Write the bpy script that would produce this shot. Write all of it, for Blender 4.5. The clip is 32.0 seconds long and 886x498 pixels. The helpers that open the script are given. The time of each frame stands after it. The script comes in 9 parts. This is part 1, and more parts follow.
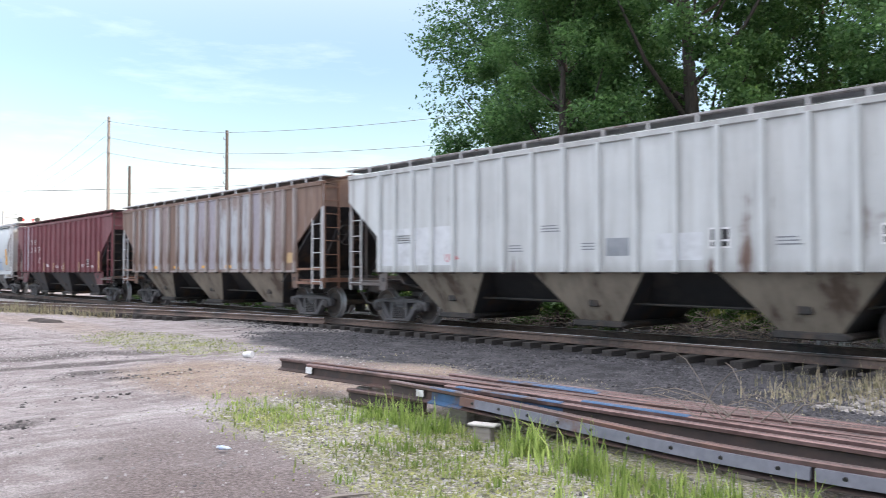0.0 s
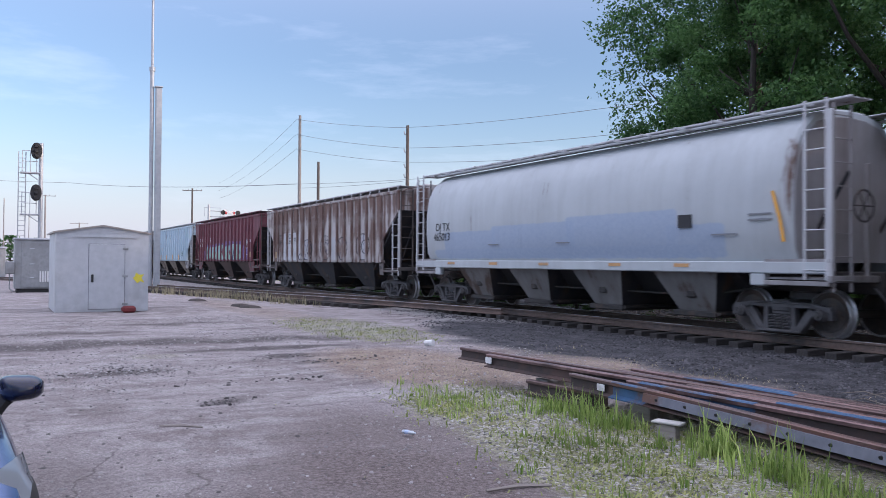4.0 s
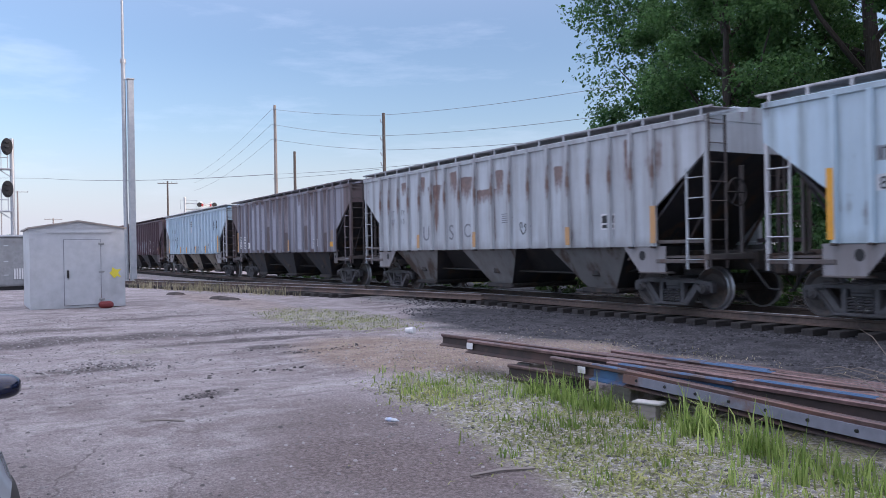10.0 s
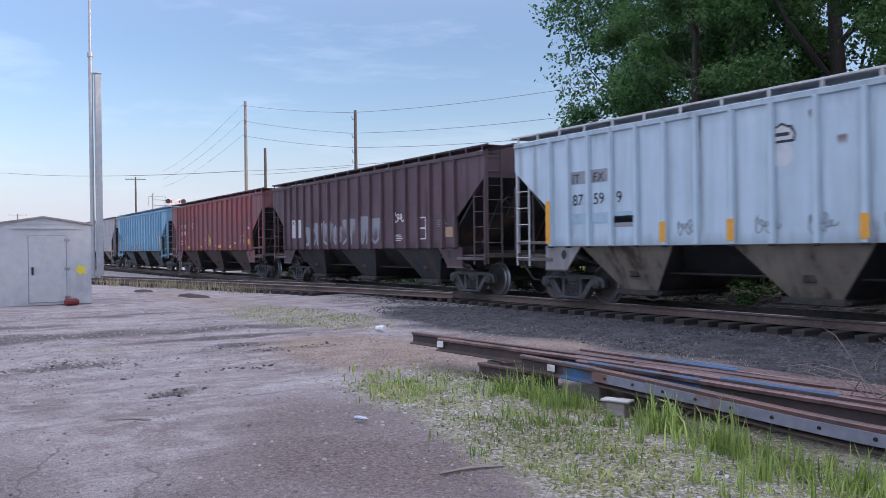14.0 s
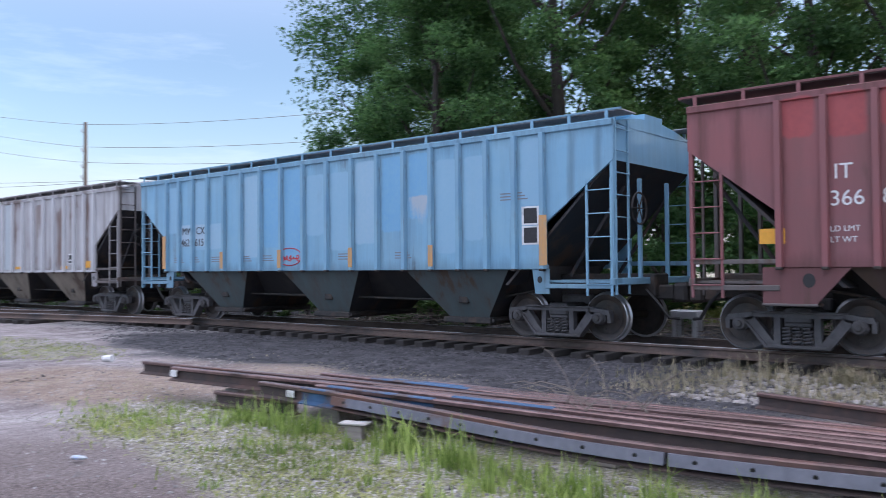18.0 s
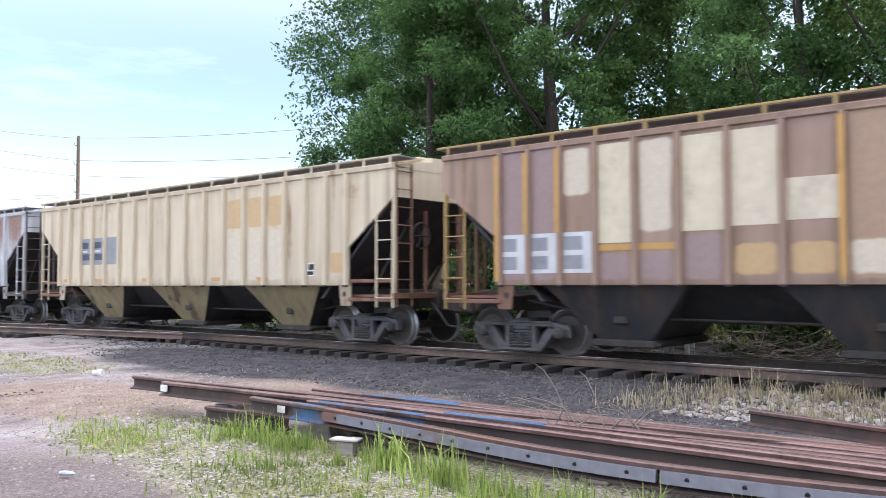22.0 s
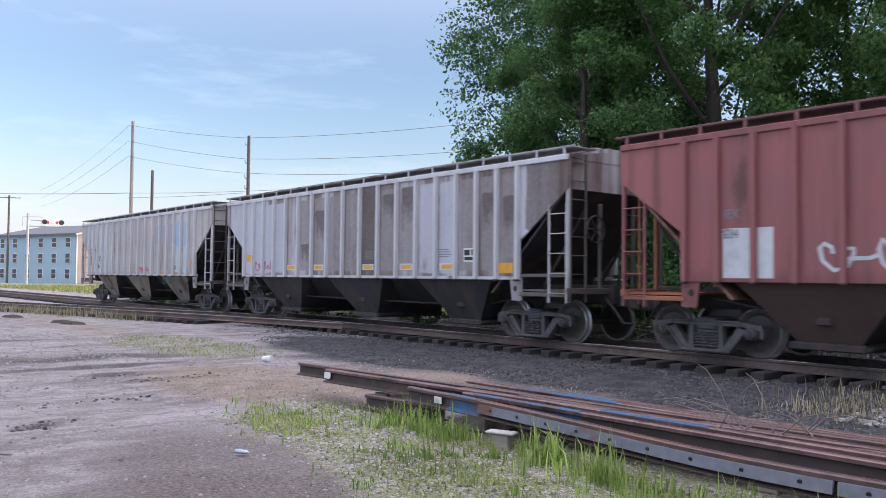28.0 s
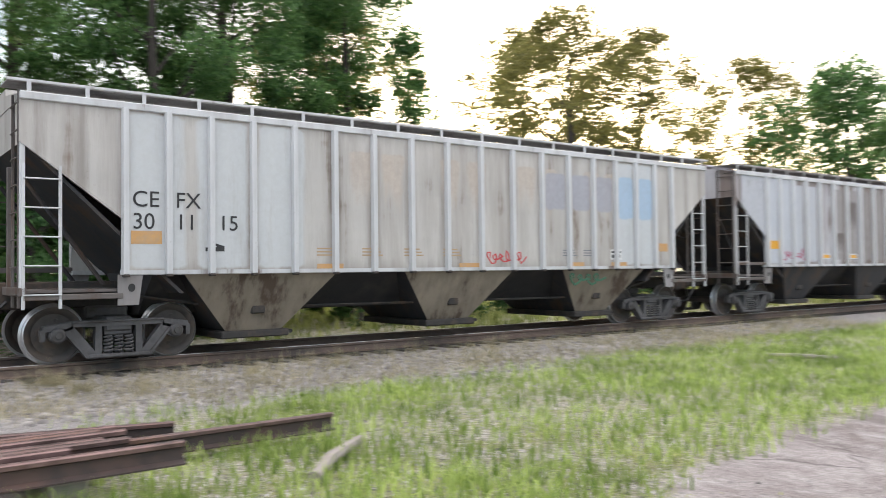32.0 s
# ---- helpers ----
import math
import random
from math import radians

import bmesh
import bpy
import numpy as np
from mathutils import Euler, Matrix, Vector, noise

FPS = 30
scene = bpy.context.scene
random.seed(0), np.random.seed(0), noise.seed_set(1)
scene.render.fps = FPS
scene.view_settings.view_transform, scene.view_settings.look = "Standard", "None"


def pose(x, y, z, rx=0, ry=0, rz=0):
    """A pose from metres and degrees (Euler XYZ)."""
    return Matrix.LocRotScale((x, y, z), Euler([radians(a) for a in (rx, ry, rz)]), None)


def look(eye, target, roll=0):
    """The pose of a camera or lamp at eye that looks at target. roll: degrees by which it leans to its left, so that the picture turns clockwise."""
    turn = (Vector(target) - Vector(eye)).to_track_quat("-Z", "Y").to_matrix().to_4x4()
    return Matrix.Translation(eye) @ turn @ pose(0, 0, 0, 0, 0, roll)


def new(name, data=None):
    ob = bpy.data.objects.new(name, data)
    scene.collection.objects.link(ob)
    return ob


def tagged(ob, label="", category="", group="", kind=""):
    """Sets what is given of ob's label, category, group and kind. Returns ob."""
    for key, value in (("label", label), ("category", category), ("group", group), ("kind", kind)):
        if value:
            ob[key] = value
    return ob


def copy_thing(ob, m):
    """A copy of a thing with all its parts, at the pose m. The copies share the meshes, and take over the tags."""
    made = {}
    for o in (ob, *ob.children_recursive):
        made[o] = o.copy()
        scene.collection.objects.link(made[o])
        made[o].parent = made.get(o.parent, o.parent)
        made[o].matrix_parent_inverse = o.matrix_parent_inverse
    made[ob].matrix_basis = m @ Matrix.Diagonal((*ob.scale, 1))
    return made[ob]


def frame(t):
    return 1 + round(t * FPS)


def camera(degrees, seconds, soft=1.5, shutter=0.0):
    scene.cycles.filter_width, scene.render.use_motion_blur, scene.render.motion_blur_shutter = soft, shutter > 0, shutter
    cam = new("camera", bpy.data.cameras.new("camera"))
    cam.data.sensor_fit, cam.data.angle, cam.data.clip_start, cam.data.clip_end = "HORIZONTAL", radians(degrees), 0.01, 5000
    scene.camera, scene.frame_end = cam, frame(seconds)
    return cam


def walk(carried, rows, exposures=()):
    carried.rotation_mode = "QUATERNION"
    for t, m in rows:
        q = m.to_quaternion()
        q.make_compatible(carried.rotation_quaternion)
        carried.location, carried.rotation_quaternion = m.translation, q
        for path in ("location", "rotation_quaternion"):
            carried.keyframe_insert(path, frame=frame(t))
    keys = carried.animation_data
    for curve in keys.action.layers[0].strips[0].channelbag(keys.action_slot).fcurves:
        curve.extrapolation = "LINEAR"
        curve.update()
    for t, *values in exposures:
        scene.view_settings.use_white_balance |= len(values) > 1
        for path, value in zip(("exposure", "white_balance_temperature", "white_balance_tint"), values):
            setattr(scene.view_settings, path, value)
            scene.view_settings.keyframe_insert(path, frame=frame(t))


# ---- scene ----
# ---- camera ----
cam = camera(57.2, 32.0, soft=0.35, shutter=0.2)
EYE = 1.6
PATH = [
    (0, -0.177, 0.156, 48.72, 1.55, -0.11),
    (0.5, -0.192, 0.137, 54.47, 0.94, 0.53),
    (1, -0.194, 0.134, 55.46, 0.43, 0.69),
    (1.5, -0.195, 0.132, 56.01, 0.42, 0.7),
    (2, -0.198, 0.129, 56.92, 0.5, 0.75),
    (2.5, -0.2, 0.125, 57.99, 0.59, 0.71),
    (3, -0.202, 0.121, 59.19, 0.73, 0.63),
    (3.5, -0.205, 0.117, 60.27, 0.84, 0.5),
    (4, -0.206, 0.114, 61.05, 0.93, 0.38),
    (4.5, -0.207, 0.113, 61.47, 0.89, 0.32),
    (6.5, -0.207, 0.113, 61.41, 0.54, -0.05),
    (7, -0.207, 0.113, 61.34, 0.53, -0.15),
    (7.5, -0.206, 0.114, 61.09, 0.47, -0.26),
    (8, -0.206, 0.115, 60.77, 0.32, -0.42),
    (8.5, -0.205, 0.116, 60.4, 0.11, -0.56),
    (9, -0.204, 0.118, 60.07, -0.01, -0.74),
    (9.5, -0.204, 0.119, 59.81, -0.03, -0.91),
    (10, -0.203, 0.119, 59.59, -0, -1.03),
    (10.5, -0.203, 0.12, 59.43, 0.06, -1.08),
    (11, -0.203, 0.12, 59.33, 0.06, -1.12),
    (11.5, -0.203, 0.12, 59.3, 0.03, -1.22),
    (12, -0.202, 0.121, 59.2, -0.05, -1.15),
    (12.5, -0.202, 0.121, 58.98, -0.18, -1.1),
    (13, -0.201, 0.123, 58.66, -0.28, -1.03),
    (13.5, -0.2, 0.125, 58.11, -0.28, -0.91),
    (14, -0.199, 0.126, 57.58, -0.16, -0.76),
    (14.5, -0.198, 0.128, 57.17, -0.04, -0.66),
    (16.5, -0.194, 0.133, 55.57, 0.01, -0.44),
    (17, -0.189, 0.141, 53.32, 0.12, -0.5),
    (17.5, -0.178, 0.155, 48.94, 0.45, -0.51),
    (18, -0.151, 0.181, 39.91, 1.36, -0.46),
    (18.5, -0.085, 0.22, 21.12, 2.68, -0.45),
    (19, -0.015, 0.235, 3.65, 3.51, 0.56),
    (19.4, 0.016, 0.235, -4, 3.52, 0.66),
    (19.5, 0.019, 0.235, -4.74, 3.51, 0.6),
    (20, 0.004, 0.236, -0.97, 2.75, -0.5),
    (20.5, -0.04, 0.232, 9.81, 2.23, -1.05),
    (21, -0.094, 0.216, 23.39, 2.34, -1.46),
    (21.5, -0.134, 0.194, 34.6, 2.54, -0.87),
    (22, -0.15, 0.182, 39.4, 2.45, -0.18),
    (22.5, -0.159, 0.174, 42.45, 2.31, -0.3),
    (23, -0.168, 0.165, 45.54, 2.28, -0.47),
    (23.5, -0.178, 0.155, 48.86, 2.23, -0.36),
    (24, -0.183, 0.149, 50.9, 2.12, -0.15),
    (24.5, -0.184, 0.148, 51.18, 2.07, -0.09),
    (25, -0.184, 0.148, 51.22, 2.12, -0.03),
    (25.5, -0.184, 0.147, 51.4, 2.13, -0.08),
    (26, -0.185, 0.146, 51.76, 2.12, -0.25),
    (26.5, -0.186, 0.145, 52.12, 2.09, -0.13),
    (28.5, -0.176, 0.157, 48.32, 2.22, 0.83),
    (29, -0.169, 0.165, 45.67, 2.6, 0.97),
    (29.5, -0.156, 0.177, 41.51, 2.9, 0.97),
    (30, -0.14, 0.19, 36.44, 3.07, 0.91),
    (30.5, -0.104, 0.212, 26.05, 2.72, 1.32),
    (31, -0.039, 0.233, 9.45, 1.91, 2.21),
    (31.6, 0.065, 0.227, -15.92, 1.71, 2.12),
    (31.8, 0.107, 0.21, -26.91, 1.63, -0.21),
    (32, 0.142, 0.188, -36.92, 1.44, -0.63),
]


def eye_pose(x, y, yaw, pitch, roll):
    return pose(x, y, EYE, 90 + pitch, 0, yaw) @ pose(0, 0, 0, 0, 0, roll)


walk(cam, [(t, eye_pose(*rest)) for t, *rest in PATH],
     exposures=[(t, 0.65 + e, k, q) for t, e, k, q in (
         (0, 0.62, 6700, 14), (0.5, 0.32, 6500, 16), (1, 0.25, 6300, 16), (2, 0.12, 6000, 20), (3, 0.08, 5950, 21), (4, -0.16, 5900, 22), (9, -0.2, 5900, 22),
         (14, -0.17, 5900, 22), (17, 0.08, 5900, 22), (18, 0.22, 6000, 20), (19, 0.8, 6600, 14), (20, 0.8, 6600, 14), (21, 0.95, 6600, 17),
         (22, 0.8, 6600, 18), (23, 0.55, 6500, 18), (24, 0.22, 6300, 16), (25, 0.1, 6100, 20), (26, 0.1, 6200, 20), (29, 0.1, 6250, 20),
         (30, 0.2, 6200, 18), (31, 0.8, 6700, 14), (32, 0.55, 7100, 12))])

# ---- sky and sun ----
SUN_AZ, SUN_EL = 44.0, 13.0
world = bpy.data.worlds.new("sky")
scene.world = world
world.use_nodes = True
wn, wl = world.node_tree.nodes, world.node_tree.links
sky = wn.new("ShaderNodeTexSky")
sky.sky_type = "NISHITA"
sky.sun_disc = False
sky.sun_elevation = radians(SUN_EL)
sky.sun_rotation = radians(SUN_AZ)
sky.air_density, sky.dust_density, sky.ozone_density = 1.0, 1.2, 1.6
coord = wn.new("ShaderNodeTexCoord")
stretch = wn.new("ShaderNodeMapping")
stretch.inputs["Scale"].default_value = (0.8, 2.4, 12.0)
wisp = wn.new("ShaderNodeTexNoise")
wisp.inputs["Scale"].default_value = 1.7
wisp.inputs["Detail"].default_value = 9.0
wisp.inputs["Roughness"].default_value = 0.62
wramp = wn.new("ShaderNodeMapRange")
for key, value in (("From Min", 0.50), ("From Max", 0.85), ("To Min", 0.0), ("To Max", 0.16)):
    wramp.inputs[key].default_value = value
# thin high cloud: wisps low down; overhead an unseen bright layer added as fill
split = wn.new("ShaderNodeSeparateXYZ")
fill_veil = wn.new("ShaderNodeMapRange")
fill_veil.interpolation_type = "SMOOTHSTEP"
for key, value in (("From Min", 0.22), ("From Max", 0.75), ("To Min", 0.0), ("To Max", 0.9)):
    fill_veil.inputs[key].default_value = value
cover = wn.new("ShaderNodeMath")
cover.operation = "MAXIMUM"
wmix = wn.new("ShaderNodeMix")
wmix.data_type = "RGBA"
wmix.inputs["B"].default_value = (9.0, 9.2, 9.8, 1)
wl.new(coord.outputs["Generated"], stretch.inputs["Vector"])
wl.new(coord.outputs["Generated"], split.inputs["Vector"])
wl.new(split.outputs["Z"], fill_veil.inputs["Value"])
wl.new(stretch.outputs["Vector"], wisp.inputs["Vector"])
wl.new(wisp.outputs["Fac"], wramp.inputs["Value"])
wl.new(wramp.outputs["Result"], cover.inputs[0])
wl.new(fill_veil.outputs["Result"], cover.inputs[1])
wl.new(cover.outputs[0], wmix.inputs["Factor"])
wl.new(sky.outputs["Color"], wmix.inputs["A"])
# pale haze low over the land
haze = wn.new("ShaderNodeMapRange")
haze.interpolation_type = "SMOOTHSTEP"
for key, value in (("From Min", -0.02), ("From Max", 0.17), ("To Min", 0.85), ("To Max", 0.0)):
    haze.inputs[key].default_value = value
hmix = wn.new("ShaderNodeMix")
hmix.data_type = "RGBA"
hmix.inputs["B"].default_value = (3.6, 3.75, 4.15, 1)
wl.new(split.outputs["Z"], haze.inputs["Value"])
wl.new(haze.outputs["Result"], hmix.inputs["Factor"])
wl.new(wmix.outputs["Result"], hmix.inputs["A"])
wl.new(hmix.outputs["Result"], wn["Background"].inputs["Color"])
wn["Background"].inputs["Strength"].default_value = 0.15

sun = new("sun", bpy.data.lights.new("sun", "SUN"))
sun.data.energy, sun.data.angle, sun.data.color = 1.3, radians(2.0), (1.0, 0.82, 0.6)
sa, se = radians(SUN_AZ), radians(SUN_EL)
sun.matrix_world = look((200 * math.sin(sa) * math.cos(se), 200 * math.cos(sa) * math.cos(se), 200 * math.sin(se)), (0, 0, 0))


# ---- materials ----
def node_mat(name):
    m = bpy.data.materials.new(name)
    m.use_nodes = True
    return m, m.node_tree.nodes, m.node_tree.links, m.node_tree.nodes["Principled BSDF"]


def mixer(n, l, fac, a, b):
    mx = n.new("ShaderNodeMix")
    mx.data_type = "RGBA"
    for socket, value in (("Factor", fac), ("A", a), ("B", b)):
        if isinstance(value, tuple):
            mx.inputs[socket].default_value = (*value, 1)
        elif isinstance(value, (int, float)):
            mx.inputs[socket].default_value = value
        else:
            l.new(value, mx.inputs[socket])
    return mx.outputs["Result"]


def noise_of(n, l, vector, scale, detail=4.0, rough=0.55, w=None):
    t = n.new("ShaderNodeTexNoise")
    t.inputs["Scale"].default_value, t.inputs["Detail"].default_value, t.inputs["Roughness"].default_value = scale, detail, rough
    if w is not None:
        t.noise_dimensions = "4D"
        t.inputs["W"].default_value = w
    l.new(vector, t.inputs["Vector"])
    return t.outputs["Fac"]


def band(n, l, value, lo, hi, top=1.0):
    r = n.new("ShaderNodeMapRange")
    r.clamp = True
    for key, v in (("From Min", lo), ("From Max", hi), ("To Min", 0.0), ("To Max", top)):
        r.inputs[key].default_value = v
    l.new(value, r.inputs["Value"])
    return r.outputs["Result"]


def scaled(n, l, vector, s):
    m = n.new("ShaderNodeMapping")
    m.inputs["Scale"].default_value = s
    l.new(vector, m.inputs["Vector"])
    return m.outputs["Vector"]


def bumped(n, l, bsdf, height, strength, distance=0.02):
    b = n.new("ShaderNodeBump")
    b.inputs["Strength"].default_value, b.inputs["Distance"].default_value = strength, distance
    l.new(height, b.inputs["Height"])
    l.new(b.outputs["Normal"], bsdf.inputs["Normal"])


def surf(name, c1, c2, scale=8.0, rough=0.7, metal=0.0, stain=None, stain_scale=1.2, stain_lo=0.5, stain_hi=0.7,
         bump=0.2, stretch_by=(1, 1, 1), vary=0.0):
    """A surface of two close colours, with stains and a fine relief."""
    m, n, l, b = node_mat(name)
    pos = n.new("ShaderNodeTexCoord").outputs["Object"]
    v = scaled(n, l, pos, stretch_by)
    fine = noise_of(n, l, v, scale, 5)
    col = mixer(n, l, band(n, l, fine, 0.3, 0.7), c1, c2)
    if stain:
        big = noise_of(n, l, v, stain_scale, 6, 0.65)
        col = mixer(n, l, band(n, l, big, stain_lo, stain_hi), col, stain)
    if vary:
        info = n.new("ShaderNodeObjectInfo")
        hsv = n.new("ShaderNodeHueSaturation")
        l.new(band(n, l, info.outputs["Random"], 0, 1, 1.0), hsv.inputs["Fac"])
        r = n.new("ShaderNodeMapRange")
        r.inputs["To Min"].default_value, r.inputs["To Max"].default_value = 1 - vary, 1 + vary
        l.new(info.outputs["Random"], r.inputs["Value"])
        l.new(r.outputs["Result"], hsv.inputs["Value"])
        hsv.inputs["Fac"].default_value = 1
        l.new(col, hsv.inputs["Color"])
        col = hsv.outputs["Color"]
    l.new(col, b.inputs["Base Color"])
    b.inputs["Metallic"].default_value = metal
    rr = n.new("ShaderNodeMapRange")
    rr.inputs["To Min"].default_value, rr.inputs["To Max"].default_value = max(0.05, rough - 0.12), min(1, rough + 0.12)
    l.new(fine, rr.inputs["Value"])
    l.new(rr.outputs["Result"], b.inputs["Roughness"])
    if bump:
        bumped(n, l, b, fine, bump, 0.01)
    return m


def car_paint(name, base, fade, rust=(0.10, 0.045, 0.025), rust_amount=0.3, grime=0.35, seed=0.0, rough=0.6, panel=None, fade_lo=0.4, fade_hi=0.65):
    """Old freight-car paint: faded in upright streaks, rust running down, road grime."""
    m, n, l, b = node_mat(name)
    pos = n.new("ShaderNodeTexCoord").outputs["Object"]
    streak = noise_of(n, l, scaled(n, l, pos, (2.6, 2.6, 0.22)), 1.0, 6, 0.62, seed)
    blot = noise_of(n, l, scaled(n, l, pos, (0.55, 0.55, 0.8)), 1.0, 5, 0.6, seed + 3.1)
    fine = noise_of(n, l, pos, 22.0, 4, 0.6, seed + 7.7)
    col = mixer(n, l, band(n, l, blot, fade_lo, fade_hi), base, fade)
    if panel:
        wide = noise_of(n, l, scaled(n, l, pos, (0.9, 0.9, 0.03)), 1.3, 2, 0.5, seed + 9.3)
        col = mixer(n, l, band(n, l, wide, 0.47, 0.53), col, panel)
    dirt = mixer(n, l, 0.5, (0.10, 0.085, 0.075), rust)
    col = mixer(n, l, band(n, l, streak, 0.43, 0.66, grime), col, dirt)
    th = 0.60 - 0.21 * rust_amount
    both = n.new("ShaderNodeMath")
    both.operation = "MULTIPLY_ADD"
    l.new(streak, both.inputs[0])
    both.inputs[1].default_value = 0.6
    l.new(band(n, l, blot, 0.0, 1.0, 0.4), both.inputs[2])
    col = mixer(n, l, band(n, l, both.outputs[0], th, th + 0.055, 0.9), col, rust)
    col = mixer(n, l, band(n, l, fine, 0.62, 0.72, 0.35 * rust_amount + 0.1), col, rust)
    l.new(col, b.inputs["Base Color"])
    r = n.new("ShaderNodeMapRange")
    r.inputs["To Min"].default_value, r.inputs["To Max"].default_value = rough - 0.15, rough + 0.25
    l.new(streak, r.inputs["Value"])
    l.new(r.outputs["Result"], b.inputs["Roughness"])
    wave = noise_of(n, l, scaled(n, l, pos, (0.8, 0.8, 0.5)), 1.0, 2, 0.5, seed + 1)
    b1 = n.new("ShaderNodeBump")
    b1.inputs["Strength"].default_value, b1.inputs["Distance"].default_value = 0.35, 0.05
    l.new(wave, b1.inputs["Height"])
    b2 = n.new("ShaderNodeBump")
    b2.inputs["Strength"].default_value, b2.inputs["Distance"].default_value = 0.12, 0.01
    l.new(fine, b2.inputs["Height"])
    l.new(b1.outputs["Normal"], b2.inputs["Normal"])
    l.new(b2.outputs["Normal"], b.inputs["Normal"])
    return m


STEEL_DARK = surf("dark_steel", (0.022, 0.021, 0.021), (0.042, 0.038, 0.037), 9, 0.75, 0.0, (0.09, 0.06, 0.045), 2.0)
TRUCK = surf("truck_iron", (0.065, 0.062, 0.066), (0.115, 0.11, 0.115), 10, 0.7, 0.0, (0.045, 0.04, 0.038), 2.5, 0.50, 0.66)
WHEEL = surf("wheel_steel", (0.05, 0.042, 0.04), (0.085, 0.07, 0.065), 12, 0.6, 0.2, (0.11, 0.08, 0.06), 3)
GRATING = surf("walkway_grating", (0.30, 0.30, 0.31), (0.42, 0.42, 0.43), 30, 0.8, 0.0, (0.16, 0.145, 0.135), 1.5)
TREAD = surf("polished_tread", (0.50, 0.50, 0.52), (0.40, 0.40, 0.41), 30, 0.32, 0.7, bump=0.05)
RAIL_SIDE = surf("rail_rust_brown", (0.10, 0.07, 0.058), (0.155, 0.108, 0.09), 14, 0.8, 0.0, (0.05, 0.045, 0.045), 1.0)
PILE_RUST = surf("old_rail_rust", (0.13, 0.08, 0.077), (0.22, 0.14, 0.133), 11, 0.34, 0.45, (0.06, 0.04, 0.037), 1.3)
PILE_DARK = surf("dark_old_rail", (0.085, 0.057, 0.054), (0.145, 0.092, 0.087), 11, 0.36, 0.4, (0.16, 0.08, 0.06), 1.0)
PILE_BLUE = surf("blue_sprayed_rail", (0.022, 0.068, 0.15), (0.036, 0.10, 0.20), 9, 0.55, 0.0, (0.08, 0.055, 0.055), 2.6, 0.50, 0.62)
PLATE_GREY = surf("grey_joint_bar", (0.13, 0.133, 0.165), (0.19, 0.193, 0.23), 10, 0.6, 0.2, (0.14, 0.075, 0.06), 1.2, 0.58, 0.66)
TIE_WOOD = surf("creosoted_tie", (0.020, 0.018, 0.018), (0.048, 0.042, 0.040), 9, 0.92, 0.0, (0.11, 0.098, 0.09), 2, bump=0.6, stretch_by=(3, 0.6, 3), vary=0.35)
GALV = surf("galvanised_sheet", (0.42, 0.44, 0.47), (0.50, 0.52, 0.55), 4, 0.5, 0.35, (0.36, 0.37, 0.39), 0.8, bump=0.05)
GALV_DARK = surf("weathered_aluminium", (0.25, 0.26, 0.27), (0.34, 0.35, 0.36), 6, 0.5, 0.4, (0.2, 0.2, 0.2), 1.5, bump=0.05)
POLE_GREY = surf("galvanised_pole", (0.36, 0.38, 0.41), (0.46, 0.48, 0.50), 5, 0.5, 0.4, bump=0.05)
POLE_WOOD = surf("weathered_pole_wood", (0.21, 0.19, 0.175), (0.31, 0.28, 0.265), 6, 0.9, stretch_by=(6, 6, 0.4), bump=0.5)
POLE_BROWN = surf("brown_pole_wood", (0.085, 0.07, 0.062), (0.14, 0.115, 0.10), 6, 0.9, stretch_by=(6, 6, 0.4), bump=0.5)
BLACK = surf("black_paint", (0.012, 0.012, 0.013), (0.022, 0.022, 0.024), 12, 0.6, bump=0.05)
WIRE = surf("dull_wire", (0.16, 0.16, 0.17), (0.20, 0.20, 0.21), 3, 0.6, bump=0)
WHITE = surf("worn_white_paint", (0.72, 0.72, 0.72), (0.62, 0.62, 0.63), 12, 0.6, 0, (0.4, 0.38, 0.36), 3, 0.55, 0.75, bump=0.05)
YELLOW = surf("reflective_yellow", (0.75, 0.36, 0.03), (0.62, 0.30, 0.03), 14, 0.5, 0, (0.35, 0.2, 0.06), 2.5, 0.58, 0.75, bump=0.05)
ORANGE_FADE = surf("faded_orange_decal", (0.55, 0.30, 0.11), (0.46, 0.27, 0.13), 14, 0.6, 0, (0.35, 0.28, 0.2), 2.5, 0.5, 0.75, bump=0.05)
BLACK_INK = surf("black_stencil", (0.02, 0.02, 0.022), (0.035, 0.035, 0.04), 16, 0.7, bump=0)
GREY_INK = surf("grey_stencil", (0.16, 0.17, 0.19), (0.22, 0.23, 0.25), 16, 0.7, bump=0)
RED_INK = surf("red_spray", (0.45, 0.03, 0.04), (0.55, 0.05, 0.06), 16, 0.6, bump=0)
MAGENTA_INK = surf("dark_red_spray", (0.32, 0.04, 0.10), (0.4, 0.06, 0.13), 16, 0.6, bump=0)
MINT = surf("mint_spray", (0.24, 0.41, 0.33), (0.32, 0.47, 0.41), 3, 0.6, 0, (0.28, 0.41, 0.54), 1.5, 0.5, 0.6, bump=0.03)
SPRAY_EDGE = surf("pale_spray_edge", (0.52, 0.60, 0.56), (0.46, 0.54, 0.52), 6, 0.6, bump=0)
NAVY = surf("navy_spray", (0.03, 0.035, 0.10), (0.05, 0.05, 0.14), 9, 0.6, bump=0)
VIOLET = surf("violet_spray", (0.16, 0.12, 0.30), (0.2, 0.15, 0.36), 6, 0.6, bump=0)
GREEN_INK = surf("green_spray", (0.02, 0.10, 0.06), (0.03, 0.14, 0.08), 6, 0.6, bump=0)
LIME_INK = surf("gold_spray", (0.42, 0.36, 0.10), (0.5, 0.42, 0.14), 6, 0.6, bump=0)


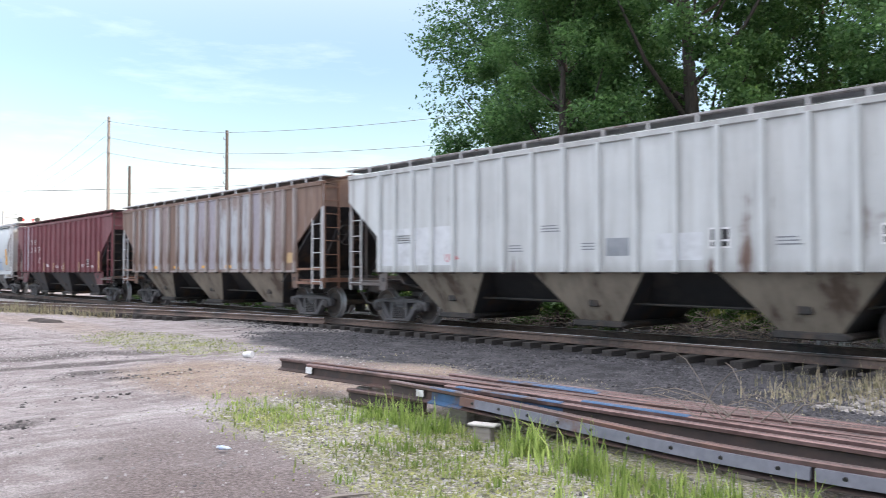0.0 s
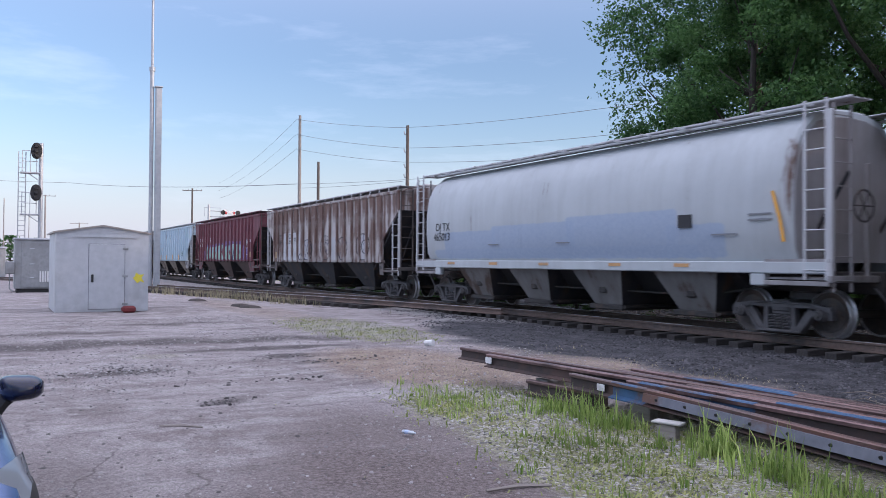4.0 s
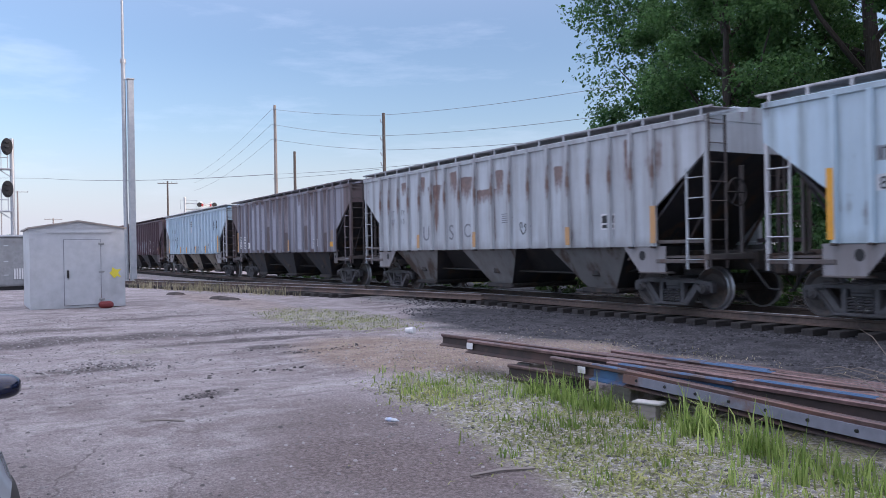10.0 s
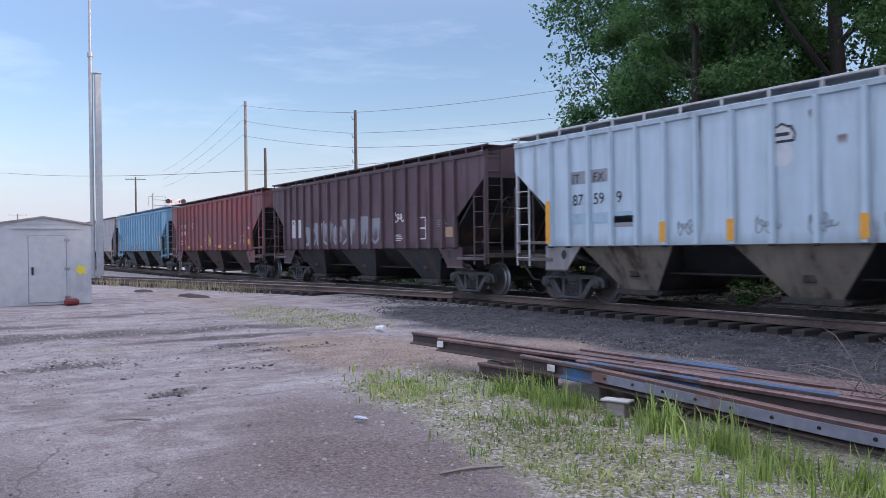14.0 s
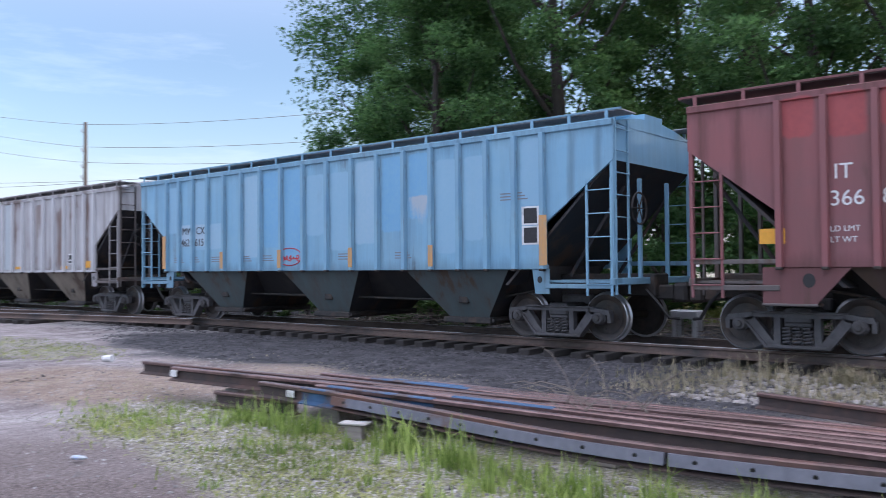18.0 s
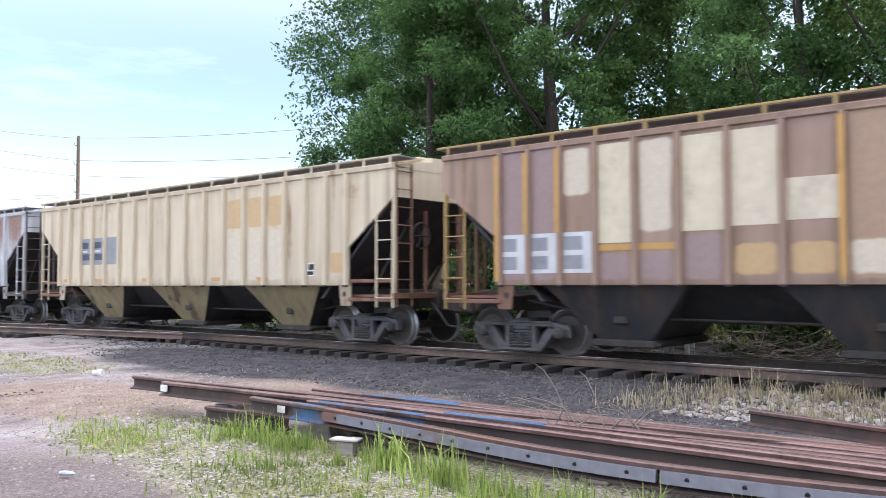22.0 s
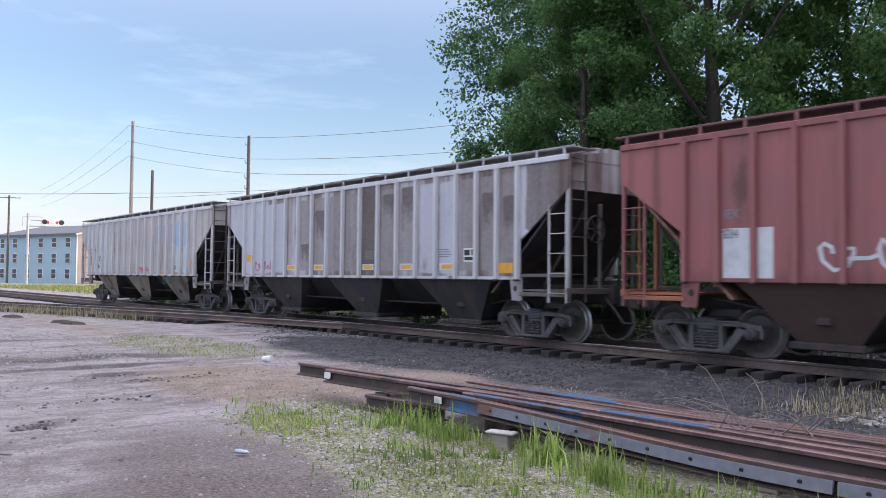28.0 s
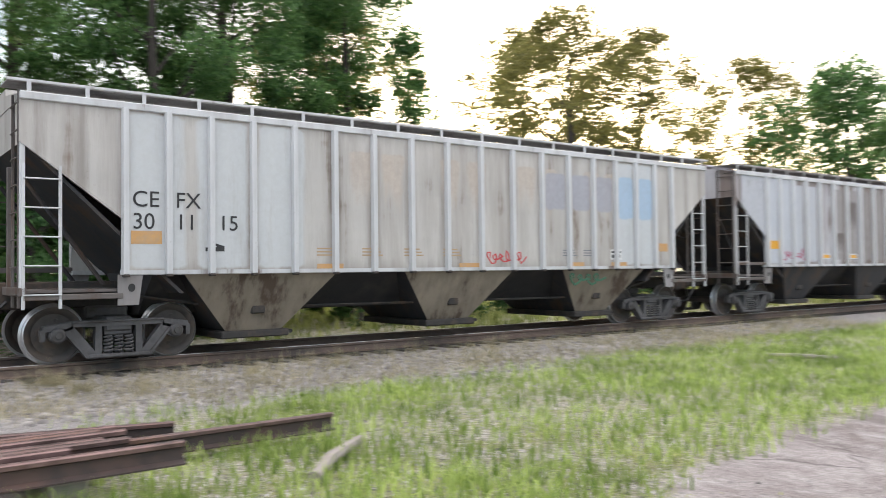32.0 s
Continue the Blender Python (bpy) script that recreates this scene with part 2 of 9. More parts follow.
# ---- mesh tools ----
class Build:
    """Collects plain faces; makes one mesh of them."""

    def __init__(self):
        self.v, self.f = [], []

    def add(self, verts, faces):
        k = len(self.v)
        self.v.extend(verts)
        self.f.extend(tuple(i + k for i in f) for f in faces)
        return self

    def box(self, x0, x1, y0, y1, z0, z1, c=0.0):
        """A box, its edges cut by c."""
        if c <= 0:
            v = [(x, y, z) for z in (z0, z1) for x, y in ((x0, y0), (x1, y0), (x1, y1), (x0, y1))]
            return self.add(v, [(3, 2, 1, 0), (4, 5, 6, 7), (0, 1, 5, 4), (1, 2, 6, 5), (2, 3, 7, 6), (3, 0, 4, 7)])
        rings = []
        for z, k in ((z0, c), (z0 + c, 0), (z1 - c, 0), (z1, c)):
            rings.append([(x0 + k, y0 + c, z), (x0 + c, y0 + k, z), (x1 - c, y0 + k, z), (x1 - k, y0 + c, z),
                          (x1 - k, y1 - c, z), (x1 - c, y1 - k, z), (x0 + c, y1 - k, z), (x0 + k, y1 - c, z)])
        return self.loft(rings)

    def loft(self, rings, closed=True, caps=True):
        n = len(rings[0])
        v = [p for r in rings for p in r]
        f = []
        for a in range(len(rings) - 1):
            for i in range(n if closed else n - 1):
                j = (i + 1) % n
                f.append((a * n + i, a * n + j, (a + 1) * n + j, (a + 1) * n + i))
        if caps and closed:
            f.append(tuple(range(n))[::-1])
            f.append(tuple((len(rings) - 1) * n + i for i in range(n)))
        return self.add(v, f)

    def tube(self, points, radius, n=6):
        """A round bar along points; radius one number or one a point."""
        pts = [Vector(p) for p in points]
        rad = radius if isinstance(radius, (list, tuple)) else [radius] * len(pts)
        rings = []
        for i, p in enumerate(pts):
            d = (pts[min(i + 1, len(pts) - 1)] - pts[max(i - 1, 0)]).normalized()
            u = d.orthogonal().normalized() if abs(d.z) > 0.99 else d.cross(Vector((0, 0, 1))).normalized()
            w = d.cross(u)
            rings.append([tuple(p + (u * math.cos(a) + w * math.sin(a)) * rad[i]) for a in (2 * math.pi * k / n for k in range(n))])
        return self.loft(rings)

    def prism(self, outline, y0, y1):
        """An outline of (x, z) pushed through from y0 to y1."""
        return self.loft([[(x, y0, z) for x, z in outline], [(x, y1, z) for x, z in outline]])

    def spin(self, profile, n=24, y=0.0):
        """A profile of (radius, y) turned about the y axis."""
        rings = [[(r * math.cos(a), y + h, r * math.sin(a)) for a in (2 * math.pi * k / n for k in range(n))] for r, h in profile]
        return self.loft(rings)

    def mesh(self, name, smooth=35):
        me = bpy.data.meshes.new(name)
        me.from_pydata(self.v, [], self.f)
        bm = bmesh.new()
        bm.from_mesh(me)
        bmesh.ops.recalc_face_normals(bm, faces=bm.faces)
        bm.to_mesh(me)
        bm.free()
        if smooth:
            me.polygons.foreach_set("use_smooth", [True] * len(me.polygons))
            me.set_sharp_from_angle(angle=radians(smooth))
        return me


def thing(name, label, category, group="", kind="", at=(0, 0, 0), rz=0, data=None):
    ob = new(name, data)
    ob.matrix_basis = pose(*at, 0, 0, rz)
    return tagged(ob, label, category, group, kind)


def part(name, shape, material, parent, label="", at=None, smooth=35):
    """One mesh object under a thing or a part."""
    me = shape.mesh(name, smooth) if isinstance(shape, Build) else shape
    if not me.materials:
        me.materials.append(material)
    ob = new(name, me)
    if me.materials[0] != material:
        ob.material_slots[0].link = "OBJECT"
        ob.material_slots[0].material = material
    ob.parent = parent
    if at is not None:
        ob.matrix_basis = at
    if label:
        tagged(ob, label)
    return ob


def solid(name, shape, material, label, category, group="", kind="", at=(0, 0, 0), rz=0, smooth=35):
    """A thing that is one mesh."""
    me = shape.mesh(name, smooth) if isinstance(shape, Build) else shape
    if not me.materials:
        me.materials.append(material)
    return thing(name, label, category, group, kind, at, rz, me)


def fast_mesh(name, verts, faces, material, smooth=False):
    """A mesh from arrays of verts (n, 3) and faces (m, k)."""
    me = bpy.data.meshes.new(name)
    k = faces.shape[1]
    me.vertices.add(len(verts))
    me.vertices.foreach_set("co", np.asarray(verts, np.float32).ravel())
    me.loops.add(faces.size)
    me.loops.foreach_set("vertex_index", faces.astype(np.int32).ravel())
    me.polygons.add(len(faces))
    me.polygons.foreach_set("loop_start", np.arange(0, faces.size, k, dtype=np.int32))
    if smooth:
        me.polygons.foreach_set("use_smooth", np.ones(len(faces), bool))
    me.update(calc_edges=True)
    me.materials.append(material)
    return me


def lettering(text, size, material, parent, x, z, y=-0.004, name="lettering", swell=0.0):
    """Letters that stand on a wall which faces -y; x is their left edge, z their foot."""
    cu = bpy.data.curves.new("letters", "FONT")
    cu.body, cu.size, cu.extrude, cu.offset = text, size, 0.0015, swell
    tmp = bpy.data.objects.new("letters", cu)
    me = bpy.data.meshes.new_from_object(tmp)
    bpy.data.objects.remove(tmp)
    bpy.data.curves.remove(cu)
    me.materials.clear()
    return part(name, me, material, parent, at=pose(x, y, z, 90, 0, 0))


# ---- the ground ----
EDGE_X = [-200, -60, -34, -21, -17, -13.6, -9.2, -6.2, -5, -3, 0, 3, 6, 9, 14, 60]
EDGE_Y = [9.0, 8.2, 7.6, 7.4, 7.0, 5.7, 4.0, 3.35, 3.1, 2.6, 2.2, 3.0, 3.9, 4.2, 3.8, 3.0]


def wave(x, y, s, seed):
    """A cheap soft noise in -1..1 over arrays."""
    a = np.sin(x * 1.3 * s + seed) + np.sin(y * 1.7 * s + 2.1 * seed) + np.sin((x + y) * 0.9 * s + 3.7 * seed) + np.sin((x * 0.6 - y * 1.1) * s * 1.9 + seed)
    return a / 4


def blob(x, y, cx, cy, rx, ry):
    return np.clip(1.4 - ((x - cx) / rx) ** 2 - ((y - cy) / ry) ** 2, 0, 1)


def zones(x, y):
    """How green, how dry, how stony and how dark the ground is."""
    past = y - np.interp(x, EDGE_X, EDGE_Y) + 0.25 * wave(x, y, 2.3, 1.0)
    off = np.clip(past / 0.8, 0, 1)
    green = off * np.clip(1.7 * (1 - np.abs(y - 4.7) / 2.1), 0, 1) * np.clip((x + 10.2) / 2, 0, 1)
    green = np.maximum(green, off * np.clip((x - 0.5 - 0.35 * np.clip(y - 6, 0, 9)) / 1.6, 0, 1) * np.clip((9.6 + 0.08 * x - y) / 1.2, 0, 1))
    green = np.maximum(green, 0.52 * blob(x, y, -18.3, 7.6, 3.8, 1.3))
    green = np.maximum(green, 0.5 * blob(x, y, -14.35, 2.5, 0.55, 0.5))
    green = np.maximum(green, np.clip((y - 20.5) / 3, 0, 1) * 0.95)
    green = np.maximum(green, np.clip((y - 16.6) / 1.2, 0, 1) * np.clip((x - 5) / 3, 0, 1))
    dry = np.maximum(blob(x, y, -11.3, 5.9, 3.0, 1.5), 0.85 * off * np.clip(1.3 - np.abs(y - 8.5) / 1.5, 0, 1) * np.clip((x + 15) / 4, 0, 1))
    dry = np.maximum(dry, 0.8 * np.clip(1 - np.abs(y - 11.1) / 1.1, 0, 1) * np.clip((x + 5) / 3, 0, 1))
    dry = np.maximum(dry, 0.5 * blob(x, y, -27, 7.6, 9, 1.1))
    stone = np.clip((y - 9.0 - 0.4 * wave(x, y, 0.7, 4.0) - np.clip(-(x + 22) / 8, -1.0, 0) - 1.3 * np.clip((-17 - x) / 3, 0, 1) + 0.5 * wave(x, y, 1.7, 2.0)) / 1.4, 0, 1) * np.clip((17.6 - y) / 1.0, 0, 1)
    dark = stone * (0.80 * np.clip((0.2 - x) / 3, 0, 1) + 0.20 * np.clip((-6.5 - x) / 4, 0, 1)) * np.clip((x + 20.5 + 1.2 * wave(x, y, 1.1, 6.0)) / 4, 0, 1) * np.clip((14.8 - y) / 1.5, 0, 1)
    dark = np.maximum(dark, 0.9 * np.clip((y - 15.8) / 0.8, 0, 1) * np.clip((22 - y) / 2, 0, 1) * np.clip((9 - x) / 4, 0, 1) * np.clip((x + 60) / 8, 0, 1))
    return green, dry * (1 - 0.5 * green), stone, dark


def height(x, y):
    """The lie of the land: a low track bed behind a flat yard."""
    bed = np.clip((y - 10.6) / 1.7, 0, 1) * np.clip((18.0 - y) / 2.2, 0, 1)
    flat = 0.018 * wave(x, y, 1.1, 2.0) + 0.012 * wave(x, y, 3.7, 5.0)
    lift = 0.01 + 0.085 * np.clip((x + 2) / 4, 0, 1)
    return lift * bed * bed * (3 - 2 * bed) + flat * (1 - 0.7 * bed)


def spread(stops):
    out = []
    for a, b, step in stops:
        out.extend(np.arange(a, b, step))
    return np.array(out + [stops[-1][1]])


def make_ground():
    xs = spread([(-3000, -400, 260), (-400, -100, 30), (-100, -40, 3), (-40, -18, 0.5), (-18, 14, 0.16), (14, 40, 0.8), (40, 120, 8), (120, 400, 40), (400, 3000, 260)])
    ys = spread([(-3000, -300, 270), (-300, -20, 35), (-20, -2, 2), (-2, 12.4, 0.16), (12.4, 20, 0.4), (20, 60, 4), (60, 300, 30), (300, 3000, 270)])
    gx, gy = np.meshgrid(xs, ys)
    gz = height(gx, gy)
    verts = np.stack([gx, gy, gz], -1).reshape(-1, 3)
    nx, ny = len(xs), len(ys)
    i = np.arange((nx - 1) * (ny - 1))
    a = (i // (nx - 1)) * nx + i % (nx - 1)
    m, n, l, b = node_mat("yard_ground")
    pos = n.new("ShaderNodeTexCoord").outputs["Object"]
    zone = n.new("ShaderNodeAttribute")
    zone.attribute_name = "zone"
    sep = n.new("ShaderNodeSeparateColor")
    l.new(zone.outputs["Color"], sep.inputs["Color"])
    big = noise_of(n, l, pos, 0.35, 6, 0.62)
    mid = noise_of(n, l, pos, 2.2, 6, 0.65)
    grit = noise_of(n, l, pos, 26, 5, 0.7)
    cell = n.new("ShaderNodeTexVoronoi")
    cell.inputs["Scale"].default_value = 24
    l.new(pos, cell.inputs["Vector"])
    sweep = noise_of(n, l, scaled(n, l, pos, (1.6, 0.35, 1)), 0.9, 7, 0.7)
    ruts = noise_of(n, l, scaled(n, l, pos, (1.1, 0.3, 1)), 1.0, 6, 0.65)
    # worn asphalt and fines: pale scuffs, damp dark ruts, loose grit, cracks
    speck = noise_of(n, l, pos, 70, 3, 0.7)
    lot = mixer(n, l, band(n, l, big, 0.38, 0.62), (0.215, 0.184, 0.18), (0.335, 0.30, 0.298))
    lot = mixer(n, l, band(n, l, mid, 0.45, 0.66, 0.8), lot, (0.42, 0.39, 0.388))
    lot = mixer(n, l, band(n, l, noise_of(n, l, pos, 5.5, 5, 0.7), 0.54, 0.68, 0.45), lot, (0.19, 0.163, 0.158))
    lot = mixer(n, l, band(n, l, sweep, 0.53, 0.64, 0.65), lot, (0.155, 0.132, 0.13))
    lot = mixer(n, l, band(n, l, sweep, 0.44, 0.36, 0.6), lot, (0.44, 0.41, 0.41))
    lot = mixer(n, l, band(n, l, ruts, 0.56, 0.72, 0.6), lot, (0.115, 0.098, 0.098))
    lot = mixer(n, l, band(n, l, grit, 0.56, 0.70, 0.35), lot, (0.15, 0.13, 0.13))
    lot = mixer(n, l, band(n, l, speck, 0.62, 0.70, 0.30), lot, (0.43, 0.41, 0.41))
    lot = mixer(n, l, band(n, l, speck, 0.38, 0.30, 0.35), lot, (0.11, 0.096, 0.096))
    # hairline cracks that wander and stop
    bent = n.new("ShaderNodeVectorMath")
    bent.operation = "MULTIPLY_ADD"
    warp = n.new("ShaderNodeTexNoise")
    warp.inputs["Scale"].default_value, warp.inputs["Detail"].default_value = 2.5, 5
    l.new(pos, warp.inputs["Vector"])
    l.new(warp.outputs["Color"], bent.inputs[0])
    bent.inputs[1].default_value = (0.5, 0.5, 0.0)
    l.new(pos, bent.inputs[2])
    crack = n.new("ShaderNodeTexVoronoi")
    crack.feature = "DISTANCE_TO_EDGE"
    crack.inputs["Scale"].default_value = 0.55
    l.new(bent.outputs[0], crack.inputs["Vector"])
    thin = n.new("ShaderNodeMath")
    thin.operation = "MULTIPLY"
    l.new(band(n, l, crack.outputs["Distance"], 0.009, 0.003), thin.inputs[0])
    l.new(band(n, l, big, 0.47, 0.58, 0.55), thin.inputs[1])
    lot = mixer(n, l, thin.outputs[0], lot, (0.07, 0.06, 0.06))
    mudc = mixer(n, l, band(n, l, grit, 0.4, 0.65), (0.065, 0.055, 0.055), (0.15, 0.13, 0.13))
    brownc = mixer(n, l, band(n, l, grit, 0.4, 0.65), (0.13, 0.105, 0.10), (0.245, 0.208, 0.20))
    dryc = mixer(n, l, band(n, l, mid, 0.35, 0.65), (0.24, 0.175, 0.135), (0.35, 0.275, 0.215))
    dryc = mixer(n, l, band(n, l, grit, 0.5, 0.7, 0.6), dryc, (0.19, 0.16, 0.13))
    greenc = mixer(n, l, band(n, l, mid, 0.46, 0.60), (0.25, 0.25, 0.125), (0.35, 0.33, 0.27))
    greenc = mixer(n, l, band(n, l, grit, 0.46, 0.64, 0.85), greenc, (0.26, 0.24, 0.21))
    greenc = mixer(n, l, band(n, l, speck, 0.60, 0.70, 0.6), greenc, (0.40, 0.38, 0.37))
    stonec = mixer(n, l, band(n, l, grit, 0.35, 0.7), (0.20, 0.187, 0.186), (0.38, 0.36, 0.355))
    cinder = mixer(n, l, band(n, l, mid, 0.42, 0.62), mixer(n, l, band(n, l, grit, 0.4, 0.75), (0.030, 0.030, 0.034), (0.075, 0.073, 0.080)), mixer(n, l, band(n, l, grit, 0.4, 0.7), (0.060, 0.060, 0.067), (0.145, 0.143, 0.152)))

    def edged(value, lo=0.3, hi=0.7, top=1.0):
        ad = n.new("ShaderNodeMath")
        ad.operation = "MULTIPLY_ADD"
        l.new(mid, ad.inputs[0])
        ad.inputs[1].default_value = 0.9
        sub = n.new("ShaderNodeMath")
        sub.operation = "SUBTRACT"
        l.new(value, sub.inputs[0])
        sub.inputs[1].default_value = 0.45
        l.new(sub.outputs[0], ad.inputs[2])
        return band(n, l, ad.outputs[0], lo, hi, top)

    soil = n.new("ShaderNodeAttribute")
    soil.attribute_name = "soil"
    marks = n.new("ShaderNodeSeparateColor")
    l.new(soil.outputs["Color"], marks.inputs["Color"])
    lot = mixer(n, l, edged(marks.outputs["Green"], 0.1, 1.0), lot, brownc)
    lot = mixer(n, l, edged(marks.outputs["Red"], 0.2, 0.95), lot, mudc)
    col = mixer(n, l, edged(sep.outputs["Green"], 0.2, 0.9, 0.8), lot, dryc)
    col = mixer(n, l, edged(sep.outputs["Blue"]), col, stonec)
    col = mixer(n, l, edged(zone.outputs["Alpha"], 0.2, 0.6), col, cinder)
    chip = n.new("ShaderNodeTexVoronoi")
    chip.inputs["Scale"].default_value = 38
    l.new(pos, chip.inputs["Vector"])
    tone = n.new("ShaderNodeSeparateColor")
    l.new(chip.outputs["Color"], tone.inputs["Color"])
    greenc = mixer(n, l, band(n, l, tone.outputs["Green"], 0.62, 0.80, 0.75), greenc, (0.46, 0.44, 0.425))
    greenc = mixer(n, l, band(n, l, tone.outputs["Red"], 0.35, 0.15, 0.7), greenc, (0.10, 0.095, 0.075))
    col = mixer(n, l, edged(sep.outputs["Red"]), col, greenc)
    # every pebble its own shade, at two sizes
    for size, low, high in ((46, 0.84, 1.18), (110, 0.78, 1.24)):
        peb = n.new("ShaderNodeTexVoronoi")
        peb.inputs["Scale"].default_value = size
        l.new(pos, peb.inputs["Vector"])
        one = n.new("ShaderNodeSeparateColor")
        l.new(peb.outputs["Color"], one.inputs["Color"])
        hsv = n.new("ShaderNodeHueSaturation")
        mr = n.new("ShaderNodeMapRange")
        mr.inputs["To Min"].default_value, mr.inputs["To Max"].default_value = low, high
        l.new(one.outputs["Red"], mr.inputs["Value"])
        l.new(mr.outputs["Result"], hsv.inputs["Value"])
        l.new(col, hsv.inputs["Color"])
        col = hsv.outputs["Color"]
    l.new(col, b.inputs["Base Color"])
    b.inputs["Roughness"].default_value = 0.95
    b.inputs["Specular IOR Level"].default_value = 0.2
    bumped(n, l, b, grit, 1.0, 0.04)
    me = fast_mesh("ground", verts, np.stack([a, a + 1, a + nx + 1, a + nx], -1), m, True)
    g, d, s, k = zones(verts[:, 0], verts[:, 1])
    attr = me.color_attributes.new("zone", "FLOAT_COLOR", "POINT")
    attr.data.foreach_set("color", np.stack([g, d, s, k], -1).astype(np.float32).ravel())
    x, y = verts[:, 0], verts[:, 1]
    mud = np.zeros(len(x))
    for cx, cy, rx, ry in ((-16.9, 1.6, 0.85, 2.6), (-16.5, 5.2, 0.7, 2.2), (-14.9, 4.4, 0.35, 1.9), (-12.5, 1.7, 0.32, 0.95), (-12.5, 5.1, 0.3, 0.9), (-13.6, 4.6, 0.3, 0.8), (-9.45, 2.35, 0.16, 0.28), (-19.5, 0.5, 0.5, 3.0), (-21.5, 4.2, 0.5, 1.8)):
        mud = np.maximum(mud, 0.85 * blob(x + 0.5 * rx * wave(x, y, 1.9, cx), y + 0.3 * wave(x, y, 1.3, cy), cx, cy, rx, ry))
    brown = np.clip(0.75 * blob(x, y, -6.6, 3.3, 2.0, 1.1) + 0.7 * blob(x, y, -4.6, 2.3, 2.0, 1.4) + 0.5 * blob(x, y, -6.5, 0.5, 1.2, 0.5), 0, 1)
    soil = me.color_attributes.new("soil", "FLOAT_COLOR", "POINT")
    soil.data.foreach_set("color", np.stack([mud, brown, 0 * x, 0 * x + 1], -1).astype(np.float32).ravel())
    tagged(new("ground", me), "flat yard of worn asphalt, gravel, weeds and cinders beside the track", "ground", "", "structure")


make_ground()

# ---- the track ----
RAIL_TOP, NEAR_RAIL, FAR_RAIL, MID = 0.297, 13.04, 14.54, 13.79
RAIL_SHAPE = [(-0.070, 0), (0.070, 0), (0.070, 0.012), (0.014, 0.032), (0.009, 0.06), (0.010, 0.115), (0.036, 0.128), (0.036, 0.155),
              (0.026, 0.165), (-0.026, 0.165), (-0.036, 0.155), (-0.036, 0.128), (-0.010, 0.115), (-0.009, 0.06), (-0.014, 0.032), (-0.070, 0.012)]


def rail_along(points, z):
    """A rail of true section along points (x, y)."""
    b = Build()
    rings = []
    for i, (x, y) in enumerate(points):
        q, w = points[max(i - 1, 0)], points[min(i + 1, len(points) - 1)]
        d = Vector((w[0] - q[0], w[1] - q[1], 0)).normalized()
        rings.append([(x - d.y * u, y + d.x * u, z + h) for u, h in RAIL_SHAPE])
    return b.loft(rings)


def head_along(points, z):
    """The wheel-polished strip on a rail's head."""
    rings = []
    for i, (x, y) in enumerate(points):
        rings.append([(x, y - 0.022, z), (x, y + 0.022, z), (x, y + 0.02, z + 0.004), (x, y - 0.02, z + 0.004)])
    return Build().loft(rings)


def make_track():
    track = thing("track", "railway track of worn steel rails on dark creosoted ties", "track", "", "structure")
    base = RAIL_TOP - 0.169
    for y in (NEAR_RAIL, FAR_RAIL):
        line = [(x, y) for x in (-900, -300, -100, -40, 0, 40, 100, 300, 900)]
        r = part("rail", rail_along(line, base), RAIL_SIDE, track, "rust-brown steel rail")
        part("rail_head", head_along(line, RAIL_TOP - 0.004), TREAD, r, "wheel-polished rail head")
    rail_in = [(-19.5, 12.70), (-22.5, 12.2), (-25, 11.72), (-28.5, 10.98), (-33.5, 9.75), (-38, 8.6), (-42, 7.55), (-50, 5.4), (-70, -1.0)]
    r = part("rail", rail_along(rail_in, base), RAIL_SIDE, track, "rust-brown siding rail curving off the main line")
    part("rail_head", head_along(rail_in, RAIL_TOP - 0.004), TREAD, r)
    rail_out = [(-27.5, 12.80), (-30, 12.15), (-33.9, 11.15), (-38.4, 10.0), (-42.4, 8.94), (-50.4, 6.8), (-70.4, 0.4)]
    r = part("rail", rail_along(rail_out, base), RAIL_SIDE, track)
    part("rail_head", head_along(rail_out, RAIL_TOP - 0.004), TREAD, r)
    return track


TRACK = make_track()

# ---- the train ----
# In a car's own space x runs along the train, z is 0 on the rail head, and the side that is seen faces -y.
SILL, EAVE, HALF_W = 1.34, 3.74, 1.58
WHEEL_R = 0.42
SHARED = {}


def shared(key, maker):
    if key not in SHARED:
        SHARED[key] = maker().mesh(key)
    return SHARED[key]


def wheel_set_mesh():
    b = Build()
    for s in (-1, 1):
        y = s * 0.75
        prof = [(0.0, -0.06), (0.09, -0.06), (0.11, -0.035), (0.30, -0.02), (0.345, -0.055), (0.40, -0.062), (0.418, -0.05), (0.42, 0.035), (0.452, 0.055), (0.452, 0.07),
                (0.41, 0.075), (0.345, 0.06), (0.30, 0.02), (0.12, 0.03), (0.0, 0.03)]
        b.spin([(r, h if s < 0 else -h) for r, h in prof], 28, y)
        # core holes cast into the web, so that the turning shows
        for k in range(4):
            a = k * math.pi / 2
            cx, cz = 0.21 * math.cos(a), 0.21 * math.sin(a)
            b.spin([(0.0, -0.036), (0.028, -0.036), (0.034, -0.02), (0.0, -0.02)] if s < 0 else [(0.0, 0.036), (0.028, 0.036), (0.034, 0.02), (0.0, 0.02)], 8, y)
            for q in range(len(b.v) - 32, len(b.v)):
                px, py, pz = b.v[q]
                b.v[q] = (px + cx, py, pz + cz)
    b.tube([(0, -0.7, 0), (0, 0.7, 0)], 0.08, 10)
    return b


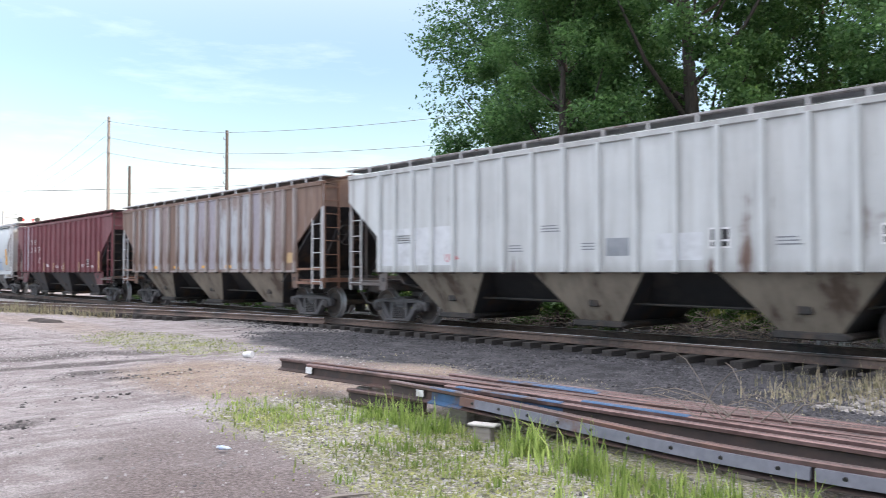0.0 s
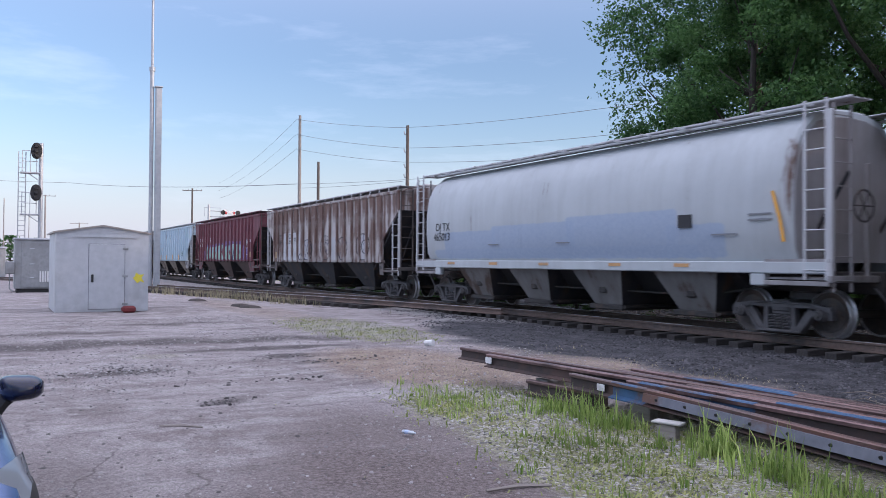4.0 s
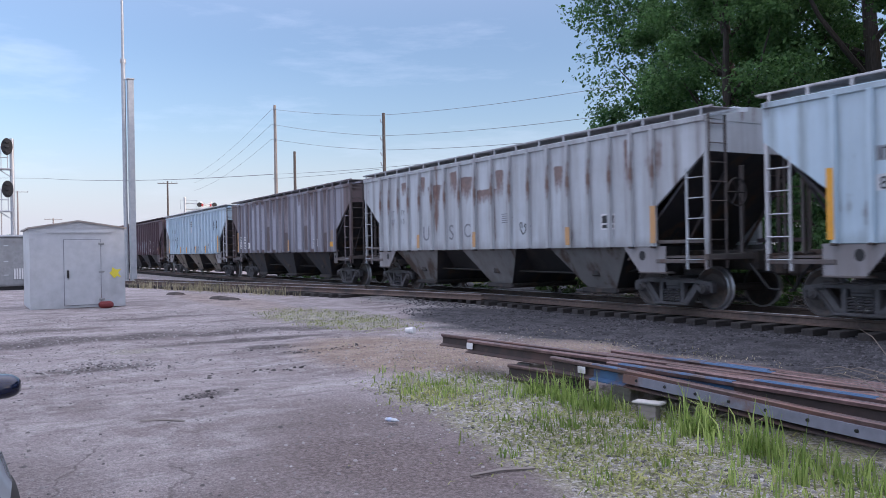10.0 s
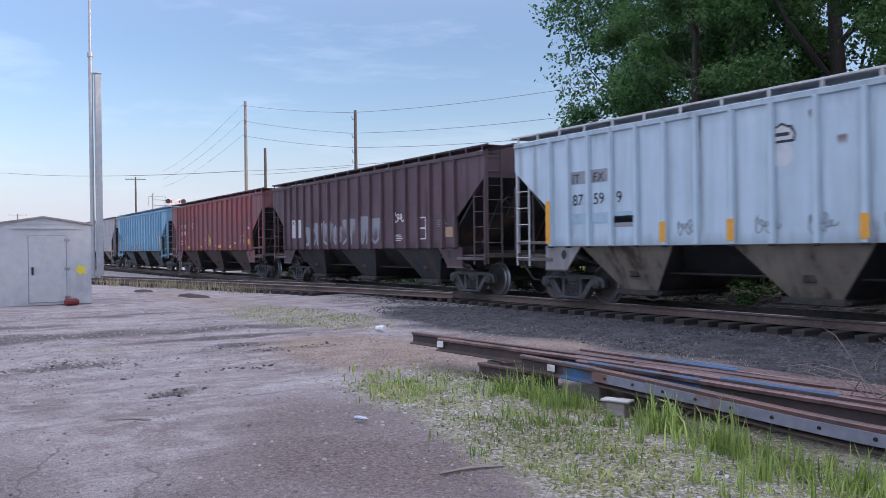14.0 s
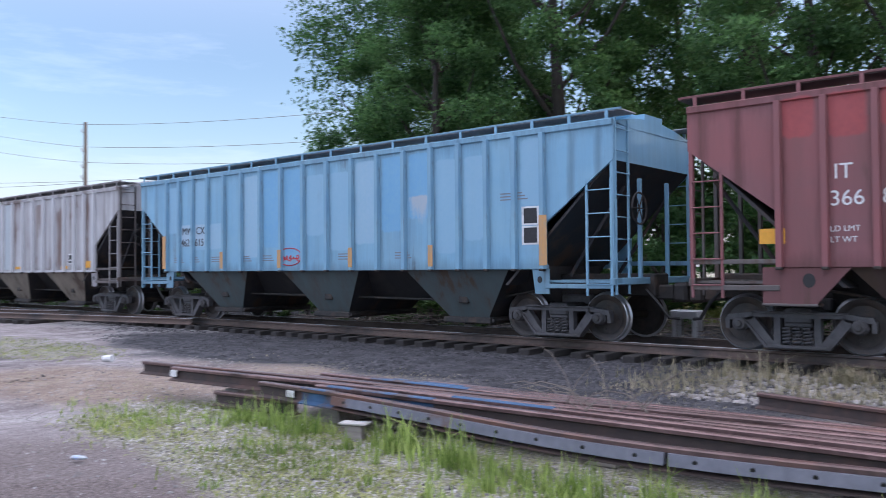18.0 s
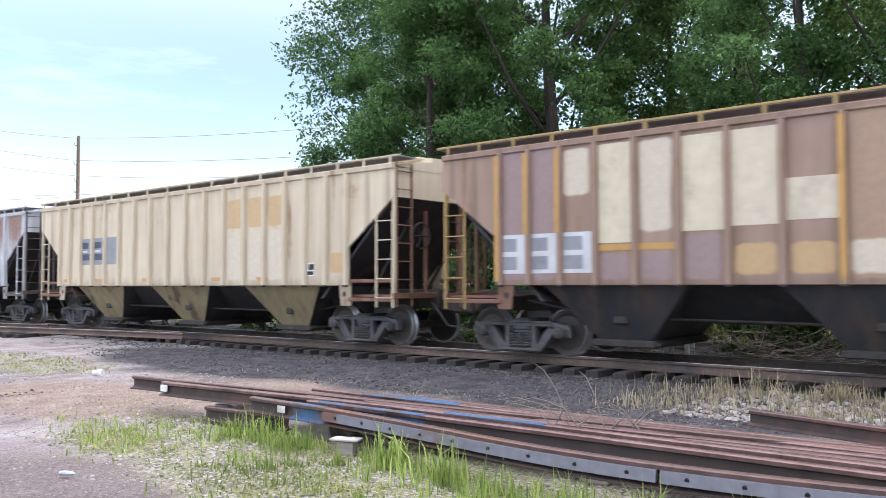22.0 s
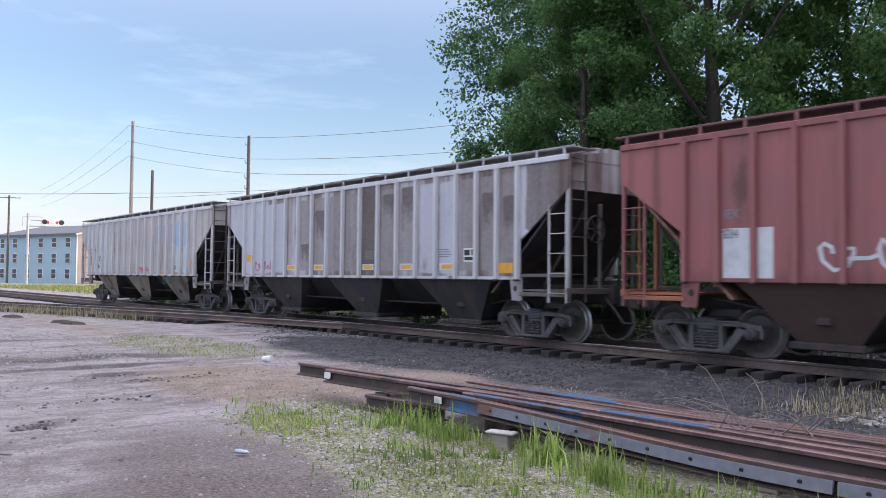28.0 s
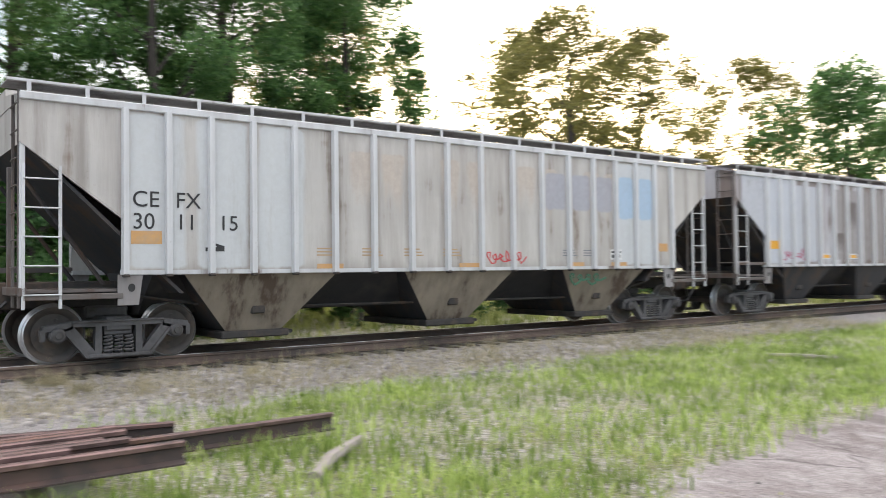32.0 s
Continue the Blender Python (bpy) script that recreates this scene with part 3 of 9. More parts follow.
def wheel_mesh():
    """The wheel set, its treads and rims worn bright."""
    me = wheel_set_mesh().mesh("wheel_set")
    me.materials.append(WHEEL)
    me.materials.append(TREAD)
    for f in me.polygons:
        if min(math.hypot(me.vertices[v].co.x, me.vertices[v].co.z) for v in f.vertices) > 0.392:
            f.material_index = 1
    return me


def side_frame_mesh():
    """A cast truss: a top chord that droops to the bearings, a V of struts down to the spring seat, open windows between."""
    b = Build()
    y0, y1 = -0.07, 0.07
    b.prism([(-0.66, 0.61), (0.66, 0.61), (0.66, 0.53), (0.30, 0.525), (-0.30, 0.525), (-0.66, 0.53)], y0, y1)
    for s in (-1, 1):
        b.prism([(s * 0.64, 0.61), (s * 0.86, 0.575), (s * 1.03, 0.555), (s * 1.05, 0.47), (s * 0.90, 0.485), (s * 0.76, 0.47), (s * 0.64, 0.50)][:: s], y0, y1)
        # strut from the bearing down to the spring seat, with flanged edges
        b.prism([(s * 0.63, 0.54), (s * 0.80, 0.50), (s * 0.72, 0.42), (s * 0.44, 0.085), (s * 0.29, 0.085), (s * 0.34, 0.17)][:: s], y0, y1)
        b.prism([(s * 0.74, 0.47), (s * 0.80, 0.50), (s * 0.46, 0.075), (s * 0.40, 0.075)][:: s], y0 - 0.035, y1)
        # column guide beside the spring nest
        b.prism([(s * 0.24, 0.53), (s * 0.33, 0.53), (s * 0.34, 0.12), (s * 0.24, 0.12)][:: s], y0 * 0.95, y1 * 0.95)
        # pedestal jaws that hold the bearing
        b.prism([(s * 0.70, 0.50), (s * 0.78, 0.50), (s * 0.775, 0.33), (s * 0.71, 0.36)][:: s], y0 * 0.9, y1 * 0.9)
        b.prism([(s * 1.00, 0.50), (s * 1.07, 0.50), (s * 1.06, 0.34), (s * 1.00, 0.34)][:: s], y0 * 0.9, y1 * 0.9)
    b.box(-0.44, 0.44, y0 - 0.04, y1, 0.065, 0.125, 0.015)
    b.box(-0.66, 0.66, y0 - 0.03, y1, 0.585, 0.615, 0.01)
    # the bolster's end shows in the window, over the springs
    b.box(-0.20, 0.20, y0 * 0.3, y1, 0.385, 0.47, 0.02)
    return b


def spring_mesh():
    b = Build()
    pts = [(0.06 * math.cos(k * 0.9), 0.06 * math.sin(k * 0.9), 0.13 + 0.25 * k / 34) for k in range(35)]
    return b.tube(pts, 0.016, 5)


def cap_mesh():
    return Build().spin([(0.0, -0.12), (0.045, -0.12), (0.055, -0.10), (0.085, -0.095), (0.105, -0.07), (0.105, -0.02), (0.12, -0.015), (0.12, 0.05), (0.0, 0.05)], 16)


def bolster_mesh():
    return Build().box(-0.2, 0.2, -1.05, 1.05, 0.44, 0.66, 0.03).box(-0.32, 0.32, -0.4, 0.4, 0.60, 0.80, 0.03)


def make_truck(car, x, material):
    t = part("truck", shared("truck", bolster_mesh), material, car, "grimy cast-steel freight truck", pose(x, 0, 0))
    sets = []
    if "wheel_set" not in SHARED:
        SHARED["wheel_set"] = wheel_mesh()
    for dx in (-0.84, 0.84):
        w = part("wheel_set", SHARED["wheel_set"], WHEEL, t, "", pose(dx, 0, WHEEL_R))
        sets.append((w, dx))
    for y in (-1.0, 1.0):
        part("side_frame", shared("side_frame", side_frame_mesh), material, t, "", pose(0, y, 0))
        for dx in (-0.84, 0.84):
            part("bearing_cap", shared("bearing_cap", cap_mesh), material, t, "", pose(dx, y - 0.04 if y < 0 else y + 0.04, WHEEL_R, 0, 0, 0 if y < 0 else 180))
    for dx in (-0.15, 0, 0.15):
        part("spring", shared("spring", spring_mesh), material, t, "", pose(dx, -1.04, 0))
    return sets


RIBS, EVEN = 18, 0.895


def rib_at(k):
    """Where the rib of that count stands, -1 to 1 over the side: the panels widen towards the middle of a car."""
    want = 2 * k / (RIBS - 1) - 1
    u = want
    for _ in range(20):
        u -= (EVEN * u + (1 - EVEN) * u ** 3 - want) / (EVEN + 3 * (1 - EVEN) * u * u)
    return u


def side_outline(hl, cut_x, cut_z, low_z):
    """The outline of a side sheet: full height in the middle, cut away over the end platforms."""
    return [(-hl, EAVE), (-hl, EAVE - cut_z), (-hl + cut_x, low_z), (-hl + cut_x, SILL), (hl - cut_x, SILL), (hl - cut_x, low_z), (hl, EAVE - cut_z), (hl, EAVE)]


def ladder_build(w, z0, z1, n, r=0.012):
    b = Build()
    for s in (-1, 1):
        b.box(s * w / 2 - 0.022, s * w / 2 + 0.022, -0.02, 0.02, z0, z1, 0.006)
    for k in range(n):
        z = z0 + (k + 0.5) * (z1 - z0) / n
        b.tube([(-w / 2, -0.03, z), (w / 2, -0.03, z)], r, 6)
    return b


def scribble(parent, x, z, w, h, material, seed, thick=0.02, loops=9):
    """A sprayed tag of loops that spell nothing."""
    rnd = random.Random(seed)
    pts = []
    for k in range(loops * 7 + 1):
        a = k / 7 * 2 * math.pi
        pts.append((x + w * k / (loops * 7) + 0.5 * w / loops * math.cos(a) + rnd.uniform(-0.02, 0.02), -0.006, z + h * (0.5 + 0.42 * math.sin(a) * (0.6 + 0.4 * math.sin(k * 0.37))) + rnd.uniform(-0.03, 0.03)))
    rings = []
    for i, (xa, y, za) in enumerate(pts):
        p, q = pts[max(i - 1, 0)], pts[min(i + 1, len(pts) - 1)]
        d = Vector((q[0] - p[0], q[2] - p[2]))
        u = Vector((-d.y, d.x)).normalized() * thick
        y -= 0.0006 * (i % 5)
        rings.append([(xa + u.x, y, za + u.y), (xa - u.x, y, za - u.y), (xa - u.x, 0.003, za - u.y), (xa + u.x, 0.003, za + u.y)])
    b = Build().loft(rings)
    return part("sprayed_tag", b, material, parent, "", pose(0, -HALF_W, 0))


STROKES = [[[(0, 1), (1, 1), (0, 0), (1, 0)]], [[(0, 0), (0, 1), (1, 0.8), (1, 0.5), (0, 0.45)]], [[(0, 1), (0, 0), (1, 0)]], [[(0, 1), (0, 0.1), (0.5, 0), (1, 0.1), (1, 1)]],
           [[(1, 1), (0, 0.8), (0, 0.2), (1, 0)]], [[(0, 0), (0, 1)], [(1, 0), (1, 1)], [(0, 0.5), (1, 0.5)]], [[(0, 0), (0, 1)], [(1, 1), (0, 0.5), (1, 0)]], [[(0, 0), (0, 1), (1, 0), (1, 1)]],
           [[(0, 0.2), (0, 0.8), (0.5, 1), (1, 0.8), (1, 0.2), (0.5, 0), (0, 0.2)]], [[(0, 0), (0, 1), (1, 0.75), (0, 0.45), (1, 0)]]]


def capsule(a, b, r, n=5):
    d = math.atan2(b[1] - a[1], b[0] - a[0])
    return [(b[0] + r * math.cos(d - math.pi / 2 + math.pi * k / n), b[1] + r * math.sin(d - math.pi / 2 + math.pi * k / n)) for k in range(n + 1)] + \
           [(a[0] + r * math.cos(d + math.pi / 2 + math.pi * k / n), a[1] + r * math.sin(d + math.pi / 2 + math.pi * k / n)) for k in range(n + 1)]


def stroke_tag(parent, x, z, w, h, material, order, r):
    """A row of sprayed strokes that spell nothing."""
    step = w / len(order)
    q = 0
    for k, o in enumerate(order):
        b = Build()
        bx, lean = x + k * step, 0.08 * math.sin(2.3 * k)
        for line in STROKES[o]:
            line = [(1 - u if k % 2 == 0 else u, 1 - v if k % 3 == 1 else v) for u, v in line]
            for (u, v), (u2, v2) in zip(line, line[1:]):
                b.prism(capsule((bx + 0.72 * step * u + lean * v, z + h * v), (bx + 0.72 * step * u2 + lean * v2, z + h * v2), r, 3), -0.005 - 0.0006 * (q % 6), 0.0)
                q += 1
        part("sprayed_stroke", b, material, parent, "", pose(0, -HALF_W, 0))


def bubble_graffiti(parent, x0, x1, z0, z1):
    """Fat bubble letters, each a mint body inside a pale edge and a dark rim."""
    word, widths = "zeusHKwORD", (40, 34, 60, 45, 48, 72, 57, 59, 66, 70)
    rise = (0.95, 0.92, 0.94, 0.98, 1.0, 1.06, 0.96, 1.0, 1.06, 1.05)
    x, whole = x0, sum(widths)
    for k, c in enumerate(word):
        w, h = (x1 - x0) * widths[k] / whole, (z1 - z0) * rise[k]
        for grow, y, m, nm in ((0.135, -0.003, NAVY, "spray_rim"), (0.108, -0.007, SPRAY_EDGE, "spray_outline"), (0.090, -0.011, MINT, "spray_letter")):
            ob = lettering(c, 1.0, m, parent, 0, 0, 0, nm, grow)
            co = [v.co for v in ob.data.vertices]
            lx, hx, lz, hz = min(v.x for v in co), max(v.x for v in co), min(v.y for v in co), max(v.y for v in co)
            # the rim is the widest layer, and the others keep their place inside it
            inset = (0.135 - grow) * h
            kx, kz = (w * 1.10 - 2 * inset) / (hx - lx), (h - 2 * inset) / (hz - lz)
            for v in ob.data.vertices:
                v.co = ((v.co.x - lx) * kx, (v.co.y - lz) * kz, v.co.z)
            ob.matrix_basis = pose(x + inset, -HALF_W + y - 0.0006 * (k % 2), z0 + inset, 90, 0, 0)
        x += w


def rounded(x0, z0, x1, z1, r, n=5):
    out = []
    for cx, cz, a0 in ((x1 - r, z0 + r, -90), (x1 - r, z1 - r, 0), (x0 + r, z1 - r, 90), (x0 + r, z0 + r, 180)):
        for k in range(n + 1):
            a = radians(a0 + 90 * k / n)
            out.append((cx + r * math.cos(a), cz + r * math.sin(a)))
    return out


def patch(parent, x0, x1, z0, z1, material, name="paint_patch", label="", lift=0.004, y=-HALF_W):
    return part(name, Build().prism([(x0, z0), (x1, z0), (x1, z1), (x0, z1)], -lift, 0.0), material, parent, label, pose(0, y, 0))


def bars(parent, x, z, w, material, rows=3, gap=0.055, h=0.022, y=-HALF_W):
    """Stencilled lines too small to read."""
    for k in range(rows):
        part("stencil_line", Build().box(x, x + w * (0.8 + 0.2 * ((k * 7) % 3) / 2), -0.004, 0.0, z - k * gap, z - k * gap + h), material, parent, "", pose(0, y, 0))


def label_plate(parent, x, z, w=0.36, h=0.34):
    """A consolidated stencil: black fields in a white rim."""
    patch(parent, x, x + w, z, z + h, WHITE, "stencil_field", "white-rimmed data stencil", 0.004)
    for k in range(2):
        patch(parent, x + 0.03 + k * w / 2, x + w / 2 - 0.015 + k * w / 2, z + 0.14, z + h - 0.03, BLACK_INK, "stencil_field", "", 0.008)
    patch(parent, x + 0.03, x + w - 0.03, z + 0.03, z + 0.11, BLACK_INK, "stencil_field", "", 0.008)


def make_hopper(index, label, paint, under, length, ribs=RIBS, end=None, rib_paint=None, roof=None, top_band=None, walk_paint=None, rail_paint=None, round_side=False, bay_count=3):
    """One covered hopper car with its trucks. Returns it and its wheel sets."""
    car = thing("hopper_car", label, "hopper car", "covered hopper cars of the train")
    hl = length / 2
    end = end or under
    rib_paint, roof, walk_paint, rail_paint = rib_paint or paint, roof or paint, walk_paint or GRATING, rail_paint or end
    cut_x, cut_z, low_z = 1.32, 0.66, SILL + 0.74
    tx = hl - 1.42
    if round_side:
        prof = [(1.42, SILL), (1.55, SILL + 0.25), (1.60, 2.2), (1.60, 2.8), (1.52, 3.3), (1.32, 3.7), (0.95, 4.0), (0.5, 4.12), (0, 4.15)]
        ring = [(-y, z) for y, z in prof] + [(y, z) for y, z in prof[-2::-1]]
        b = Build()
        b.loft([[(x, y * k, SILL + (z - SILL) * q) for y, z in ring] for x, k, q in ((-hl + 0.75, 0.97, 0.985), (-hl + 0.82, 1, 1), (0, 1, 1), (hl - 0.82, 1, 1), (hl - 0.75, 0.97, 0.985))])
        part("tank_body", b, paint, car, "smooth round-sided white tank body", smooth=30)
        part("end_sheet", Build().loft([[(hl - 0.76 + d, y * k, SILL + (z - SILL) * k) for y, z in ring] for d, k in ((0, 0.95), (0.03, 0.94))]), end, car)
        part("end_sheet", Build().loft([[(-hl + 0.73 + d, y * k, SILL + (z - SILL) * k) for y, z in ring] for d, k in ((0, 0.94), (0.03, 0.95))]), end, car)
        for s in (-1, 1):
            part("side_sill", Build().box(-hl + 0.1, hl - 0.1, s * 1.5 - 0.08, s * 1.5 + 0.08, SILL - 0.2, SILL + 0.02, 0.02), paint, car)
            part("side_rail", Build().tube([(-hl + 0.8, s * 1.2, 4.05), (hl - 0.8, s * 1.2, 4.05)], 0.03, 6), paint, car)
        roof_z = 4.15
    else:
        out = side_outline(hl, cut_x, cut_z, low_z)
        for s in (-1, 1):
            y = s * HALF_W
            part("side_sheet", Build().prism(out, y, y - s * 0.05), paint, car)
            part("side_sill", Build().box(-hl + cut_x, hl - cut_x, min(y, y - s * 0.12), max(y, y - s * 0.12) + (0.0 if s < 0 else 0.012) - (0.012 if s < 0 else 0), SILL - 0.07, SILL + 0.012, 0.01), rib_paint, car)
            part("top_chord", Build().box(-hl, hl, y - 0.035, y + 0.035, EAVE - 0.09, EAVE + 0.02, 0.012), top_band or paint, car)
        # ribs: thin hat sections on both sides
        span = hl - cut_x
        key = "rib"
        me = shared(key, lambda: Build().loft([[(-0.052, 0, z), (-0.04, -0.085, z), (0.04, -0.085, z), (0.052, 0, z)] for z in (SILL - 0.06, EAVE - 0.07)]))
        for k in range(ribs):
            x = (span - 0.04) * rib_at(k)
            part("rib", me, rib_paint, car, "", pose(x, -HALF_W, 0))
            part("rib", me, rib_paint, car, "", pose(x, HALF_W, 0, 0, 0, 180))
            part("rib_foot", shared("rib_foot", lambda: Build().box(-0.045, 0.045, -0.11, 0.0, SILL - 0.10, SILL - 0.055, 0.012)), STEEL_DARK, car, "", pose(x, -HALF_W, 0))
        # the roof, low pitched, with a trough hatch along its ridge
        sec = [(-HALF_W, EAVE - 0.02), (-0.9, EAVE + 0.10), (-0.35, EAVE + 0.16), (-0.35, EAVE + 0.26), (0.35, EAVE + 0.26), (0.35, EAVE + 0.16), (0.9, EAVE + 0.10), (HALF_W, EAVE - 0.02),
               (0.9, EAVE - 0.06), (-0.9, EAVE - 0.06)]
        part("roof", Build().loft([[(x, y, z) for y, z in sec] for x in (-hl + 0.02, hl - 0.02)]), roof, car, smooth=20)
        roof_z = EAVE + 0.02
        # slope sheets and the end walls above them
        for s in (-1, 1):
            xa, xb = s * (hl - 0.03), s * (hl - cut_x - 0.85)
            w = HALF_W - 0.06
            part("slope_sheet", Build().loft([[(xa, -w, EAVE - cut_z), (xa, w, EAVE - cut_z), (xa, w, EAVE - 0.05), (xa, -w, EAVE - 0.05)],
                                              [(xa - s * 0.05, -w, EAVE - cut_z), (xa - s * 0.05, w, EAVE - cut_z), (xa - s * 0.05, w, EAVE - 0.05), (xa - s * 0.05, -w, EAVE - 0.05)]]), P["orange_end"] if end is P["orange_end"] else paint, car)
            zs = EAVE - cut_z
            slope = [(xa, zs), (xa - s * 0.07, zs + 0.0), (xb - s * 0.07, SILL - 0.35), (xb, SILL - 0.35)]
            # near-black: shade below the end walls is put into the colour
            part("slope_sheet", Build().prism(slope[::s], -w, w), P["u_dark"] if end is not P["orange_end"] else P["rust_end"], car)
    # hopper bays: funnels that narrow to the outlet gates
    b0, b1 = (-hl + 2.05, hl - 2.05) if round_side else (-6.0 * hl / 7.55, 6.0 * hl / 7.55)
    pitch = (b1 - b0) / bay_count
    for k in range(bay_count):
        ca = b0 + pitch * (k + 0.5)
        top, low = pitch * (0.35 if round_side else 0.337), 0.47
        wt, wl_ = HALF_W - 0.07, 1.02
        z_low = 0.33
        bay = Build().loft([[(ca - top, -wt, SILL - 0.02), (ca + top, -wt, SILL - 0.02), (ca + top, wt, SILL - 0.02), (ca - top, wt, SILL - 0.02)],
                            [(ca - top * 0.97, -wt + 0.03, SILL - 0.07), (ca + top * 0.97, -wt + 0.03, SILL - 0.07), (ca + top * 0.97, wt - 0.03, SILL - 0.07), (ca - top * 0.97, wt - 0.03, SILL - 0.07)],
                            [(ca - low, -wl_, z_low), (ca + low, -wl_, z_low), (ca + low, wl_, z_low), (ca - low, wl_, z_low)]])
        # bay body carries painted shade; the bay_side panels carry the lit paint
        hop = part("hopper_bay", bay, P["u_dark"], car, "grimy funnel-shaped discharge bay, shade-black on its slopes", smooth=0)
        for q in (-1, 1):
            part("bay_side", Build().loft([[(ca - top * 0.99, q * (wt - 0.01), SILL - 0.03), (ca + top * 0.99, q * (wt - 0.01), SILL - 0.03), (ca + top * 0.99, q * (wt + 0.008), SILL - 0.03), (ca - top * 0.99, q * (wt + 0.008), SILL - 0.03)],
                                           [(ca - low, q * (wl_ - 0.0), z_low), (ca + low, q * (wl_ - 0.0), z_low), (ca + low, q * (wl_ + 0.012), z_low), (ca - low, q * (wl_ + 0.012), z_low)]]), under, hop, "", smooth=0)
        part("outlet_gate", Build().box(ca - low - 0.12, ca + low + 0.12, -wl_ - 0.12, wl_ + 0.1, z_low - 0.10, z_low + 0.02, 0.02).tube([(ca + low + 0.16, -wl_ - 0.1, z_low - 0.03), (ca + low + 0.16, wl_, z_low - 0.03)], 0.035, 6), STEEL_DARK, hop)
        part("vibrator_bracket", Build().box(ca - 0.12, ca + 0.12, -1.24, -1.10, 0.62, 0.78, 0.02), STEEL_DARK, hop)
    part("center_sill", Build().box(-hl - 0.1, hl + 0.1, -0.28, 0.28, 0.78, 1.18, 0.02), STEEL_DARK, car)
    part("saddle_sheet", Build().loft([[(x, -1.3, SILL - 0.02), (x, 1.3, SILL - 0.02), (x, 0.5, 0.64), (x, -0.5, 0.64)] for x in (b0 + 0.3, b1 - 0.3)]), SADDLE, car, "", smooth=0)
    # end frames: corner posts, platform, braces, ladders
    for s in (-1, 1):
        xe = s * (hl - 0.04)
        top = EAVE if not round_side else 3.95
        fr = Build()
        fr.box(xe - 0.05, xe + 0.05, -HALF_W, HALF_W, SILL - 0.34, SILL - 0.22, 0.01)
        fr.box(min(xe, xe - s * 1.3), max(xe, xe - s * 1.3), -HALF_W - 0.0, -HALF_W + 0.06, SILL - 0.40, SILL - 0.32, 0.008)
        if index % 2:
            fr.box(min(xe, xe - s * 1.3), max(xe, xe - s * 1.3), -HALF_W + 0.01, -HALF_W + 0.05, SILL - 0.01, SILL + 0.06, 0.008)
        fr.box(min(xe, xe - s * 1.3), max(xe, xe - s * 1.3), HALF_W - 0.08, HALF_W, SILL - 0.02, SILL + 0.07, 0.008)
        fr.box(min(xe, xe - s * 1.35), max(xe, xe - s * 1.35), -HALF_W + 0.1, HALF_W - 0.1, SILL - 0.30, SILL - 0.26)
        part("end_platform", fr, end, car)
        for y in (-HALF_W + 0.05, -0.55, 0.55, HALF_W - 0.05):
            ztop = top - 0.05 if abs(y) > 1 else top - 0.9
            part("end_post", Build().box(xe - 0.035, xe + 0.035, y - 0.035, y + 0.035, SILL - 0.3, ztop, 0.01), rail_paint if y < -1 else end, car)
        for y in (-0.9, 0.9):
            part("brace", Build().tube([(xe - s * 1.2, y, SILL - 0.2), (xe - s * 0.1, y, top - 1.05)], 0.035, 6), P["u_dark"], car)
        if not round_side:
            xo = xe - s * (cut_x - 0.04)
            big = index in (2, 5, 6, 7, 9, 10, 11)
            web = [(xo + s * 0.22, SILL - 0.06), (xo - s * 0.98, SILL - 0.06), (xo - s * 0.52, SILL - 0.58), (xo + s * 0.22, SILL - 0.58)] if big else \
                [(xo + s * 0.05, SILL - 0.06), (xo - s * 0.30, SILL - 0.06), (xo - s * 0.24, SILL - 0.50), (xo + s * 0.05, SILL - 0.50)]
            hx, hr = (xo - s * 0.42, 0.085) if big else (xo - s * 0.14, 0.05)
            for q in (-1, 1):
                pl = part("bolster_plate", Build().prism(web[::s], q * (HALF_W - 0.05), q * (HALF_W - 0.02)), {True: paint, False: end}[index in (1, 2, 5, 10, 11, 15, 18)] if index not in (6, 7, 9, 13, 16, 17, 19, 20) else P["end_grey"], car, "body bolster plate with a lifting hole")
                part("lifting_hole", Build().prism([(hx + hr * math.cos(a), SILL - 0.25 + 1.2 * hr * math.sin(a)) for a in (2 * math.pi * k / 14 for k in range(14))], q * (HALF_W - 0.019), q * (HALF_W - 0.014)), BLACK, pl)
                if big:
                    part("jacking_pad", Build().box(min(xo + s * 0.24, xo - s * 0.54), max(xo + s * 0.24, xo - s * 0.54), min(q * 1.30, q * 1.57), max(q * 1.30, q * 1.57), SILL - 0.62, SILL - 0.58, 0.01), end, pl)
        else:
            part("bolster_plate", Build().box(min(xe - s * 1.3, xe - s * 1.62), max(xe - s * 1.3, xe - s * 1.62), -HALF_W + 0.01, -HALF_W + 0.16, SILL - 0.42, SILL - 0.2, 0.02), rib_paint, car)
        # side ladder beside the corner, end ladder on the end
        if round_side:
            part("ladder", ladder_build(0.42, SILL - 0.3, 4.1, 9), rail_paint, car, "", pose(xe - s * 0.26, -HALF_W + 0.02, 0))
        else:
            part("ladder", ladder_build(0.46, SILL - 0.52, SILL + 1.45, 5), rail_paint, car, "", pose(xe - s * 0.24, -HALF_W + 0.02, 0))
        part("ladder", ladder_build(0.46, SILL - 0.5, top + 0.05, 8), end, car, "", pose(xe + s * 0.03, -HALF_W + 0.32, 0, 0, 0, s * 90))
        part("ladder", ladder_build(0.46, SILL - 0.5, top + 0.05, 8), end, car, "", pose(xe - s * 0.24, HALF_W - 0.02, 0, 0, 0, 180))
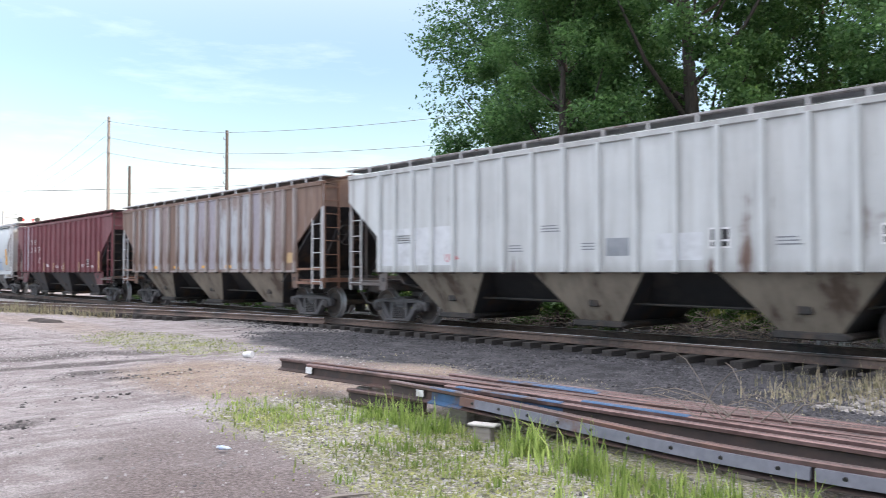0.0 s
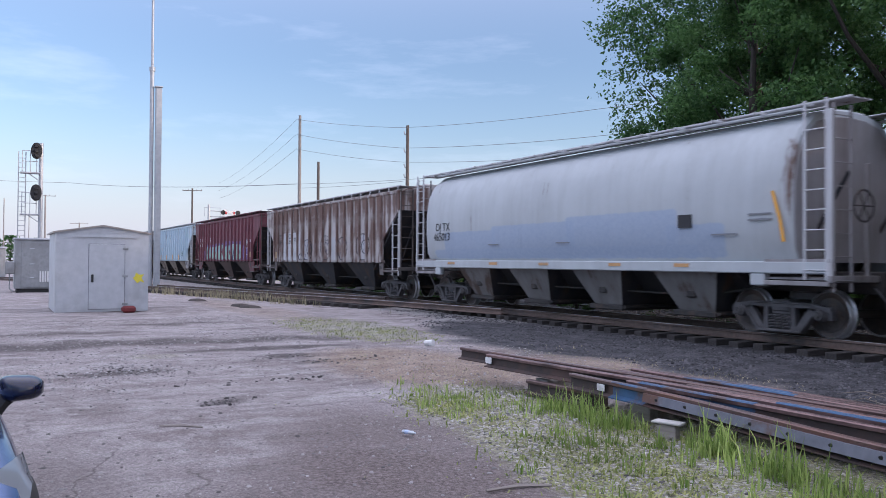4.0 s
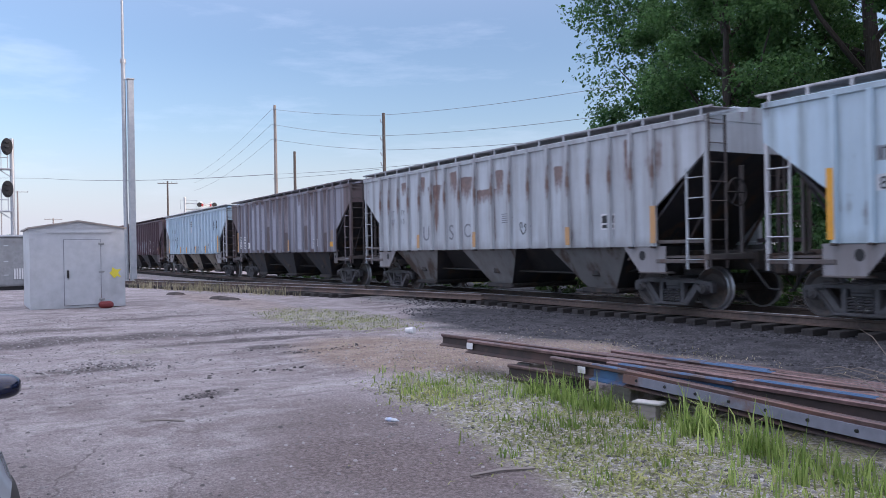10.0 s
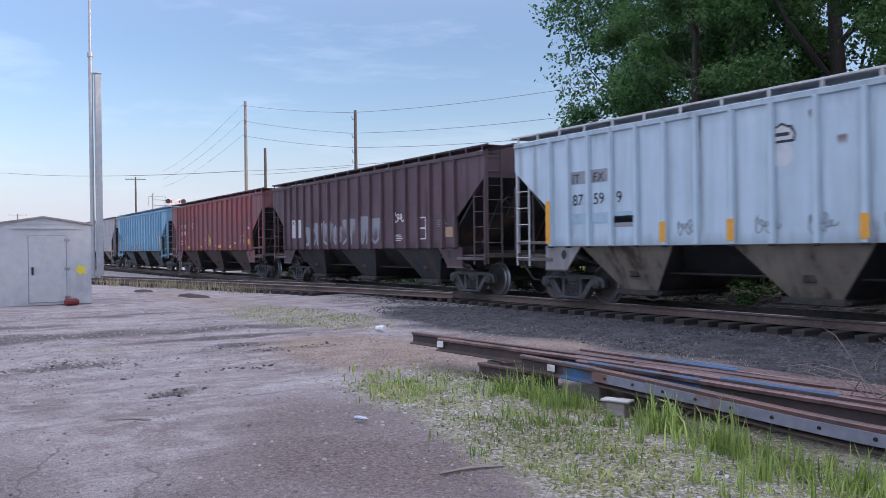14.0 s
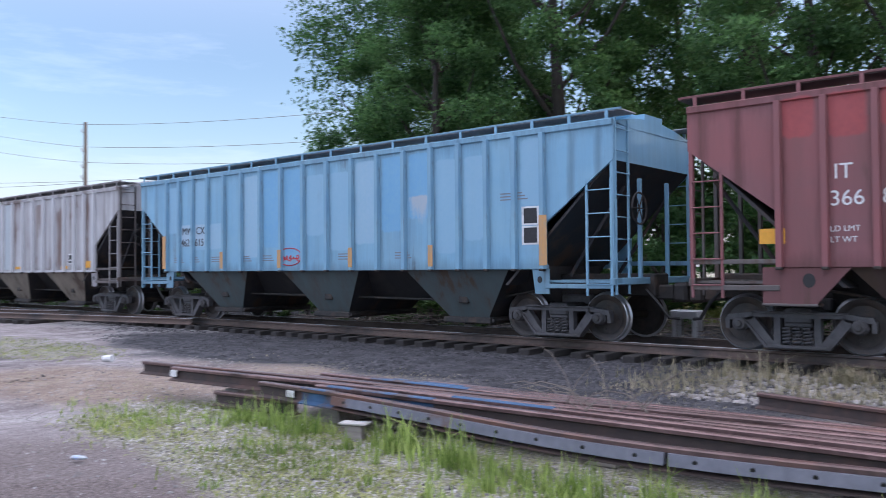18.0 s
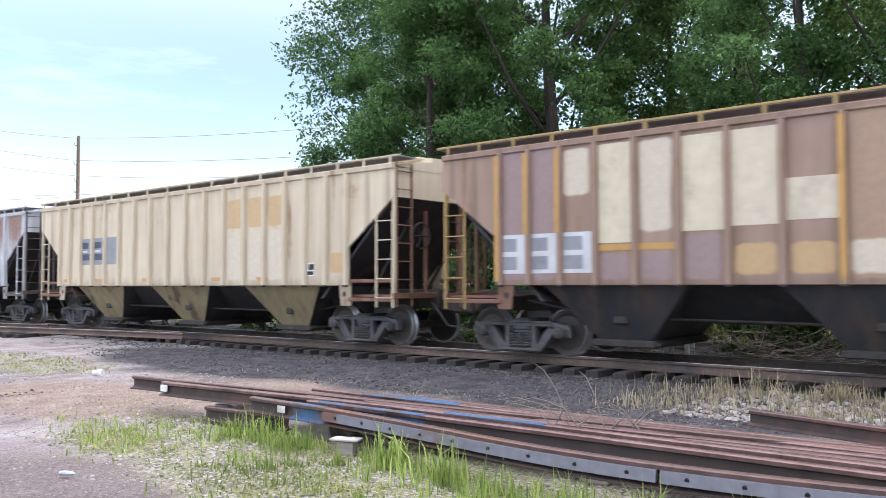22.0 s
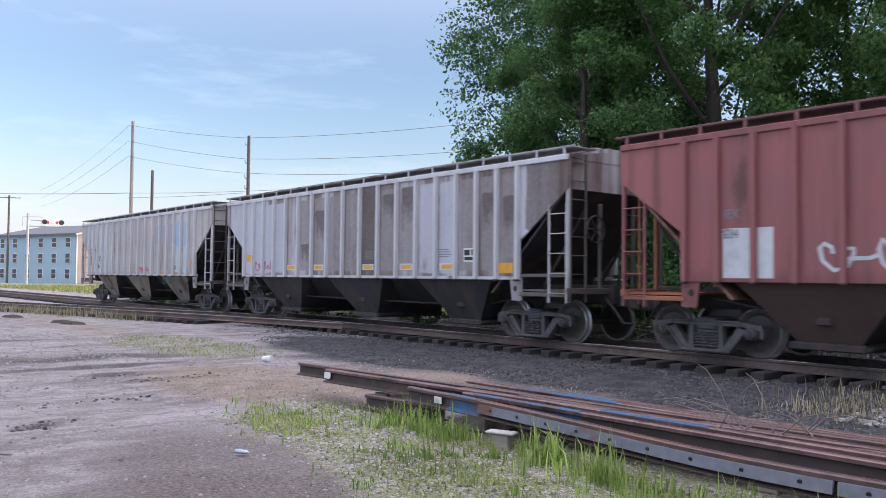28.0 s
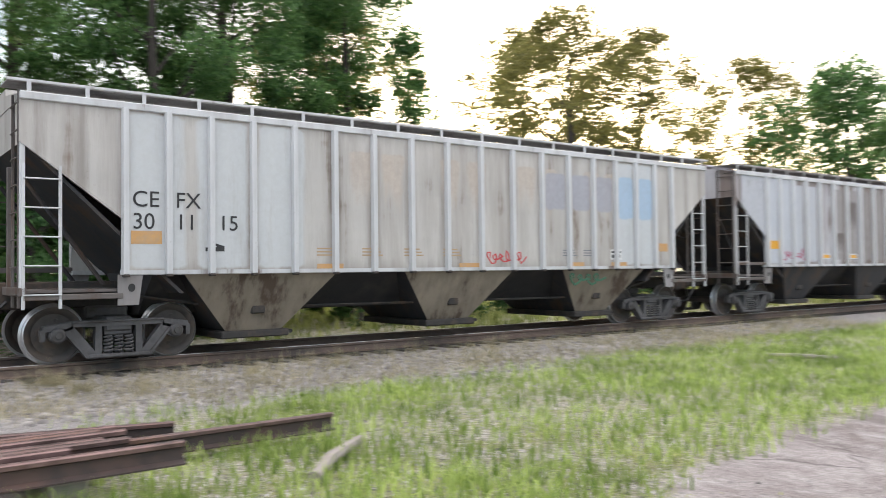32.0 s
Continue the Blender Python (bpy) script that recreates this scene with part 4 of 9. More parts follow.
        part("coupler", Build().box(min(xe, xe + s * 0.42), max(xe, xe + s * 0.42), -0.11, 0.11, 0.72, 0.98, 0.03).box(min(xe + s * 0.40, xe + s * 0.66), max(xe + s * 0.40, xe + s * 0.66), -0.17, 0.17, 0.68, 1.02, 0.05), STEEL_DARK, car)
        part("air_hose", Build().tube([(xe, -0.35, 0.9), (xe + s * 0.2, -0.36, 0.7), (xe + s * 0.4, -0.3, 0.42), (xe + s * 0.56, -0.2, 0.40)], 0.03, 6), BLACK, car)
    wheel = Build()
    wheel.tube([(hl + 0.10, -0.85 + 0.27 * math.cos(a), 2.3 + 0.27 * math.sin(a)) for a in (2 * math.pi * k / 20 for k in range(21))], 0.018, 5)
    for k in range(3):
        a = math.pi * k / 3
        wheel.tube([(hl + 0.10, -0.85 - 0.27 * math.cos(a), 2.3 - 0.27 * math.sin(a)), (hl + 0.10, -0.85 + 0.27 * math.cos(a), 2.3 + 0.27 * math.sin(a))], 0.012, 5)
    part("brake_wheel", wheel, STEEL_DARK, car)
    # the roof walk on its stanchions
    zw = roof_z + (0.13 if not round_side else -0.05)
    for s in (-1, 1):
        y = s * (HALF_W - 0.30 if not round_side else 0.95)
        g = Build()
        g.box(-hl - 0.15, hl + 0.15, y - 0.26, y + 0.26, zw - 0.005, zw + 0.012)
        part("roof_walk", g, walk_paint, car, "grated roof walkway")
        ye = y + s * 0.275
        part("walk_edge", Build().box(-hl - 0.15, hl + 0.15, ye - 0.012, ye + 0.012, zw + 0.005, zw + 0.042, 0.004), rail_paint, car)
        if round_side:
            me = shared("walk_strut", lambda: Build().box(-0.02, 0.02, -0.31, 0.01, 4.05, 4.09, 0.004))
            for k in range(15):
                part("walk_strut", me, rail_paint, car, "", pose(-hl + 0.6 + (2 * hl - 1.2) * k / 14, ye, 0, 0, 0, 0 if s < 0 else 180))
        else:
            me = shared("walk_stanchion", lambda: Build().box(-0.028, 0.028, -0.012, 0.012, EAVE - 0.03, EAVE + 0.165, 0.003))
            for k in range(RIBS):
                part("walk_stanchion", me, rail_paint, car, "", pose((hl - 0.12) * rib_at(k), ye, 0))
    if not round_side:
        for k in range(8):
            x = -hl + 1.0 + (2 * hl - 2) * k / 7
            part("hatch_lid", shared("hatch_lid", lambda: Build().box(-0.7, 0.7, -0.42, 0.42, EAVE + 0.25, EAVE + 0.31, 0.02)), roof, car, "", pose(x, 0, 0))
    part("brake_pipe", Build().tube([(-hl + 1.5, -0.9, 0.98), (-hl + 3.2, -1.0, 0.72), (hl - 3.2, -1.0, 0.66), (hl - 1.5, -0.9, 0.95)], 0.022, 5), STEEL_DARK, car)
    sets = make_truck(car, -tx, TRUCK) + make_truck(car, tx, TRUCK)
    return car, sets


# near-black paints in the shade between the bays
SADDLE = surf("shaded_saddle_sheet", (0.018, 0.018, 0.020), (0.032, 0.031, 0.034), 5, 0.85, 0.0, (0.05, 0.043, 0.04), 1.2)


def under_paint(name, c, seed):
    return car_paint(name, c, tuple(v * 0.75 for v in c), (0.07, 0.045, 0.032), 0.3, 0.55, seed, 0.75)


P = {}
P["white"] = car_paint("white_hopper_paint", (0.517, 0.539, 0.55), (0.451, 0.473, 0.484), rust_amount=0.05, grime=0.25, seed=1)
P["stripe"] = car_paint("rust_striped_paint", (0.17, 0.105, 0.08), (0.21, 0.14, 0.11), (0.12, 0.065, 0.05), 0.25, 0.4, 2.2, 0.65)
P["maroon"] = car_paint("maroon_paint", (0.150, 0.038, 0.050), (0.19, 0.058, 0.072), (0.05, 0.02, 0.02), 0.1, 0.25, 3)
P["tank"] = car_paint("round_white_paint", (0.45, 0.485, 0.505), (0.41, 0.44, 0.46), rust_amount=0.0, grime=0.12, seed=4, rough=0.7)
P["streaky"] = car_paint("rust_streaked_grey_paint", (0.50, 0.475, 0.47), (0.41, 0.37, 0.355), (0.13, 0.07, 0.055), 0.5, 0.7, 5)
P["maroon_b"] = car_paint("dark_maroon_paint", (0.145, 0.040, 0.055), (0.19, 0.060, 0.078), (0.05, 0.02, 0.02), 0.1, 0.2, 6)
P["ice"] = car_paint("pale_blue_grey_paint", (0.475, 0.60, 0.685), (0.425, 0.545, 0.63), rust_amount=0.05, grime=0.18, seed=7)
P["grey"] = car_paint("light_grey_paint", (0.485, 0.525, 0.56), (0.41, 0.44, 0.47), (0.15, 0.085, 0.065), 0.08, 0.4, 8)
P["mottled"] = car_paint("brown_mottled_paint", (0.105, 0.075, 0.075), (0.15, 0.115, 0.12), (0.07, 0.04, 0.035), 0.15, 0.3, 9, 0.65, (0.27, 0.27, 0.31), 0.35, 0.6)
P["chipped"] = car_paint("chipped_pale_blue_paint", (0.473, 0.594, 0.682), (0.418, 0.528, 0.616), (0.11, 0.06, 0.045), 0.08, 0.2, 10)
P["plum"] = car_paint("dark_plum_paint", (0.075, 0.042, 0.055), (0.115, 0.072, 0.088), (0.05, 0.025, 0.025), 0.15, 0.3, 11)
P["red"] = car_paint("weathered_red_paint", (0.24, 0.085, 0.09), (0.205, 0.09, 0.098), (0.12, 0.06, 0.05), 0.08, 0.3, 12)
P["sky"] = car_paint("sky_blue_paint", (0.18, 0.37, 0.53), (0.23, 0.42, 0.55), (0.12, 0.16, 0.19), 0.05, 0.25, 13, 0.6)
P["dove"] = car_paint("dirty_grey_paint", (0.46, 0.465, 0.48), (0.37, 0.365, 0.38), (0.14, 0.09, 0.075), 0.3, 0.6, 14)
P["brown"] = car_paint("brown_patched_paint", (0.29, 0.20, 0.155), (0.33, 0.23, 0.18), (0.20, 0.11, 0.05), 0.15, 0.35, 15)
P["cream"] = car_paint("cream_paint", (0.60, 0.53, 0.40), (0.54, 0.47, 0.35), (0.26, 0.16, 0.09), 0.08, 0.3, 16)
P["rusty"] = car_paint("rusting_blue_grey_paint", (0.55, 0.60, 0.645), (0.46, 0.49, 0.52), (0.16, 0.085, 0.065), 0.12, 0.4, 17)
P["rusty_b"] = car_paint("rusting_lavender_paint", (0.44, 0.506, 0.583), (0.385, 0.424, 0.484), (0.15, 0.075, 0.07), 0.15, 0.35, 18)
P["brick"] = car_paint("faded_red_paint", (0.30, 0.10, 0.10), (0.25, 0.10, 0.105), (0.11, 0.05, 0.045), 0.12, 0.35, 19)
P["panelled"] = car_paint("grey_dark_panelled_paint", (0.484, 0.484, 0.528), (0.418, 0.407, 0.429), (0.13, 0.09, 0.08), 0.35, 0.5, 20, 0.65, (0.23, 0.19, 0.18))
P["last"] = car_paint("grey_beige_paint", (0.475, 0.455, 0.44), (0.415, 0.40, 0.388), (0.16, 0.11, 0.08), 0.15, 0.35, 21)
P["rib_grey"] = car_paint("pale_rib_paint", (0.55, 0.561, 0.583), (0.484, 0.495, 0.517), rust_amount=0.15, grime=0.3, seed=22)
P["rib_tan"] = car_paint("tan_rib_paint", (0.33, 0.30, 0.295), (0.25, 0.205, 0.19), (0.14, 0.085, 0.065), 0.4, 0.4, 28)
P["end_grey"] = car_paint("grimy_grey_end_paint", (0.27, 0.26, 0.27), (0.21, 0.20, 0.20), (0.09, 0.05, 0.035), 0.15, 0.5, 26)
P["orange_end"] = car_paint("orange_end_paint", (0.36, 0.12, 0.06), (0.28, 0.10, 0.055), seed=23, rust_amount=0.2)
# grime, with the end frames' shade put into the dark colour
P["end_dark"] = car_paint("grimy_shaded_end_paint", (0.085, 0.075, 0.075), (0.13, 0.115, 0.11), (0.09, 0.05, 0.035), 0.3, 0.4, 25)
P["rust_end"] = car_paint("rusty_end_paint", (0.17, 0.085, 0.055), (0.22, 0.12, 0.08), (0.12, 0.05, 0.03), 0.4, 0.4, 24)
P["ochre_rail"] = car_paint("ochre_rail_paint", (0.36, 0.25, 0.09), (0.30, 0.21, 0.09), rust_amount=0.15, grime=0.3, seed=27)
P["u_olive"] = under_paint("grimy_olive_underside", (0.255, 0.215, 0.17), 31)
P["u_grey"] = under_paint("grimy_grey_underside", (0.19, 0.185, 0.182), 32)
# grimy near-black, also used to paint shade on slopes and bay bodies
P["u_dark"] = under_paint("grimy_shaded_underside", (0.028, 0.029, 0.035), 33)
P["u_brown"] = under_paint("grimy_brown_underside", (0.08, 0.045, 0.04), 34)
P["u_blue"] = under_paint("grimy_blue_underside", (0.075, 0.10, 0.105), 35)
P["u_cream"] = under_paint("grimy_cream_underside", (0.27, 0.22, 0.12), 36)



def rib_grime_shade(m, span, amount):
    """Dirt that gathers in streaks beside the ribs, below the roof and along the sill, with the ribs' shade lines
    painted in.
    """
    n, l = m.node_tree.nodes, m.node_tree.links
    base = n["Principled BSDF"].inputs["Base Color"]
    pos = n.new("ShaderNodeTexCoord").outputs["Object"]
    ax = n.new("ShaderNodeSeparateXYZ")
    l.new(pos, ax.inputs["Vector"])

    def math_of(op, a, v):
        q = n.new("ShaderNodeMath")
        q.operation = op
        l.new(a, q.inputs[0])
        if isinstance(v, (int, float)):
            q.inputs[1].default_value = v
        else:
            l.new(v, q.inputs[1])
        return q.outputs[0]

    along = math_of("MULTIPLY", ax.outputs["X"], 1 / (span - 0.04))
    cube = math_of("MULTIPLY", math_of("MULTIPLY", along, along), math_of("MULTIPLY", along, 1 - EVEN))
    count = math_of("MULTIPLY", math_of("ADD", math_of("MULTIPLY", along, EVEN), cube), (RIBS - 1) / 2)
    far = math_of("MULTIPLY", math_of("PINGPONG", math_of("ADD", count, 40 + (RIBS - 1) / 2), 0.5), 0.74)
    jag = noise_of(n, l, scaled(n, l, pos, (7.0, 1.0, 0.7)), 1.0, 6, 0.7)
    side = band(n, l, math_of("ADD", far, math_of("MULTIPLY", jag, 0.34)), 0.33, 0.17)
    low = band(n, l, math_of("ADD", ax.outputs["Z"], math_of("MULTIPLY", jag, 0.5)), SILL + 0.42, SILL + 0.18)
    high = band(n, l, math_of("SUBTRACT", ax.outputs["Z"], math_of("MULTIPLY", jag, 0.7)), EAVE - 0.62, EAVE - 0.32)
    all_ = math_of("MAXIMUM", math_of("MAXIMUM", side, math_of("MULTIPLY", low, 0.8)), math_of("MULTIPLY", high, 0.7))
    fac = math_of("MULTIPLY", math_of("MULTIPLY", all_, band(n, l, ax.outputs["Y"], -1.3, -1.35)), amount)
    # grime and painted rib shade are the paint, dulled and browned
    dull = n.new("ShaderNodeMix")
    dull.data_type = "RGBA"
    dull.blend_type = "MULTIPLY"
    dull.inputs["Factor"].default_value = 1.0
    dull.inputs["B"].default_value = (0.44, 0.40, 0.37, 1)
    l.new(base.links[0].from_socket, dull.inputs["A"])
    l.new(mixer(n, l, fac, base.links[0].from_socket, dull.outputs["Result"]), base)


LEFT_END = [-17.6, -33.73, -49.83, -66.2, -82.73, -99.33, -115.91, -132.46, -148.9, -165.25, -181.59, -197.99, -213.95, -230.18,
            -246.45, -263.25, -279.35, -295.73, -312.08, -328.56, -344.95]
GAP = 1.28


def run(t):
    """How far the train has rolled by t seconds."""
    return 10.527 * t + 0.00997 * t * t


CARS = []
SPECS = [
    ("dirty white covered hopper car with faded stencils", "white", "u_olive", dict(end="end_dark", rail_paint="dove")),
    ("rust-brown and grey striped covered hopper car", "stripe", "u_olive", dict(end="rust_end", rail_paint="rib_grey", rib_paint="rib_tan")),
    ("maroon covered hopper car with a whitened end panel", "maroon", "u_dark", dict(end="end_dark", rail_paint="maroon", walk_paint="end_dark")),
    ("smooth round-sided white covered hopper car", "tank", "u_grey", dict(round_side=True, end="end_grey", rail_paint="rib_grey", walk_paint="rib_grey", bay_count=4)),
    ("grey covered hopper car streaked with brown rust and tags", "streaky", "u_dark", dict(end="end_dark", rail_paint="rib_grey")),
    ("maroon covered hopper car with a mint-green graffiti piece", "maroon_b", "u_brown", dict(end="end_dark", rail_paint="maroon_b", walk_paint="end_dark")),
    ("pale blue-grey covered hopper car with yellow reflectors", "ice", "u_olive", dict(end="end_dark", rail_paint="rib_grey")),
    ("light grey covered hopper car with rust streaks", "grey", "u_grey", dict(end="end_dark", rail_paint="grey")),
    ("brown and grey mottled covered hopper car", "mottled", "u_dark", dict(end="end_dark", rail_paint="mottled")),
    ("pale blue covered hopper car with chipped paint", "chipped", "u_olive", dict(end="end_dark", rail_paint="rib_grey")),
    ("dark plum-brown covered hopper car", "plum", "u_dark", dict(end="end_dark", rail_paint="plum", walk_paint="end_dark")),
    ("weathered red covered hopper car", "red", "u_brown", dict(end="end_dark", rail_paint="red", walk_paint="end_dark")),
    ("sky-blue covered hopper car with faded patches", "sky", "u_blue", dict(end="sky", rail_paint="sky")),
    ("dirty grey covered hopper car with yellow labels", "dove", "u_olive", dict(end="end_dark", rib_paint="rib_grey", rail_paint="end_grey")),
    ("brown covered hopper car patched in cream and ochre", "brown", "u_dark", dict(end="rust_end", rail_paint="ochre_rail")),
    ("cream covered hopper car with an ochre patch", "cream", "u_cream", dict(end="rust_end", rail_paint="cream")),
    ("rusting blue-grey covered hopper car", "rusty", "u_grey", dict(end="end_dark", rail_paint="grey")),
    ("rusting blue-grey covered hopper car with a cream sign board", "rusty_b", "u_dark", dict(end="end_dark", rail_paint="grey")),
    ("faded red covered hopper car with orange ends", "brick", "u_brown", dict(end="orange_end", rail_paint="red", walk_paint="end_dark")),
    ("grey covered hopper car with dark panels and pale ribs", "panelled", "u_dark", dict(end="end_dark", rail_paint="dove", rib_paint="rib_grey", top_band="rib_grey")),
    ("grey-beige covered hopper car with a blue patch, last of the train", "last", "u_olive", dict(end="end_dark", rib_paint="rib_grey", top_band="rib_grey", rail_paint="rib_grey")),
]
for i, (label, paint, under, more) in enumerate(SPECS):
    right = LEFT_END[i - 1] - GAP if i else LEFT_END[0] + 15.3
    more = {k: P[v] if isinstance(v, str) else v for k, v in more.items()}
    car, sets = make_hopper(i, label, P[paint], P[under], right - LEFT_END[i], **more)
    if i != 3:
        rib_grime_shade(P[paint], (right - LEFT_END[i]) / 2 - 1.32, 0.75 if P[paint] in (P["maroon"], P["maroon_b"], P["plum"], P["red"]) else 0.6)
    CARS.append((car, sets, (LEFT_END[i] + right) / 2, right - LEFT_END[i]))


# ---- what is painted and stuck on the cars ----
def flat(name, c1, c2=None, rough=0.65, stain=None):
    c2 = c2 or tuple(v * 0.85 for v in c1)
    return surf(name, c1, c2, 5, rough, 0.0, stain or tuple(v * 0.6 for v in c1), 1.6, 0.52, 0.75, bump=0.04)


WEAR_NOISE = {}


def wear(m, x0, x1, z0, z1, c1, c2, runs=False):
    """Adds to a car's paint a faded, overpainted or rusty field, thin and ragged at its edges; runs trail downward."""
    n, l = m.node_tree.nodes, m.node_tree.links
    base = n["Principled BSDF"].inputs["Base Color"]
    if m.name not in WEAR_NOISE:
        pos = n.new("ShaderNodeTexCoord").outputs["Object"]
        ax = n.new("ShaderNodeSeparateXYZ")
        l.new(pos, ax.inputs["Vector"])
        tall = noise_of(n, l, scaled(n, l, pos, (5.0, 1.0, 0.8)), 1.0, 6, 0.66)
        fine = noise_of(n, l, pos, 11, 5, 0.65)
        both = n.new("ShaderNodeMath")
        both.operation = "MULTIPLY_ADD"
        l.new(fine, both.inputs[0])
        both.inputs[1].default_value = 0.35
        l.new(tall, both.inputs[2])
        WEAR_NOISE[m.name] = (ax, both.outputs[0], fine, band(n, l, ax.outputs["Y"], -1.3, -1.35))
    ax, noise, fine, near = WEAR_NOISE[m.name]

    def times(a, b):
        q = n.new("ShaderNodeMath")
        q.operation = "MULTIPLY"
        l.new(a, q.inputs[0])
        l.new(b, q.inputs[1])
        return q.outputs[0]

    ex = min(0.22 * (x1 - x0), 0.14) if not runs else 0.25 * (x1 - x0)
    u = times(band(n, l, ax.outputs["X"], x0 - ex * 0.3, x0 + ex), band(n, l, ax.outputs["X"], x1 + ex * 0.3, x1 - ex))
    up = band(n, l, ax.outputs["Z"], z1 + 0.03, z1 - 0.06)
    lowz = band(n, l, ax.outputs["Z"], z0, z0 + 0.9 * (z1 - z0)) if runs else band(n, l, ax.outputs["Z"], z0 - 0.03, z0 + 0.08)
    field = times(times(u, near), times(up, lowz))
    add = n.new("ShaderNodeMath")
    add.operation = "MULTIPLY_ADD"
    l.new(field, add.inputs[0])
    add.inputs[1].default_value = 0.95 if runs else 1.1
    l.new(noise, add.inputs[2])
    fac = times(band(n, l, add.outputs[0], 1.05 if runs else 1.0, 1.4, 0.85), band(n, l, field, 0.02, 0.12))
    col = mixer(n, l, band(n, l, fine, 0.35, 0.65), c1, c2)
    l.new(mixer(n, l, fac, base.links[0].from_socket, col), base)


def smear(m, colour, stretch, lo, hi, top):
    """Rubs a second colour over a car's whole paint in tall uneven smears."""
    n, l = m.node_tree.nodes, m.node_tree.links
    base = n["Principled BSDF"].inputs["Base Color"]
    cloud = noise_of(n, l, scaled(n, l, n.new("ShaderNodeTexCoord").outputs["Object"], stretch), 1.0, 7, 0.7)
    l.new(mixer(n, l, band(n, l, cloud, lo, hi, top), base.links[0].from_socket, colour), base)


RUN_RUST = ((0.19, 0.10, 0.075), (0.10, 0.055, 0.045), True)
RUN_ASH = ((0.25, 0.235, 0.25), (0.18, 0.165, 0.17), True)
RUN_GREY = ((0.30, 0.31, 0.34), (0.22, 0.23, 0.25), True)
WORN_DUSK = ((0.33, 0.34, 0.40), (0.30, 0.305, 0.35), False)
WORN_BLUE = ((0.31, 0.44, 0.60), (0.30, 0.41, 0.54), False)
RUN_TAN = ((0.47, 0.41, 0.36), (0.41, 0.35, 0.31), True)
SOFT_OCHRE = ((0.50, 0.35, 0.17), (0.45, 0.31, 0.16), False)
WORN_PALE = ((0.60, 0.55, 0.45), (0.54, 0.48, 0.38), False)
WORN_LBLUE = ((0.38, 0.50, 0.60), (0.34, 0.46, 0.56), False)
WORN_PINK = ((0.40, 0.20, 0.175), (0.34, 0.15, 0.13), False)
F_WHITE = flat("faded_white_block", (0.58, 0.60, 0.63))
F_GREY = flat("grey_overpaint", (0.26, 0.28, 0.31))
F_NAVY = flat("navy_block", (0.06, 0.075, 0.12))
F_CREAM = flat("cream_overpaint", (0.60, 0.55, 0.41))
F_PALE = flat("whitish_cream", (0.60, 0.54, 0.42))
F_OCHRE = flat("ochre_overpaint", (0.48, 0.28, 0.09))
F_TAN = flat("tan_overpaint", (0.42, 0.29, 0.17))
F_RUST = flat("rust_stain", (0.185, 0.10, 0.075), (0.14, 0.065, 0.045))
F_ASH = flat("ashen_fade", (0.20, 0.19, 0.205), (0.16, 0.148, 0.155))
F_LBLUE = flat("whitened_blue", (0.36, 0.50, 0.60))
TAN_FADE = flat("tan_fade", (0.44, 0.40, 0.37), (0.42, 0.37, 0.335))
BOARD = surf("cream_sign_board", (0.46, 0.39, 0.27), (0.54, 0.46, 0.33), 4, 0.75, 0, (0.33, 0.27, 0.20), 1.2, 0.48, 0.72, bump=0.05)
SIGN_RED = flat("faded_red_ring", (0.24, 0.145, 0.11))
SIGN_BLUE = flat("faded_blue_ring", (0.12, 0.155, 0.185))


